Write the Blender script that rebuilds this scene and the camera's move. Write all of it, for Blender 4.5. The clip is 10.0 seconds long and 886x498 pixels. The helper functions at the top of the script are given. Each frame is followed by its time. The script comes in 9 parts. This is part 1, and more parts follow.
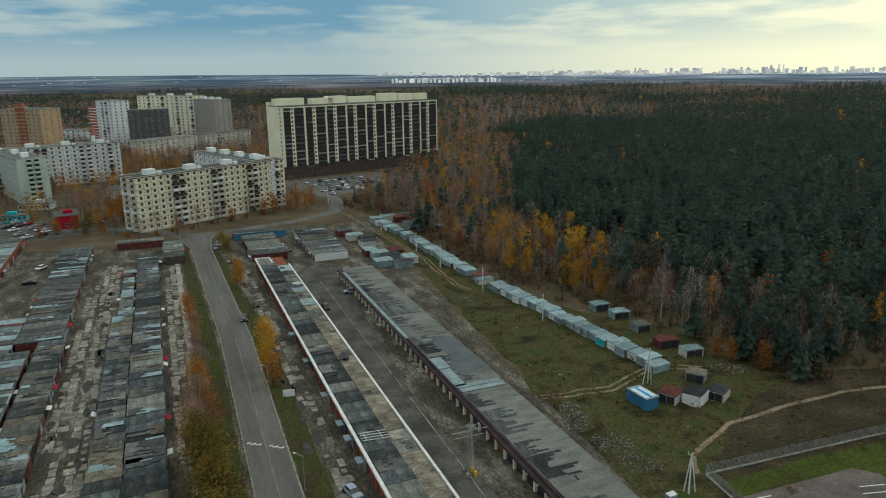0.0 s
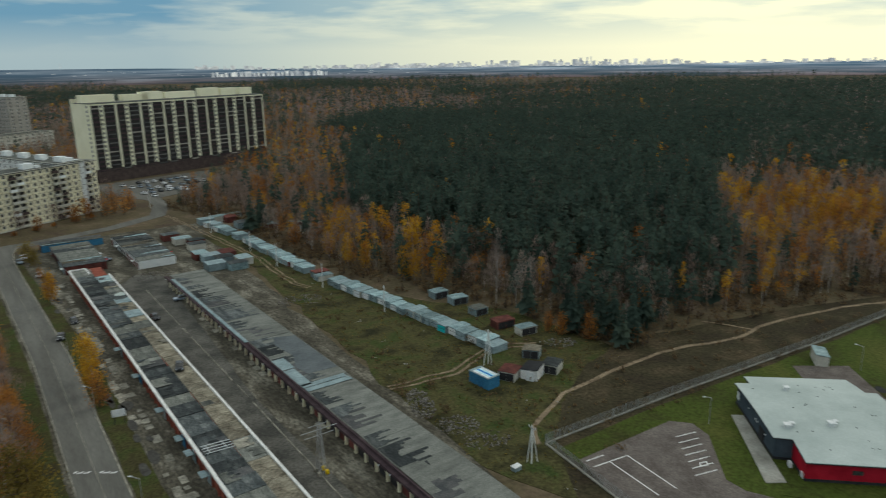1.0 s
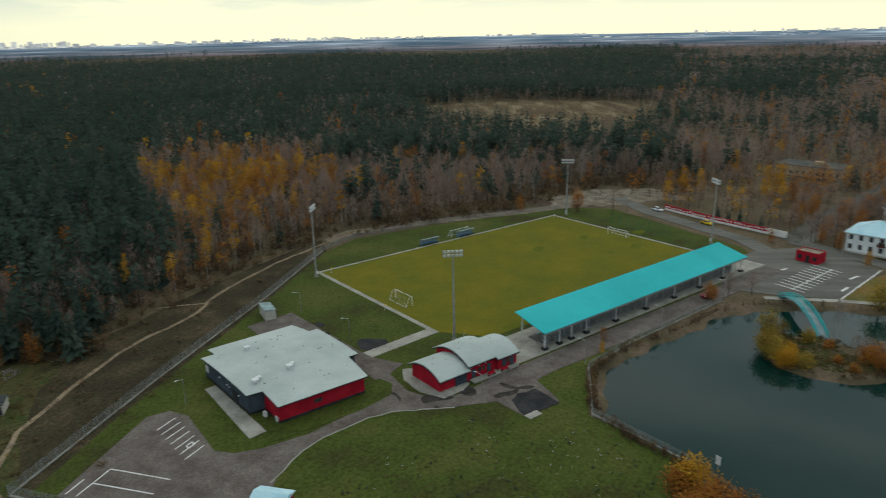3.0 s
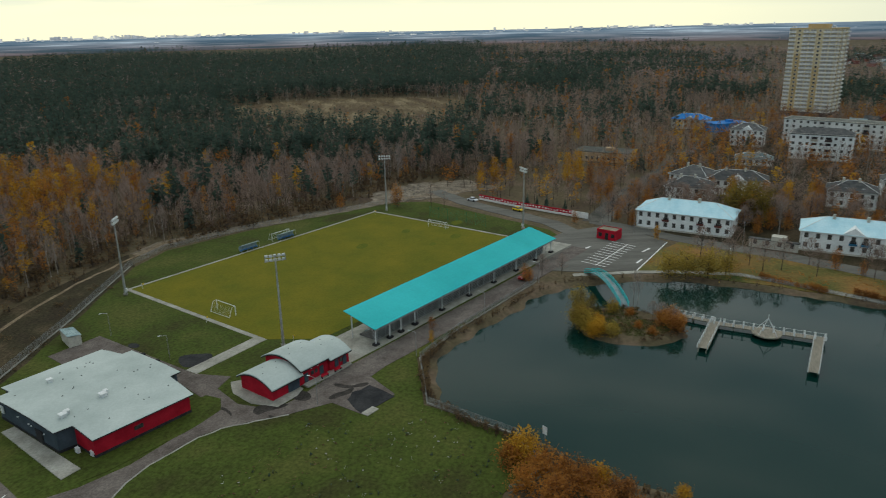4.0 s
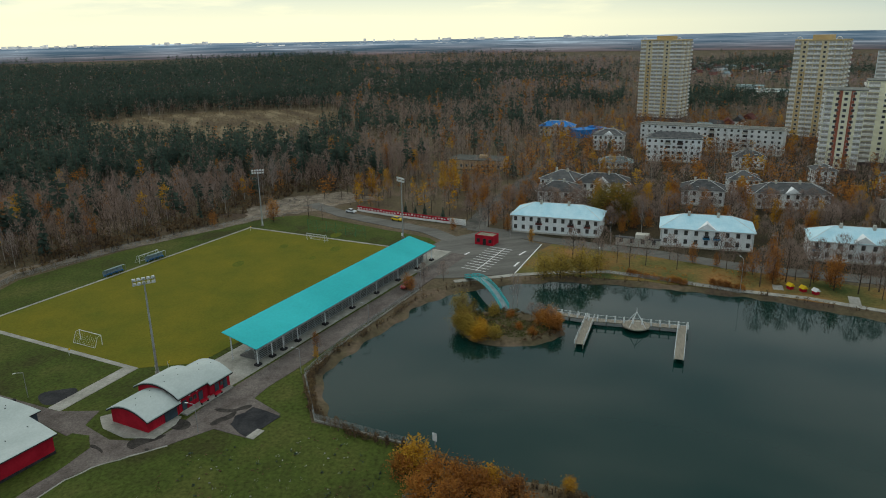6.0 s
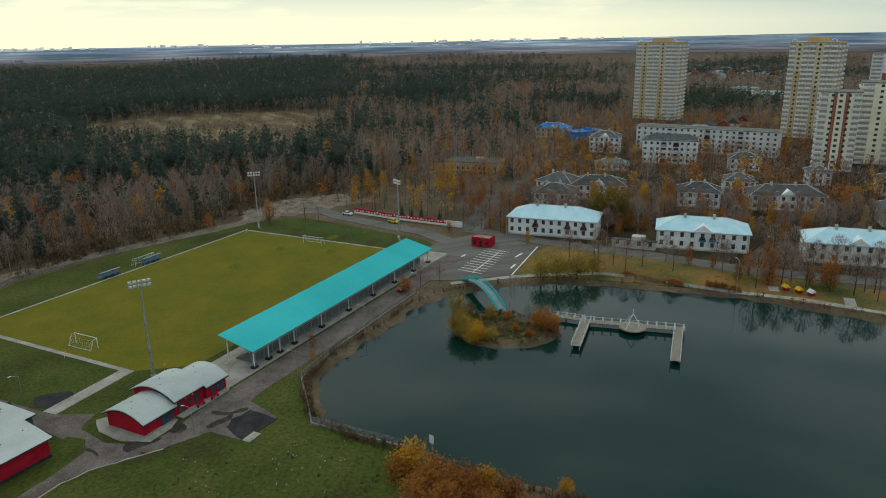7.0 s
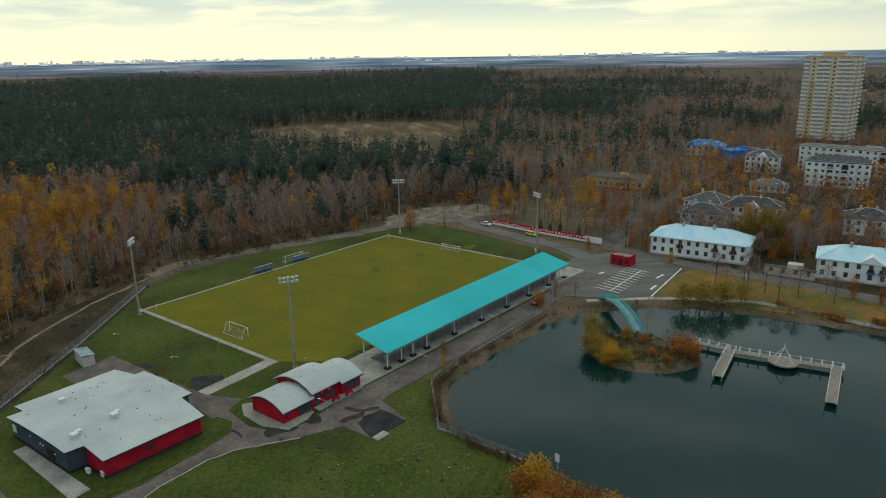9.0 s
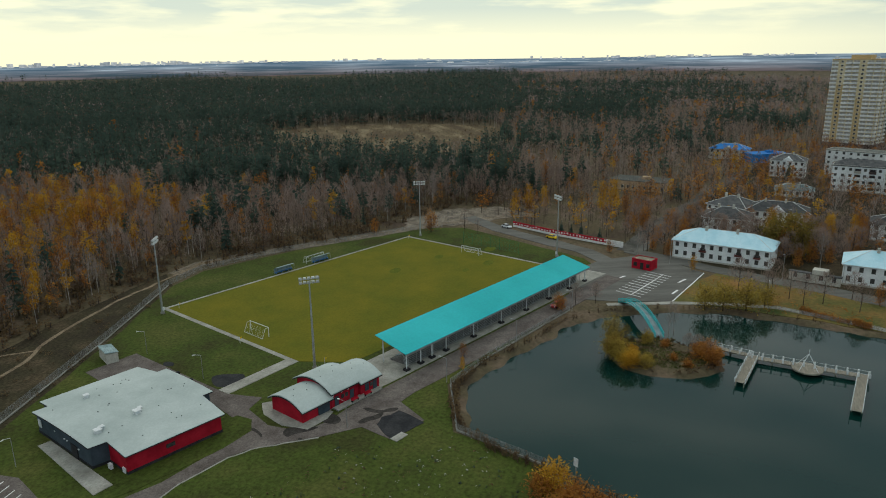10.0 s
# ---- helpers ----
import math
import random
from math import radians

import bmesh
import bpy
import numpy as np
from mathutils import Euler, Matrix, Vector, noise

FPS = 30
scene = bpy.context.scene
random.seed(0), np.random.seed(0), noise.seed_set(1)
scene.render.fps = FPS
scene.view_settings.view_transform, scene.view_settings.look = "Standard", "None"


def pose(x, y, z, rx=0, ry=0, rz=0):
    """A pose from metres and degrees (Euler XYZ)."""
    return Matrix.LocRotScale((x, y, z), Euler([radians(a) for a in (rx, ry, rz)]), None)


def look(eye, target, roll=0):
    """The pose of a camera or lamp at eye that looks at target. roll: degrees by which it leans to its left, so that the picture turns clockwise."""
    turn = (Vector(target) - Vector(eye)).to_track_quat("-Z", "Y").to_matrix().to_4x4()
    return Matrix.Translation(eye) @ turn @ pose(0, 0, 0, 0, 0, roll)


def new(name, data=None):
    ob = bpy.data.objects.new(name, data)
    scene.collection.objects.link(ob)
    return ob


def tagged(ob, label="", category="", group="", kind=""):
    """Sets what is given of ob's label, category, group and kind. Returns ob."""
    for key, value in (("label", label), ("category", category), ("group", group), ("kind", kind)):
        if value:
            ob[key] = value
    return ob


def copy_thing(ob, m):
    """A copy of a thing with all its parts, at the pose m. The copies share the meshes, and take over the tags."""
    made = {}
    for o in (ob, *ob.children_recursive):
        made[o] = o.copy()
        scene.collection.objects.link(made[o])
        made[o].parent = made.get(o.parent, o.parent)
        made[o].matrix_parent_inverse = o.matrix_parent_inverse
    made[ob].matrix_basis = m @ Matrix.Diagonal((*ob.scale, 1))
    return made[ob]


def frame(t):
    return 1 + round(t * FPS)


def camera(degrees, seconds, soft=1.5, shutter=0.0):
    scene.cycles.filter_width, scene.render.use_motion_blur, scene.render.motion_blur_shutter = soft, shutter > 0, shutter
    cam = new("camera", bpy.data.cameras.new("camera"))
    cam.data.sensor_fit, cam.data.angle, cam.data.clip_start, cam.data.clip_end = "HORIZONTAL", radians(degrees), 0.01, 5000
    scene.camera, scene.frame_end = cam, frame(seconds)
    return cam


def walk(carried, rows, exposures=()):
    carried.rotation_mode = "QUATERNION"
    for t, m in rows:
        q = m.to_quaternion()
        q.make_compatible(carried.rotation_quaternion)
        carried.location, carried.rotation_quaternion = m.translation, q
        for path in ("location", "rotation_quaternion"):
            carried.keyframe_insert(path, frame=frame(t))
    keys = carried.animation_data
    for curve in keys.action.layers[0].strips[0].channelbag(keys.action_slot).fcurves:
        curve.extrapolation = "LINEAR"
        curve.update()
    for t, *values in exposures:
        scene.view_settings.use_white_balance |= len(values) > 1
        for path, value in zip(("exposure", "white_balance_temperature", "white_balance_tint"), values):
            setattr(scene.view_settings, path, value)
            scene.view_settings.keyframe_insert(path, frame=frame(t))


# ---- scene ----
cam = camera(64.44, 10.0, soft=1.0, shutter=0.25)
EYE = (0.0, 0.0, 66.0)
# seconds, yaw, pitch, roll of the hovering camera
TURNS = [
    (0.0, 0.00, -14.36, -0.69),
    (0.5, -4.47, -14.63, -0.75),
    (1.0, -13.58, -15.08, -0.87),
    (1.5, -24.95, -15.65, -1.14),
    (2.0, -36.55, -16.21, -1.29),
    (2.5, -48.21, -16.74, -1.28),
    (3.0, -58.70, -17.19, -1.11),
    (3.2, -62.60, -17.40, -1.16),
    (4.3, -76.21, -17.63, -1.05),
    (4.5, -77.59, -17.62, -1.01),
    (5.0, -80.83, -17.53, -0.96),
    (5.5, -83.11, -17.39, -0.96),
    (7.0, -84.12, -16.82, -1.00),
    (7.5, -81.14, -16.49, -1.00),
    (8.0, -78.14, -16.17, -0.93),
    (8.5, -75.45, -15.92, -0.91),
    (9.0, -72.59, -15.68, -0.83),
    (9.5, -71.44, -15.56, -0.77),
    (10.0, -70.89, -15.50, -0.72),
]
walk(cam, [(t, pose(*EYE, 90 + pitch, 0, yaw) @ pose(0, 0, 0, 0, 0, roll)) for t, yaw, pitch, roll in TURNS],
     exposures=[(0.0, 0.12, 6450, 4), (1.5, 0.05, 6400, 5), (3.0, 0.07, 6330, 5), (10.0, 0.05, 6330, 5)])

# ---- sky and sun: a bright, thinly overcast autumn day ----
SUN_AZ, SUN_EL = 62.0, 38.0
world = bpy.data.worlds.new("sky")
scene.world = world
world.use_nodes = True


def sky_nodes():
    nt = world.node_tree
    nt.nodes.clear()
    n, l = nt.nodes.new, nt.links.new

    def math_node(op, a, b=None, c=None, clamp=False):
        m = n("ShaderNodeMath")
        m.operation, m.use_clamp = op, clamp
        for i, v in enumerate((a, b, c)):
            if v is None:
                continue
            if isinstance(v, (int, float)):
                m.inputs[i].default_value = v
            else:
                l(v, m.inputs[i])
        return m.outputs[0]

    def mix(f, a, b):
        m = n("ShaderNodeMix")
        m.data_type = "RGBA"
        for sock, v in ((m.inputs[0], f), (m.inputs[6], a), (m.inputs[7], b)):
            if isinstance(v, (int, float)):
                sock.default_value = v
            elif isinstance(v, tuple):
                sock.default_value = (*v, 1)
            else:
                l(v, sock)
        return m.outputs[2]

    tc = n("ShaderNodeTexCoord")
    sep = n("ShaderNodeSeparateXYZ")
    l(tc.outputs["Generated"], sep.inputs[0])
    x, y, z = sep.outputs
    sx, sy = math.sin(radians(SUN_AZ)), math.cos(radians(SUN_AZ))
    toward = math_node("ADD", math_node("MULTIPLY", x, sx), math_node("MULTIPLY", y, sy))
    mp = n("ShaderNodeMapping")
    mp.inputs["Scale"].default_value = (1.0, 1.0, 7.0)
    l(tc.outputs["Generated"], mp.inputs[0])
    noise1 = n("ShaderNodeTexNoise")
    noise1.inputs["Scale"].default_value, noise1.inputs["Detail"].default_value = 2.6, 7.0
    noise1.inputs["Roughness"].default_value = 0.55
    l(mp.outputs[0], noise1.inputs["Vector"])
    noise2 = n("ShaderNodeTexNoise")
    noise2.inputs["Scale"].default_value, noise2.inputs["Detail"].default_value = 9.0, 5.0
    l(mp.outputs[0], noise2.inputs["Vector"])
    low = math_node("MULTIPLY_ADD", z, -9.0, 1.0, True)
    glow = math_node("MULTIPLY_ADD", toward, 1.90, -0.68, True)
    haze = mix(glow, (0.37, 0.47, 0.51), (1.05, 1.00, 0.70))
    cloud = mix(glow, (0.13, 0.29, 0.43), (0.66, 0.72, 0.62))
    thick = math_node("MULTIPLY_ADD", math_node("ADD", noise1.outputs["Fac"], math_node("MULTIPLY", noise2.outputs["Fac"], 0.55)), 7.0, -4.6, True)
    thick = math_node("MULTIPLY", thick, math_node("MULTIPLY_ADD", z, 22.0, -0.30, True))
    base = mix(thick, haze, cloud)
    overhead = math_node("MULTIPLY_ADD", z, 5.0, -0.60, True)
    broken = math_node("MULTIPLY_ADD", noise1.outputs["Fac"], 3.4, -1.2, True)
    base = mix(overhead, base, mix(broken, (0.40, 0.48, 0.54), (0.94, 0.95, 0.92)))
    sky = n("ShaderNodeTexSky")
    sky.sky_type, sky.sun_disc = "NISHITA", False
    sky.sun_elevation, sky.sun_rotation = radians(SUN_EL), radians(SUN_AZ)
    scaled = n("ShaderNodeMix")
    scaled.data_type = "RGBA"
    scaled.blend_type = "MULTIPLY"
    scaled.inputs[0].default_value = 1.0
    scaled.inputs[7].default_value = (0.10, 0.10, 0.10, 1)
    l(sky.outputs[0], scaled.inputs[6])
    whole = mix(0.92, scaled.outputs[2], base)
    bg = n("ShaderNodeBackground")
    l(whole, bg.inputs[0])
    bg.inputs[1].default_value = 1.0
    out = n("ShaderNodeOutputWorld")
    l(bg.outputs[0], out.inputs[0])


sky_nodes()
sun_data = bpy.data.lights.new("sun", "SUN")
sun_data.energy, sun_data.angle, sun_data.color = 0.5, radians(20), (1.0, 0.93, 0.80)
sun_ob = new("sun", sun_data)
sun_ob.matrix_world = look((300 * math.sin(radians(SUN_AZ)), 300 * math.cos(radians(SUN_AZ)), 300 * math.tan(radians(SUN_EL))), (0, 0, 0))


# ---- materials ----
def material(name, colors, scale=0.5, rough=0.85, metal=0.0, fine=8.0, bump=0.15, space="world", stretch=(1, 1, 1),
             contrast=(0.35, 0.65), spread=0.0, fine_mix=0.25, spec=0.07, turn=0.0):
    """Two or three base colours mixed by broad stains, with a fine grain and relief on top."""
    m = bpy.data.materials.new(name)
    m.use_nodes = True
    nt = m.node_tree
    n, l = nt.nodes.new, nt.links.new
    bsdf = nt.nodes["Principled BSDF"]
    if space == "world":
        vec = n("ShaderNodeNewGeometry").outputs["Position"]
    else:
        vec = n("ShaderNodeTexCoord").outputs["Object"]
    mp = n("ShaderNodeMapping")
    mp.inputs["Scale"].default_value = stretch
    if turn:
        back = n("ShaderNodeMapping")
        back.inputs["Rotation"].default_value = (0, 0, radians(turn))
        l(vec, back.inputs[0])
        vec = back.outputs[0]
    l(vec, mp.inputs[0])
    broad = n("ShaderNodeTexNoise")
    broad.inputs["Scale"].default_value, broad.inputs["Detail"].default_value = scale, 6.0
    broad.inputs["Roughness"].default_value = 0.6
    l(mp.outputs[0], broad.inputs["Vector"])
    grain = n("ShaderNodeTexNoise")
    grain.inputs["Scale"].default_value, grain.inputs["Detail"].default_value = scale * fine, 4.0
    grain.inputs["Roughness"].default_value = 0.65
    l(mp.outputs[0], grain.inputs["Vector"])
    ramp = n("ShaderNodeValToRGB")
    els = ramp.color_ramp.elements
    els[0].position, els[1].position = contrast
    els[0].color, els[1].color = (*colors[0], 1), (*colors[1], 1)
    if len(colors) > 2:
        e = els.new((contrast[0] + contrast[1]) / 2)
        e.color = (*colors[2], 1)
    l(broad.outputs["Fac"], ramp.inputs[0])
    shade = n("ShaderNodeMapRange")
    shade.inputs[1].default_value, shade.inputs[2].default_value = 0.3, 0.7
    shade.inputs[3].default_value, shade.inputs[4].default_value = 1 - fine_mix, 1 + fine_mix
    l(grain.outputs["Fac"], shade.inputs[0])
    value = shade.outputs[0]
    if spread:
        info = n("ShaderNodeObjectInfo")
        vary = n("ShaderNodeMapRange")
        vary.inputs[3].default_value, vary.inputs[4].default_value = 1 - spread, 1 + spread
        l(info.outputs["Random"], vary.inputs[0])
        mul = n("ShaderNodeMath")
        mul.operation = "MULTIPLY"
        l(value, mul.inputs[0])
        l(vary.outputs[0], mul.inputs[1])
        value = mul.outputs[0]
    col = n("ShaderNodeVectorMath")
    col.operation = "SCALE"
    l(ramp.outputs[0], col.inputs[0])
    l(value, col.inputs["Scale"])
    l(col.outputs[0], bsdf.inputs["Base Color"])
    bsdf.inputs["Roughness"].default_value, bsdf.inputs["Metallic"].default_value = rough, metal
    bsdf.inputs["Specular IOR Level"].default_value = spec
    if bump:
        b = n("ShaderNodeBump")
        b.inputs["Strength"].default_value, b.inputs["Distance"].default_value = bump, 0.05
        l(grain.outputs["Fac"], b.inputs["Height"])
        l(b.outputs[0], bsdf.inputs["Normal"])
    return m


def leaf_material(name, a, b, c, patch=0.12, spread=0.28):
    """Foliage: colour drifts from tree to tree and from leaf clump to leaf clump."""
    m = bpy.data.materials.new(name)
    m.use_nodes = True
    nt = m.node_tree
    n, l = nt.nodes.new, nt.links.new
    bsdf = nt.nodes["Principled BSDF"]
    geo = n("ShaderNodeNewGeometry")
    tex = n("ShaderNodeTexNoise")
    tex.inputs["Scale"].default_value, tex.inputs["Detail"].default_value = patch, 3.0
    l(geo.outputs["Position"], tex.inputs["Vector"])
    add = n("ShaderNodeMath")
    add.operation = "MULTIPLY_ADD"
    add.inputs[1].default_value, add.inputs[2].default_value = spread, -spread / 2
    l(geo.outputs["Random Per Island"], add.inputs[0])
    total = n("ShaderNodeMath")
    total.operation = "ADD"
    l(tex.outputs["Fac"], total.inputs[0])
    l(add.outputs[0], total.inputs[1])
    ramp = n("ShaderNodeValToRGB")
    els = ramp.color_ramp.elements
    els[0].position, els[1].position = 0.25, 0.78
    els[0].color, els[1].color = (*a, 1), (*c, 1)
    els.new(0.5).color = (*b, 1)
    l(total.outputs[0], ramp.inputs[0])
    l(ramp.outputs[0], bsdf.inputs["Base Color"])
    bsdf.inputs["Roughness"].default_value = 0.9
    bsdf.inputs["Specular IOR Level"].default_value = 0.04
    thin = n("ShaderNodeBsdfTranslucent")
    l(ramp.outputs[0], thin.inputs["Color"])
    both = n("ShaderNodeMixShader")
    both.inputs[0].default_value = 0.42
    l(bsdf.outputs[0], both.inputs[1])
    l(thin.outputs[0], both.inputs[2])
    l(both.outputs[0], nt.nodes["Material Output"].inputs["Surface"])
    return m


M = {
    "ground": material("ground_cover", [(0.080, 0.058, 0.041), (0.142, 0.104, 0.070), (0.098, 0.080, 0.046)], 0.06, 0.95, fine=14, fine_mix=0.35),
    "field": material("rough_grass", [(0.025, 0.025, 0.012), (0.040, 0.057, 0.016), (0.070, 0.064, 0.026)], 0.13, 0.95, fine=12, bump=0.4, fine_mix=0.50),
    "heath": material("dry_heath", [(0.036, 0.028, 0.018), (0.076, 0.057, 0.034), (0.044, 0.038, 0.021)], 0.09, 0.95, fine=16, bump=0.4, fine_mix=0.5),
    "lawn": material("lawn", [(0.044, 0.046, 0.014), (0.077, 0.084, 0.021), (0.053, 0.072, 0.014)], 0.055, 0.95, fine=26, bump=0.3, fine_mix=0.40),
    "verge": material("verge_grass", [(0.042, 0.034, 0.018), (0.042, 0.058, 0.016), (0.056, 0.054, 0.020)], 0.16, 0.95, fine=12, bump=0.3, fine_mix=0.5),
    "clearing": material("cut_over_ground", [(0.080, 0.056, 0.034), (0.205, 0.158, 0.094), (0.112, 0.084, 0.046)], 0.05, 0.95, fine=9, fine_mix=0.5, turn=-28, stretch=(0.35, 1.6, 1)),
    "park": material("leaf_strewn_lawn", [(0.055, 0.080, 0.024), (0.240, 0.130, 0.045), (0.130, 0.110, 0.035)], 0.05, 0.95, fine=20, bump=0.3),
    "turf": material("artificial_turf", [(0.090, 0.104, 0.011), (0.158, 0.136, 0.013), (0.126, 0.120, 0.012)], 0.09, 0.95, fine=22, bump=0.1, contrast=(0.25, 0.72), fine_mix=0.14),
    "turf_green": material("greener_turf", [(0.070, 0.094, 0.010), (0.110, 0.118, 0.012)], 0.3, 0.95, fine=10, fine_mix=0.25),
    "dirt": material("yard_dirt", [(0.062, 0.056, 0.042), (0.195, 0.180, 0.142), (0.098, 0.089, 0.068)], 0.22, 0.92, fine=8, bump=0.4, contrast=(0.40, 0.66), fine_mix=0.5, turn=-111.79, stretch=(0.45, 1.0, 1)),
    "asphalt": material("old_asphalt", [(0.104, 0.100, 0.088), (0.160, 0.155, 0.138)], 0.10, 0.95, fine=20, bump=0.1, fine_mix=0.18, turn=-111.79, stretch=(0.25, 2.2, 1)),
    "dark_asphalt": material("dark_asphalt", [(0.056, 0.055, 0.048), (0.120, 0.114, 0.098)], 0.16, 0.85, fine=12, bump=0.15, fine_mix=0.4),
    "wet_asphalt": material("fresh_patch_asphalt", [(0.022, 0.023, 0.025), (0.044, 0.044, 0.045)], 0.3, 0.9, fine=10),
    "wet_ground": material("wet_mud", [(0.046, 0.044, 0.039), (0.084, 0.080, 0.072)], 0.5, 0.8, fine=6),
    "damp_asphalt": material("damp_asphalt", [(0.030, 0.027, 0.024), (0.062, 0.055, 0.048)], 0.8, 0.9, fine=5, fine_mix=0.4),
    "park_asphalt": material("reddish_asphalt", [(0.096, 0.080, 0.071), (0.160, 0.138, 0.122)], 0.22, 0.9, fine=14, fine_mix=0.35),
    "paving": material("concrete_paving", [(0.230, 0.222, 0.190), (0.370, 0.360, 0.315)], 0.25, 0.9, fine=10, fine_mix=0.2),
    "slab": material("concrete_slab", [(0.150, 0.142, 0.114), (0.335, 0.315, 0.258)], 0.6, 0.92, fine=6, spread=0.25, fine_mix=0.4),
    "track": material("sandy_track", [(0.120, 0.088, 0.058), (0.270, 0.208, 0.138)], 0.35, 0.95, fine=8, fine_mix=0.4),
    "mud": material("muddy_track", [(0.110, 0.090, 0.068), (0.245, 0.208, 0.160)], 0.22, 0.95, fine=9, bump=0.4, fine_mix=0.5),
    "paint_white": material("road_paint", [(0.62, 0.62, 0.60), (0.80, 0.80, 0.78)], 1.5, 0.8, fine=5),
    "roof_dark": material("bitumen_dark", [(0.034, 0.039, 0.040), (0.100, 0.108, 0.104), (0.056, 0.063, 0.063)], 0.45, 0.7, fine=7, spread=0.55, stretch=(0.5, 1.6, 1), space="object", fine_mix=0.5),
    "roof_grey": material("bitumen_grey", [(0.085, 0.090, 0.080), (0.175, 0.178, 0.156)], 0.45, 0.8, fine=7, spread=0.40, stretch=(0.5, 1.6, 1), space="object", fine_mix=0.5),
    "roof_mud": material("dirty_roof_slab", [(0.078, 0.068, 0.050), (0.170, 0.152, 0.116)], 0.4, 0.9, fine=7, spread=0.35, space="object", fine_mix=0.55),
    "roof_patch": material("worn_grey_felt", [(0.125, 0.130, 0.116), (0.200, 0.205, 0.182)], 0.30, 0.9, fine=9, spread=0.14, stretch=(2.0, 0.7, 1), turn=-111.79),
    "blue_felt": material("smooth_blue_grey_felt", [(0.082, 0.094, 0.100), (0.130, 0.144, 0.148)], 0.15, 0.7, fine=9, fine_mix=0.15),
    "roof_concrete": material("bare_roof_slab", [(0.130, 0.112, 0.082), (0.260, 0.235, 0.178)], 0.4, 0.9, fine=7, spread=0.25, space="object", fine_mix=0.55),
    "roof_blue": material("blue_grey_sheet", [(0.190, 0.250, 0.260), (0.300, 0.380, 0.390)], 0.5, 0.55, metal=0.2, fine=6, spread=0.15, space="object"),
    "roof_white": material("white_membrane", [(0.365, 0.415, 0.392), (0.470, 0.520, 0.492)], 0.10, 0.75, fine=25, fine_mix=0.07),
    "roof_snow": material("pale_blue_tin", [(0.400, 0.640, 0.720), (0.540, 0.740, 0.800)], 0.3, 0.5, fine=9, fine_mix=0.08),
    "roof_slate": material("grey_slate", [(0.060, 0.064, 0.066), (0.120, 0.118, 0.114)], 0.5, 0.85, fine=8, spread=0.2),
    "net_green": material("green_cord", [(0.030, 0.140, 0.060), (0.050, 0.190, 0.090)], 1.0, 0.8, fine=4),
    "turquoise": material("turquoise_sheet", [(0.022, 0.385, 0.400), (0.036, 0.465, 0.480)], 0.06, 0.5, fine=30, fine_mix=0.06),
    "red": material("crimson_panel", [(0.300, 0.010, 0.022), (0.420, 0.016, 0.032)], 0.4, 0.6, fine=6, fine_mix=0.1),
    "redbrick": material("red_brick", [(0.180, 0.052, 0.036), (0.290, 0.090, 0.060)], 0.7, 0.9, fine=9),
    "rust": material("rusty_brown_sheet", [(0.080, 0.030, 0.026), (0.170, 0.060, 0.048)], 0.6, 0.8, fine=6, spread=0.3),
    "slate_wall": material("slate_blue_panel", [(0.042, 0.058, 0.072), (0.066, 0.086, 0.104)], 0.4, 0.6, fine=6, fine_mix=0.1),
    "steel": material("galvanised_steel", [(0.340, 0.350, 0.350), (0.460, 0.470, 0.470)], 0.8, 0.45, metal=0.6, fine=6),
    "fence_grey": material("dull_galvanised_wire", [(0.200, 0.205, 0.195), (0.290, 0.295, 0.285)], 0.8, 0.6, metal=0.2, fine=6),
    "white_metal": material("white_painted_metal", [(0.560, 0.580, 0.570), (0.720, 0.730, 0.720)], 0.8, 0.55, fine=6, fine_mix=0.1),
    "white_trim": material("white_parapet", [(0.600, 0.590, 0.560), (0.780, 0.770, 0.740)], 0.5, 0.8, fine=8),
    "grey_metal": material("grey_blue_metal", [(0.170, 0.225, 0.240), (0.270, 0.335, 0.345)], 0.7, 0.6, metal=0.1, fine=6, spread=0.3),
    "tin_roof": material("pale_tin_roof", [(0.150, 0.222, 0.232), (0.275, 0.362, 0.366)], 0.5, 0.6, metal=0.0, fine=8, spread=0.40, fine_mix=0.4),
    "blue": material("blue_sheet", [(0.030, 0.130, 0.240), (0.055, 0.190, 0.310)], 0.5, 0.6, fine=6),
    "bright_blue": material("bright_blue_sheet", [(0.020, 0.140, 0.420), (0.040, 0.230, 0.560)], 0.5, 0.6, fine=6),
    "cream": material("cream_cladding", [(0.760, 0.725, 0.520), (0.850, 0.815, 0.610)], 0.12, 0.8, fine=20, fine_mix=0.06),
    "ochre": material("ochre_cladding", [(0.470, 0.340, 0.165), (0.570, 0.430, 0.230)], 0.12, 0.85, fine=20, fine_mix=0.08),
    "sand": material("sand_cladding", [(0.600, 0.500, 0.310), (0.690, 0.590, 0.385)], 0.12, 0.85, fine=20, fine_mix=0.08),
    "panel_cream": material("pale_concrete_panel", [(0.610, 0.560, 0.390), (0.740, 0.690, 0.490)], 0.2, 0.9, fine=10, fine_mix=0.12),
    "panel_grey": material("grey_concrete_panel", [(0.580, 0.590, 0.570), (0.710, 0.720, 0.700)], 0.2, 0.9, fine=10, fine_mix=0.12),
    "panel_green": material("grey_green_panel", [(0.410, 0.490, 0.420), (0.510, 0.590, 0.520)], 0.2, 0.9, fine=10, fine_mix=0.1),
    "stucco": material("white_stucco", [(0.660, 0.690, 0.680), (0.800, 0.820, 0.810)], 0.3, 0.9, fine=10, fine_mix=0.1),
    "stucco_grey": material("weathered_stucco", [(0.380, 0.365, 0.310), (0.540, 0.525, 0.460)], 0.3, 0.9, fine=10, fine_mix=0.2),
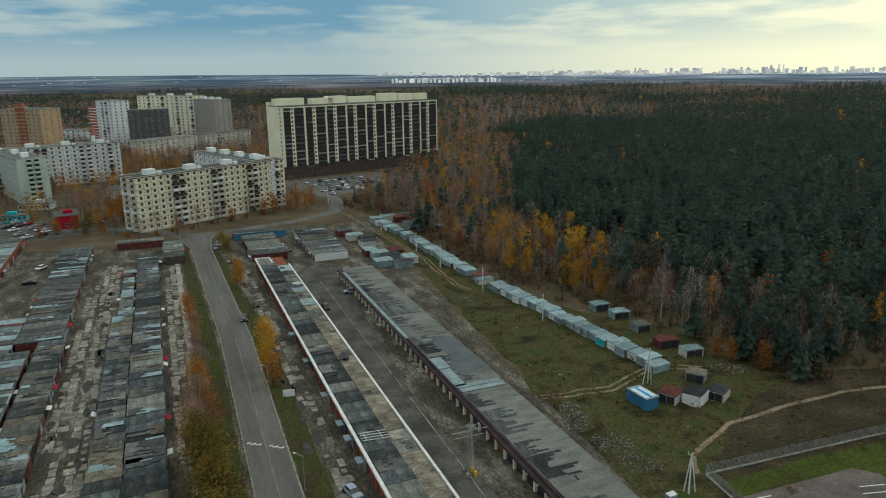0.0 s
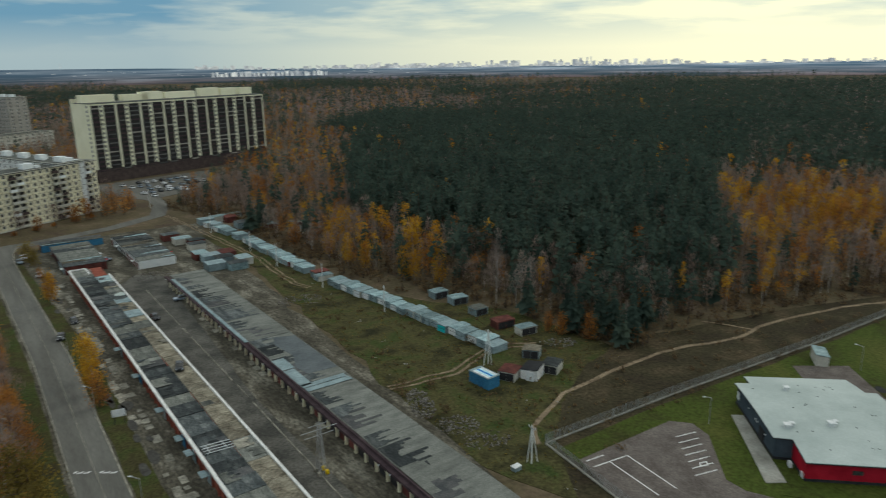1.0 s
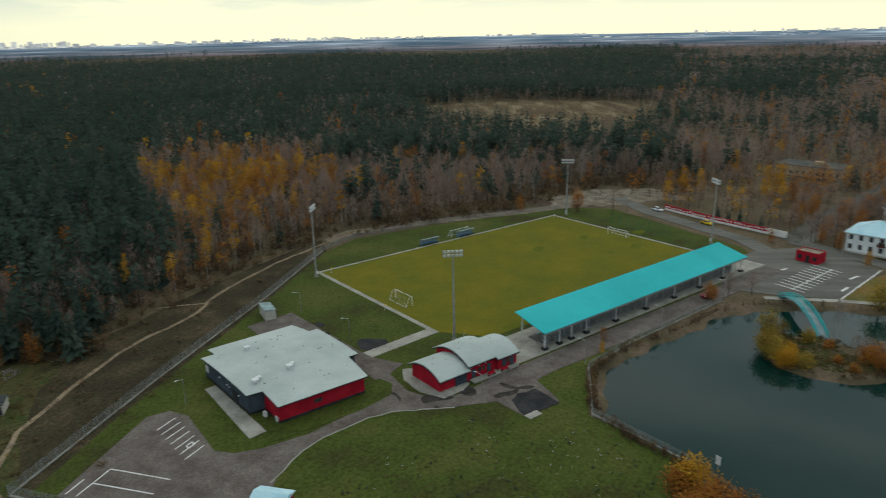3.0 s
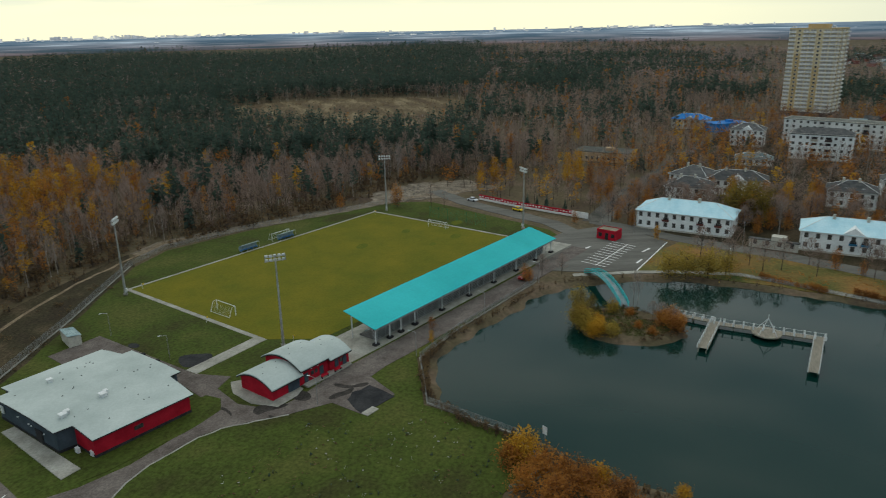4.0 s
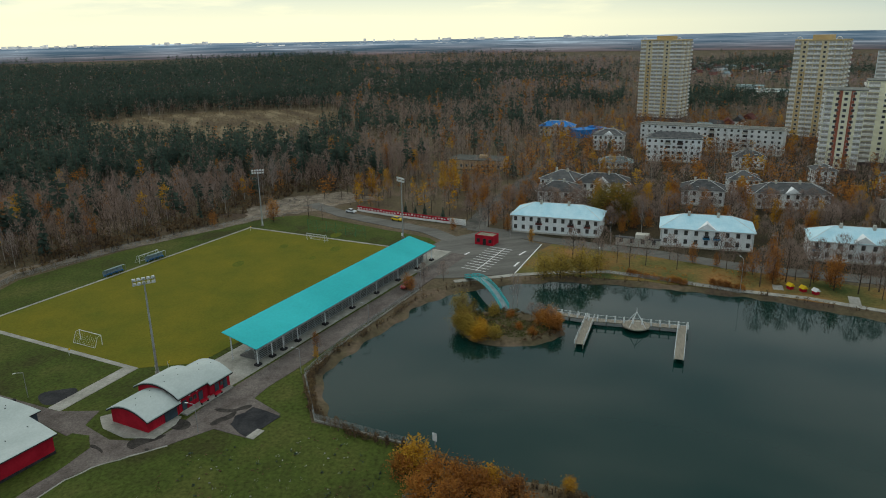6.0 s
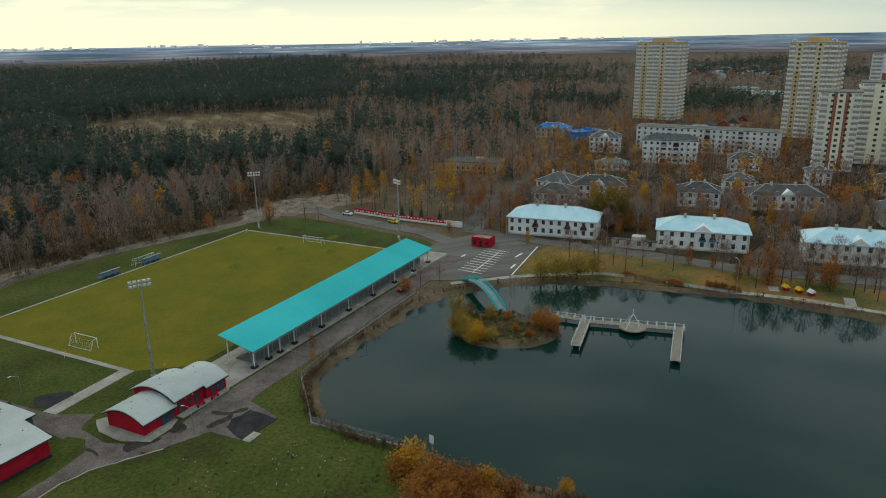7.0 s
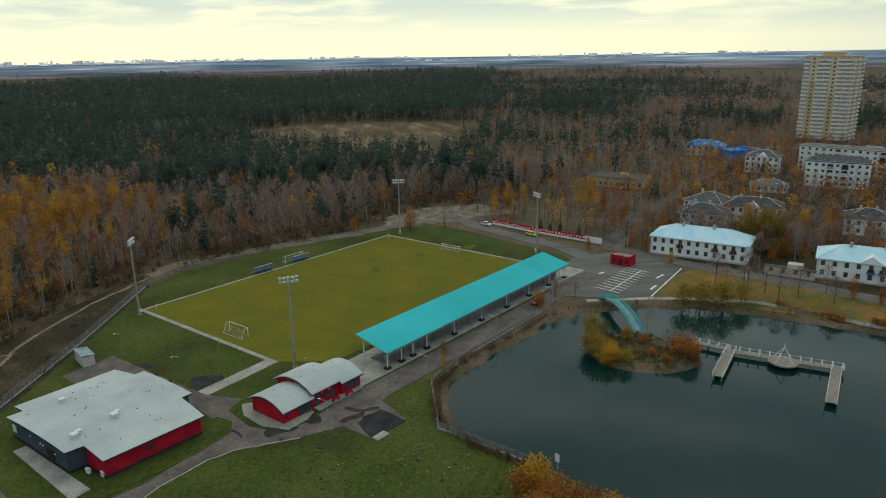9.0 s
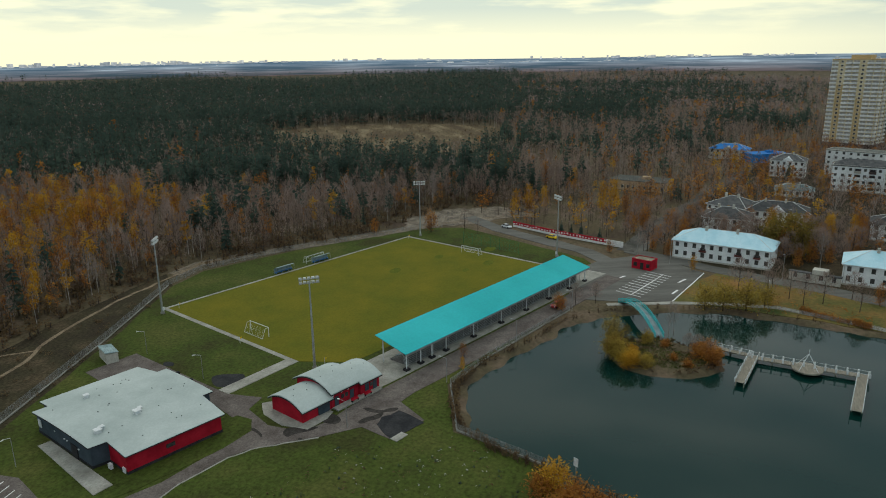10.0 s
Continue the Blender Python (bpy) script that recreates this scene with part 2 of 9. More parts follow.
    "taupe": material("taupe_cladding", [(0.300, 0.280, 0.245), (0.390, 0.365, 0.325)], 0.2, 0.9, fine=10, fine_mix=0.12),
    "taupe_dark": material("bare_concrete", [(0.105, 0.105, 0.100), (0.170, 0.168, 0.158)], 0.3, 0.9, fine=10, fine_mix=0.25),
    "brown_brick": material("dark_brick", [(0.060, 0.045, 0.042), (0.095, 0.072, 0.066)], 0.5, 0.9, fine=10),
    "tan_brick": material("tan_brick", [(0.380, 0.265, 0.150), (0.480, 0.350, 0.215)], 0.3, 0.9, fine=10),
    "terracotta": material("terracotta_panel", [(0.300, 0.100, 0.062), (0.380, 0.140, 0.090)], 0.3, 0.9, fine=10),
    "dark_glazing": material("dark_glazing", [(0.020, 0.019, 0.020), (0.050, 0.046, 0.044)], 0.6, 0.35, fine=5, bump=0.0),
    "glass": material("window_glass", [(0.034, 0.034, 0.034), (0.100, 0.098, 0.092)], 0.9, 0.15, fine=3, bump=0.0, spec=0.3),
    "window_frame": material("window_frame_paint", [(0.500, 0.500, 0.480), (0.620, 0.620, 0.600)], 1.0, 0.7, fine=4),
    "dark": material("dark_painted_metal", [(0.022, 0.022, 0.024), (0.045, 0.044, 0.044)], 0.8, 0.7, fine=5),
    "plum": material("plum_fascia", [(0.050, 0.034, 0.038), (0.085, 0.060, 0.064)], 0.5, 0.8, fine=6),
    "wood": material("weathered_boards", [(0.190, 0.170, 0.135), (0.310, 0.280, 0.225)], 0.6, 0.9, fine=8, stretch=(1, 4, 1)),
    "bark": material("dark_bark", [(0.050, 0.038, 0.030), (0.100, 0.078, 0.062)], 1.2, 0.95, fine=6, spread=0.3),
    "birch": material("birch_bark", [(0.190, 0.168, 0.146), (0.400, 0.368, 0.330)], 0.8, 0.9, fine=8),
    "rubble": material("rubble", [(0.060, 0.052, 0.046), (0.280, 0.262, 0.240)], 1.6, 0.9, fine=4),
    "tyre": material("tyre_rubber", [(0.012, 0.012, 0.012), (0.022, 0.022, 0.022)], 2.0, 0.9, fine=4),
    "yellow": material("yellow_paint", [(0.620, 0.420, 0.015), (0.720, 0.500, 0.025)], 1.0, 0.4, fine=4, fine_mix=0.08),
    "car_white": material("car_white", [(0.62, 0.63, 0.64), (0.72, 0.73, 0.74)], 1.0, 0.25, fine=4, fine_mix=0.04, spec=0.5),
    "car_black": material("car_black", [(0.014, 0.015, 0.018), (0.024, 0.026, 0.030)], 1.0, 0.25, fine=4, fine_mix=0.04, spec=0.5),
    "car_silver": material("car_silver", [(0.25, 0.31, 0.37), (0.33, 0.39, 0.45)], 1.0, 0.25, metal=0.3, fine=4, fine_mix=0.04, spec=0.5),
    "car_red": material("car_red", [(0.26, 0.02, 0.02), (0.34, 0.03, 0.03)], 1.0, 0.25, fine=4, fine_mix=0.04, spec=0.5),
    "conifer": leaf_material("pine_needles", (0.036, 0.058, 0.048), (0.064, 0.094, 0.074), (0.104, 0.136, 0.098), spread=0.18),
    "gold": leaf_material("golden_leaves", (0.260, 0.120, 0.020), (0.480, 0.250, 0.028), (0.640, 0.410, 0.050)),
    "orange": leaf_material("rusty_leaves", (0.160, 0.072, 0.030), (0.335, 0.142, 0.036), (0.510, 0.236, 0.048)),
    "olive": leaf_material("fading_leaves", (0.090, 0.070, 0.022), (0.175, 0.130, 0.032), (0.280, 0.205, 0.046)),
    "willow": leaf_material("willow_leaves", (0.190, 0.136, 0.034), (0.340, 0.245, 0.050), (0.470, 0.345, 0.070)),
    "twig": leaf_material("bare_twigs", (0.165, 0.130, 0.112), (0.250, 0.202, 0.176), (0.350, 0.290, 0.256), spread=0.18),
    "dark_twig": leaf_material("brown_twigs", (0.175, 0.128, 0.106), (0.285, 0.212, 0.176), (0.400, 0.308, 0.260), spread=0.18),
    # bare twigs again, lifted and purpled to stand for distance haze
    "hazed_twig": leaf_material("haze_paled_twigs", (0.240, 0.170, 0.170), (0.370, 0.268, 0.262), (0.490, 0.368, 0.350), spread=0.18),
    "pale_scrap": leaf_material("pale_scraps", (0.30, 0.29, 0.27), (0.48, 0.47, 0.45), (0.68, 0.68, 0.66)),
    "grass_tuft": leaf_material("grass_tufts", (0.050, 0.066, 0.018), (0.088, 0.108, 0.028), (0.140, 0.150, 0.044)),
    "scrub": leaf_material("dry_scrub", (0.080, 0.052, 0.032), (0.145, 0.096, 0.052), (0.215, 0.152, 0.076)),
}


def water_material():
    m = bpy.data.materials.new("pond_water")
    m.use_nodes = True
    nt = m.node_tree
    n, l = nt.nodes.new, nt.links.new
    b = nt.nodes["Principled BSDF"]
    b.inputs["Base Color"].default_value = (0.003, 0.024, 0.019, 1)
    b.inputs["Roughness"].default_value = 0.06
    b.inputs["IOR"].default_value = 1.33
    b.inputs["Specular IOR Level"].default_value = 0.30
    geo = n("ShaderNodeNewGeometry")
    t = n("ShaderNodeTexNoise")
    t.inputs["Scale"].default_value, t.inputs["Detail"].default_value = 0.9, 3.0
    l(geo.outputs["Position"], t.inputs["Vector"])
    bp = n("ShaderNodeBump")
    bp.inputs["Strength"].default_value, bp.inputs["Distance"].default_value = 0.12, 0.03
    l(t.outputs["Fac"], bp.inputs["Height"])
    l(bp.outputs[0], b.inputs["Normal"])
    return m


M["water"] = water_material()


# ---- builders ----
def mesh_of(bm, name, mats):
    me = bpy.data.meshes.new(name)
    bm.normal_update()
    bm.to_mesh(me)
    bm.free()
    for m in mats if isinstance(mats, (list, tuple)) else [mats]:
        me.materials.append(m)
    return me


def part(name, bm, mat, parent, label=""):
    ob = new(name, mesh_of(bm, name, mat) if isinstance(bm, bmesh.types.BMesh) else bm)
    ob.parent = parent
    return tagged(ob, label)


def thing(name, m, label, category, group="", kind=""):
    ob = new(name)
    ob.empty_display_size = 0.5
    ob.matrix_world = m
    return tagged(ob, label, category, group, kind)


def place(ob, m):
    ob.matrix_local = m
    return ob


def box(bm, cx, cy, z0, sx, sy, sz, turn=0.0, mat=0):
    """A box on z0, centred on cx, cy."""
    m = Matrix.Translation((cx, cy, z0 + sz / 2)) @ Matrix.Rotation(radians(turn), 4, "Z") @ Matrix.Diagonal((sx, sy, sz, 1))
    made = bmesh.ops.create_cube(bm, size=1.0, matrix=m)
    if mat:
        for f in {f for v in made["verts"] for f in v.link_faces}:
            f.material_index = mat
    return bm


def beam(bm, a, b, r0, r1=None, sides=6):
    """A tapered round bar from a to b."""
    a, b = Vector(a), Vector(b)
    d = b - a
    q = d.to_track_quat("Z", "Y").to_matrix().to_4x4()
    m = Matrix.Translation((a + b) / 2) @ q
    bmesh.ops.create_cone(bm, cap_ends=True, segments=sides, radius1=r0, radius2=r0 if r1 is None else r1, depth=d.length, matrix=m)
    return bm


def prism(bm, pts, z0, z1):
    """An upright prism over a plan outline."""
    low = [bm.verts.new((x, y, z0)) for x, y in pts]
    high = [bm.verts.new((x, y, z1)) for x, y in pts]
    k = len(pts)
    bm.faces.new(high)
    bm.faces.new(low[::-1])
    for i in range(k):
        bm.faces.new((low[i], low[(i + 1) % k], high[(i + 1) % k], high[i]))
    bmesh.ops.recalc_face_normals(bm, faces=bm.faces)
    return bm


def B():
    return bmesh.new()


def wobble(pts, step, size, closed=True):
    """An outline with its edges cut up and made uneven."""
    out = []
    k = len(pts)
    for i in range(k if closed else k - 1):
        a, b = Vector(pts[i]), Vector(pts[(i + 1) % k])
        parts = max(1, int((b - a).length / step))
        nrm = Vector((-(b - a).y, (b - a).x)).normalized()
        for j in range(parts):
            p = a.lerp(b, j / parts)
            k2 = noise.noise(Vector((p.x * 0.21, p.y * 0.21, 3.1))) * size if j or size > 0.5 else 0
            out.append((p.x + nrm.x * k2, p.y + nrm.y * k2))
    if not closed:
        out.append(tuple(pts[-1]))
    return out


def sheet(name, pts, top, mat, label, category, step=0, size=0, kind="structure", depth=0.25):
    """A laid surface: a thin solid whose top lies a little above the ground."""
    bm = B()
    prism(bm, wobble(pts, step, size) if step else pts, top - depth, top)
    ob = new(name, mesh_of(bm, name, mat))
    return tagged(ob, label, category, kind=kind)


def ribbon(name, line, width, top, mat, label, category, step=6, size=0.0, kind="structure", wide_end=None):
    """A road or path of even width along a line."""
    pts = [Vector(p) for p in (wobble(line, step, size, False) if step else line)]
    left, right = [], []
    for i, p in enumerate(pts):
        d = (pts[min(i + 1, len(pts) - 1)] - pts[max(i - 1, 0)]).normalized()
        w = width / 2 if wide_end is None else (width + (wide_end - width) * i / (len(pts) - 1)) / 2
        w *= 1 + (0.25 * noise.noise(Vector((p.x * 0.13, p.y * 0.13, 7))) if size else 0)
        left.append((p.x - d.y * w, p.y + d.x * w))
        right.append((p.x + d.y * w, p.y - d.x * w))
    bm = B()
    for z in (top - 0.2, top):
        for a in left:
            bm.verts.new((*a, z))
        for a in right:
            bm.verts.new((*a, z))
    bm.verts.ensure_lookup_table()
    k = len(left)
    v = bm.verts
    for i in range(k - 1):
        bm.faces.new((v[2 * k + i], v[3 * k + i], v[3 * k + i + 1], v[2 * k + i + 1]))
        bm.faces.new((v[i], v[2 * k + i], v[2 * k + i + 1], v[i + 1]))
        bm.faces.new((v[k + i], v[k + i + 1], v[3 * k + i + 1], v[3 * k + i]))
    ob = new(name, mesh_of(bm, name, mat))
    return tagged(ob, label, category, kind=kind)


def inside(p, poly):
    x, y = p
    hit = False
    j = len(poly) - 1
    for i in range(len(poly)):
        (xi, yi), (xj, yj) = poly[i], poly[j]
        if (yi > y) != (yj > y) and x < (xj - xi) * (y - yi) / (yj - yi) + xi:
            hit = not hit
        j = i
    return hit


def inside_many(x, y, poly):
    hit = np.zeros(len(x), bool)
    j = len(poly) - 1
    for i in range(len(poly)):
        (xi, yi), (xj, yj) = poly[i], poly[j]
        cut = ((yi > y) != (yj > y)) & (x < (xj - xi) * (y - yi) / (yj - yi + 1e-12) + xi)
        hit ^= cut
        j = i
    return hit


def along(a, b):
    """The pose at a, with +x towards b, and the length between them."""
    ax, ay = a
    bx, by = b
    return pose(ax, ay, 0, 0, 0, math.degrees(math.atan2(by - ay, bx - ax))), math.hypot(bx - ax, by - ay)


# ---- ground, water, backdrop ----
POND = [(112, 33.9), (119, 37), (126, 38.6), (134, 37.4), (142, 34), (157, 27.5), (166, 25), (175, 18), (183, 4), (188, -12), (184, -35), (178, -59), (165, -85), (150, -115), (125, -150), (85, -140),
        (62, -100), (66, -55), (80, -26), (91, -12), (93, -7), (102, 14), (106.5, 26)]
ISLAND = [(156, 14), (148, 11), (145, 8), (144, 0), (146, -6), (151, -11), (158, -11), (163, -4), (165, 4), (162, 11)]
STEP_DOWN = -0.75


def edge_distance(x, y, poly):
    """Signed distance to an outline: positive inside."""
    best = np.full(x.shape, 1e9)
    k = len(poly)
    for i in range(k):
        (ax, ay), (bx, by) = poly[i], poly[(i + 1) % k]
        dx, dy = bx - ax, by - ay
        t = np.clip(((x - ax) * dx + (y - ay) * dy) / (dx * dx + dy * dy), 0, 1)
        best = np.minimum(best, np.hypot(x - ax - t * dx, y - ay - t * dy))
    return np.where(inside_many(x, y, poly), best, -best)


def build_ground():
    xs = np.r_[-4900, -3000, -1500, -800, np.arange(-400, 50, 25), np.arange(50, 200, 1.4), np.arange(200, 600, 25), 800, 1500, 3000, 4900]
    ys = np.r_[-4900, -3000, -1500, -800, -400, -250, np.arange(-160, 45, 1.6), np.arange(45, 600, 25), 800, 1500, 3000, 4900]
    gx, gy = np.meshgrid(xs, ys)
    x, y = gx.ravel(), gy.ravel()
    d = edge_distance(x, y, POND)
    d = d + 0.9 * np.sin(x * 0.55 + np.sin(y * 0.4)) * np.cos(y * 0.47)
    e = edge_distance(x, y, ISLAND) + 0.5 * np.sin(x * 0.9) * np.cos(y * 0.8)
    z = np.clip(-(d + 1.8) * 0.42, -2.2, 0.0)
    z = np.maximum(z, np.clip((e + 0.6) * 0.5 - 0.9, -2.2, 0.15))
    verts = np.stack([x, y, z], 1)
    nx, ny = len(xs), len(ys)
    i = np.arange(ny - 1)[:, None] * nx + np.arange(nx - 1)[None]
    i = i.ravel()
    faces = np.stack([i, i + 1, i + nx + 1, i + nx], 1)
    me = bpy.data.meshes.new("ground")
    me.from_pydata(verts.tolist(), [], faces.tolist())
    me.polygons.foreach_set("use_smooth", np.ones(len(faces), bool))
    me.materials.append(M["ground"])
    tagged(new("ground", me), "brown autumn ground with dry grass and fallen leaves", "ground", kind="structure")
    bm = B()
    prism(bm, [(x * 1.0, y) for x, y in [(40, -165), (200, -165), (200, 50), (40, 50)]], STEP_DOWN - 0.02, STEP_DOWN)
    tagged(new("water", mesh_of(bm, "water", M["water"])), "still dark pond water reflecting a pale sky", "water", kind="structure")


build_ground()


def build_backdrop():
    """A ring with hazy distance painted in glowing colours, and a glowing far town on its crest."""
    r, k = 2600, 240
    m = bpy.data.materials.new("painted_haze")
    m.use_nodes = True
    nt = m.node_tree
    n, l = nt.nodes.new, nt.links.new
    b = nt.nodes["Principled BSDF"]
    geo = n("ShaderNodeNewGeometry")
    mp = n("ShaderNodeMapping")
    mp.inputs["Scale"].default_value = (0.0032, 0.0032, 0.13)
    l(geo.outputs["Position"], mp.inputs[0])
    t = n("ShaderNodeTexNoise")
    t.inputs["Scale"].default_value, t.inputs["Detail"].default_value, t.inputs["Roughness"].default_value = 1.0, 6.0, 0.62
    l(mp.outputs[0], t.inputs["Vector"])
    sep = n("ShaderNodeSeparateXYZ")
    l(geo.outputs["Position"], sep.inputs[0])
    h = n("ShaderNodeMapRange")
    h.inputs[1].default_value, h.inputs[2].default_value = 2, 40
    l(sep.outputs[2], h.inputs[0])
    # haze put into emitted colour: darker below, paler and bluer above
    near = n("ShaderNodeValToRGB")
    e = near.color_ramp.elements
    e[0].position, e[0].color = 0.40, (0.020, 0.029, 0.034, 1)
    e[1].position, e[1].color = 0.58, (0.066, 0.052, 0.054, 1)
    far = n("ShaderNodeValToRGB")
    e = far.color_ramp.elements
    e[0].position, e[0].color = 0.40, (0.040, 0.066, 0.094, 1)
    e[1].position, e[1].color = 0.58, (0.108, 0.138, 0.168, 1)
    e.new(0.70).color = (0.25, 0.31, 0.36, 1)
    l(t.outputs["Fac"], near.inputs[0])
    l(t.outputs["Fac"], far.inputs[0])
    # the painted glow grows stronger on the sun's side
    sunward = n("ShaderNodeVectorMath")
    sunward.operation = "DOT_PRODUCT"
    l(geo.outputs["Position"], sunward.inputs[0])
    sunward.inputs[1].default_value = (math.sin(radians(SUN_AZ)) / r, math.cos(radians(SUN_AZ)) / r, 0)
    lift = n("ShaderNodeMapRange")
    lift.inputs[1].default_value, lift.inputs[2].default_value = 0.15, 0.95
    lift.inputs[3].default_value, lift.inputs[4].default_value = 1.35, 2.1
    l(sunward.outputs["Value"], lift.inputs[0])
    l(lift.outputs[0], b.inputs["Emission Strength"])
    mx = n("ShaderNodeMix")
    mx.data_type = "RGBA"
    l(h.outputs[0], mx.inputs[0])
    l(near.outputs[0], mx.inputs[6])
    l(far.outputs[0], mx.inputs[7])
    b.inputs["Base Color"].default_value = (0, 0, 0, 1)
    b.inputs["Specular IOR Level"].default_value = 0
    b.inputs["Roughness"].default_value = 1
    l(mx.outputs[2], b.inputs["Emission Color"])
    def crest(az):
        az = (az + 180) % 360 - 180
        return float(np.interp(az, (-60, -28, -8, 1, 28, 45, 66, 82, 110, 140), (57, 57, 52, 43, 41, 44, 49, 47, 56, 56)))

    bm = B()
    ring = []
    for i in range(k):
        a = 2 * math.pi * i / k
        top = crest(90 - math.degrees(a)) + 1.5 * noise.noise(Vector((math.cos(a) * 5, math.sin(a) * 5, 0)))
        ring.append((bm.verts.new((r * math.cos(a), r * math.sin(a), 0)), bm.verts.new((r * math.cos(a), r * math.sin(a), top))))
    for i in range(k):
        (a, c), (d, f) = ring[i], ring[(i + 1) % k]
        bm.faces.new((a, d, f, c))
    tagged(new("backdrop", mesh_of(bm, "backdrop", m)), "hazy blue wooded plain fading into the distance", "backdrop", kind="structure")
    # block colours paled for haze, and emitted too so the far town glows
    city = material("glowing_haze_blocks", [(0.23, 0.25, 0.28), (0.48, 0.48, 0.46)], 0.02, 0.9, fine=4, bump=0)
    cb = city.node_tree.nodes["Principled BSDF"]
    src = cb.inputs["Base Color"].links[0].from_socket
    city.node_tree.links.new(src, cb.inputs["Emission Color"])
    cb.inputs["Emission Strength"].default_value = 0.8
    bm = B()
    rnd = random.Random(5)

    def block(az, base, high, wide):
        a = radians(90 - az)
        box(bm, (r - 12) * math.cos(a), (r - 12) * math.sin(a), base, 4, wide, high, math.degrees(a))

    spans = [(-5, 8, 11, 40), (4, 16, 13, 60), (8, 32, 20, 150), (32, 52, 11, 70), (48, 60, 9, 40), (62, 70, 7, 14), (78, 92, 9, 24), (92, 100, 6, 10)]
    for a0, a1, high, count in spans:
        for _ in range(count):
            az = rnd.uniform(a0, a1)
            block(az, crest(az) - 3, 3 + high * rnd.uniform(0.25, 1.0) ** 1.5, rnd.uniform(4, 20))
    for i in range(26):
        az = -3.8 + i * 0.34 + rnd.uniform(-0.1, 0.1)
        block(az, 19, rnd.uniform(10, 18), rnd.uniform(7, 14))
    for az in (23, 24, 24.5, 25, 25.3):
        block(az, 44, rnd.uniform(16, 26), rnd.uniform(3, 7))
    block(-14, 50, 22, 1.2)
    for _ in range(60):
        az = rnd.choice([rnd.uniform(-32, 12), rnd.uniform(-10, 110)])
        block(az, crest(az) * rnd.uniform(0.5, 0.93), rnd.uniform(0.5, 1.4), rnd.uniform(3, 14))
    for _ in range(30):
        az = rnd.uniform(70, 86)
        block(az, crest(az) * rnd.uniform(0.70, 0.90), rnd.uniform(0.8, 2.0), rnd.uniform(10, 30))
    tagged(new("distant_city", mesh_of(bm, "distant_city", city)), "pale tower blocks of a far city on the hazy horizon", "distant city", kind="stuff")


build_backdrop()

# ---- roads, yards, lawns ----
ROAD_L, ROAD_R = [(-113, 286), (-107, 279), (-97, 262), (-57, 168), (-30.4, 98.8), (-16, 62)], [(-96, 290), (-94, 277), (-89, 262), (-49, 168), (-22.6, 98.8), (-8, 62)]
sheet("garage_yard", [(-330, 60), (-5, 60), (34, 84), (28, 110), (2, 190), (-16, 252), (-34, 310), (-64, 300), (-108, 262), (-150, 262), (-260, 262), (-330, 200)], 0.03, M["dirt"],
      "worn dirt and broken concrete yard between garages", "yard", 7, 2.0)
sheet("rough_field", [(4, 190), (30, 100), (42, 86), (48, 96), (45, 104), (62, 128), (78, 133), (70, 152), (58, 172), (36, 186), (14, 214), (-8, 262), (-20, 290), (-30, 285), (-14, 250)], 0.06, M["field"],
      "rough green and brown grass field", "field", 6, 2.5)
sheet("heath", [(42, 86), (52, 74), (82, 112), (120, 126), (160, 139), (172, 152), (140, 152), (95, 146), (76, 142), (60, 128), (45, 106)], 0.08, M["heath"], "dry brown heath along the fence", "heath", 6, 1.5)
road = sheet("road", ROAD_L + ROAD_R[::-1], 0.10, M["asphalt"], "worn grey asphalt two-lane road", "road")
sheet("verge_west", [(-101.5, 262), (-98, 262), (-58, 168), (-31.4, 98.8), (-17, 62), (-23, 62), (-36.5, 98.8), (-63, 168)], 0.09, M["verge"], "narrow grass verge with fallen leaves", "verge", 5, 0.5)
sheet("verge_east", [(-88.8, 262), (-85, 258), (-44, 168), (-17.6, 98.8), (-3, 62), (-7.5, 62), (-22.2, 98.8), (-48.5, 168)], 0.09, M["verge"], "narrow grass verge with fallen leaves", "verge", 5, 0.5)
ribbon("footpath", [(-103, 262), (-65, 168), (-50, 128)], 1.5, 0.11, M["paving"], "pale concrete footpath beside the road", "path", size=0.3)
ribbon("cross_street", [(-330, 292), (-180, 303), (-131, 297), (-104, 285), (-92, 291), (-67, 311), (-52, 332), (-54, 358), (-62, 384)], 7, 0.105, M["asphalt"], "worn asphalt cross street", "road", size=0.4)
def ruts(name, line, gap, width, label):
    """Two wheel ruts side by side."""
    for side in (-0.5, 0.5):
        pts = []
        for i, p in enumerate(line):
            d = (Vector(line[min(i + 1, len(line) - 1)]) - Vector(line[max(i - 1, 0)])).normalized()
            pts.append((p[0] - d.y * gap * side, p[1] + d.x * gap * side))
        ribbon(name, pts, width, 0.125 + 0.004 * (side > 0), M["track"], label, "track", 2.0, 0.9)


ruts("field_track", [(20, 133), (24, 133.6), (28, 135), (32, 135.8), (35, 137), (38, 139), (41, 142), (44, 145), (47, 147), (52, 147.5), (58, 146.5)], 1.7, 0.7, "sandy wheel rut through the grass")
ruts("grass_track", [(8, 206), (4, 212), (-2, 228), (-6, 242), (-13, 258), (-20, 272), (-33, 300), (-48, 330)], 1.6, 0.5, "pale sandy wheel rut beside metal garages")
ribbon("footpath_woods", [(42, 104), (43.5, 110), (47.5, 114.5), (54, 121), (64, 126), (80, 132.8), (92, 136), (101, 136), (108, 137.5), (115, 141.5), (124, 144.5), (145, 148), (166, 148.5), (184, 149), (197, 140.5)], 1.0, 0.12, M["track"],
       "trodden sandy footpath along the wood's edge", "path", 3, 0.7)
ribbon("footpath_branch", [(113, 140.5), (109, 145), (104, 149)], 0.7, 0.122, M["track"], "faint side path into the wood", "path", 2, 0.5)
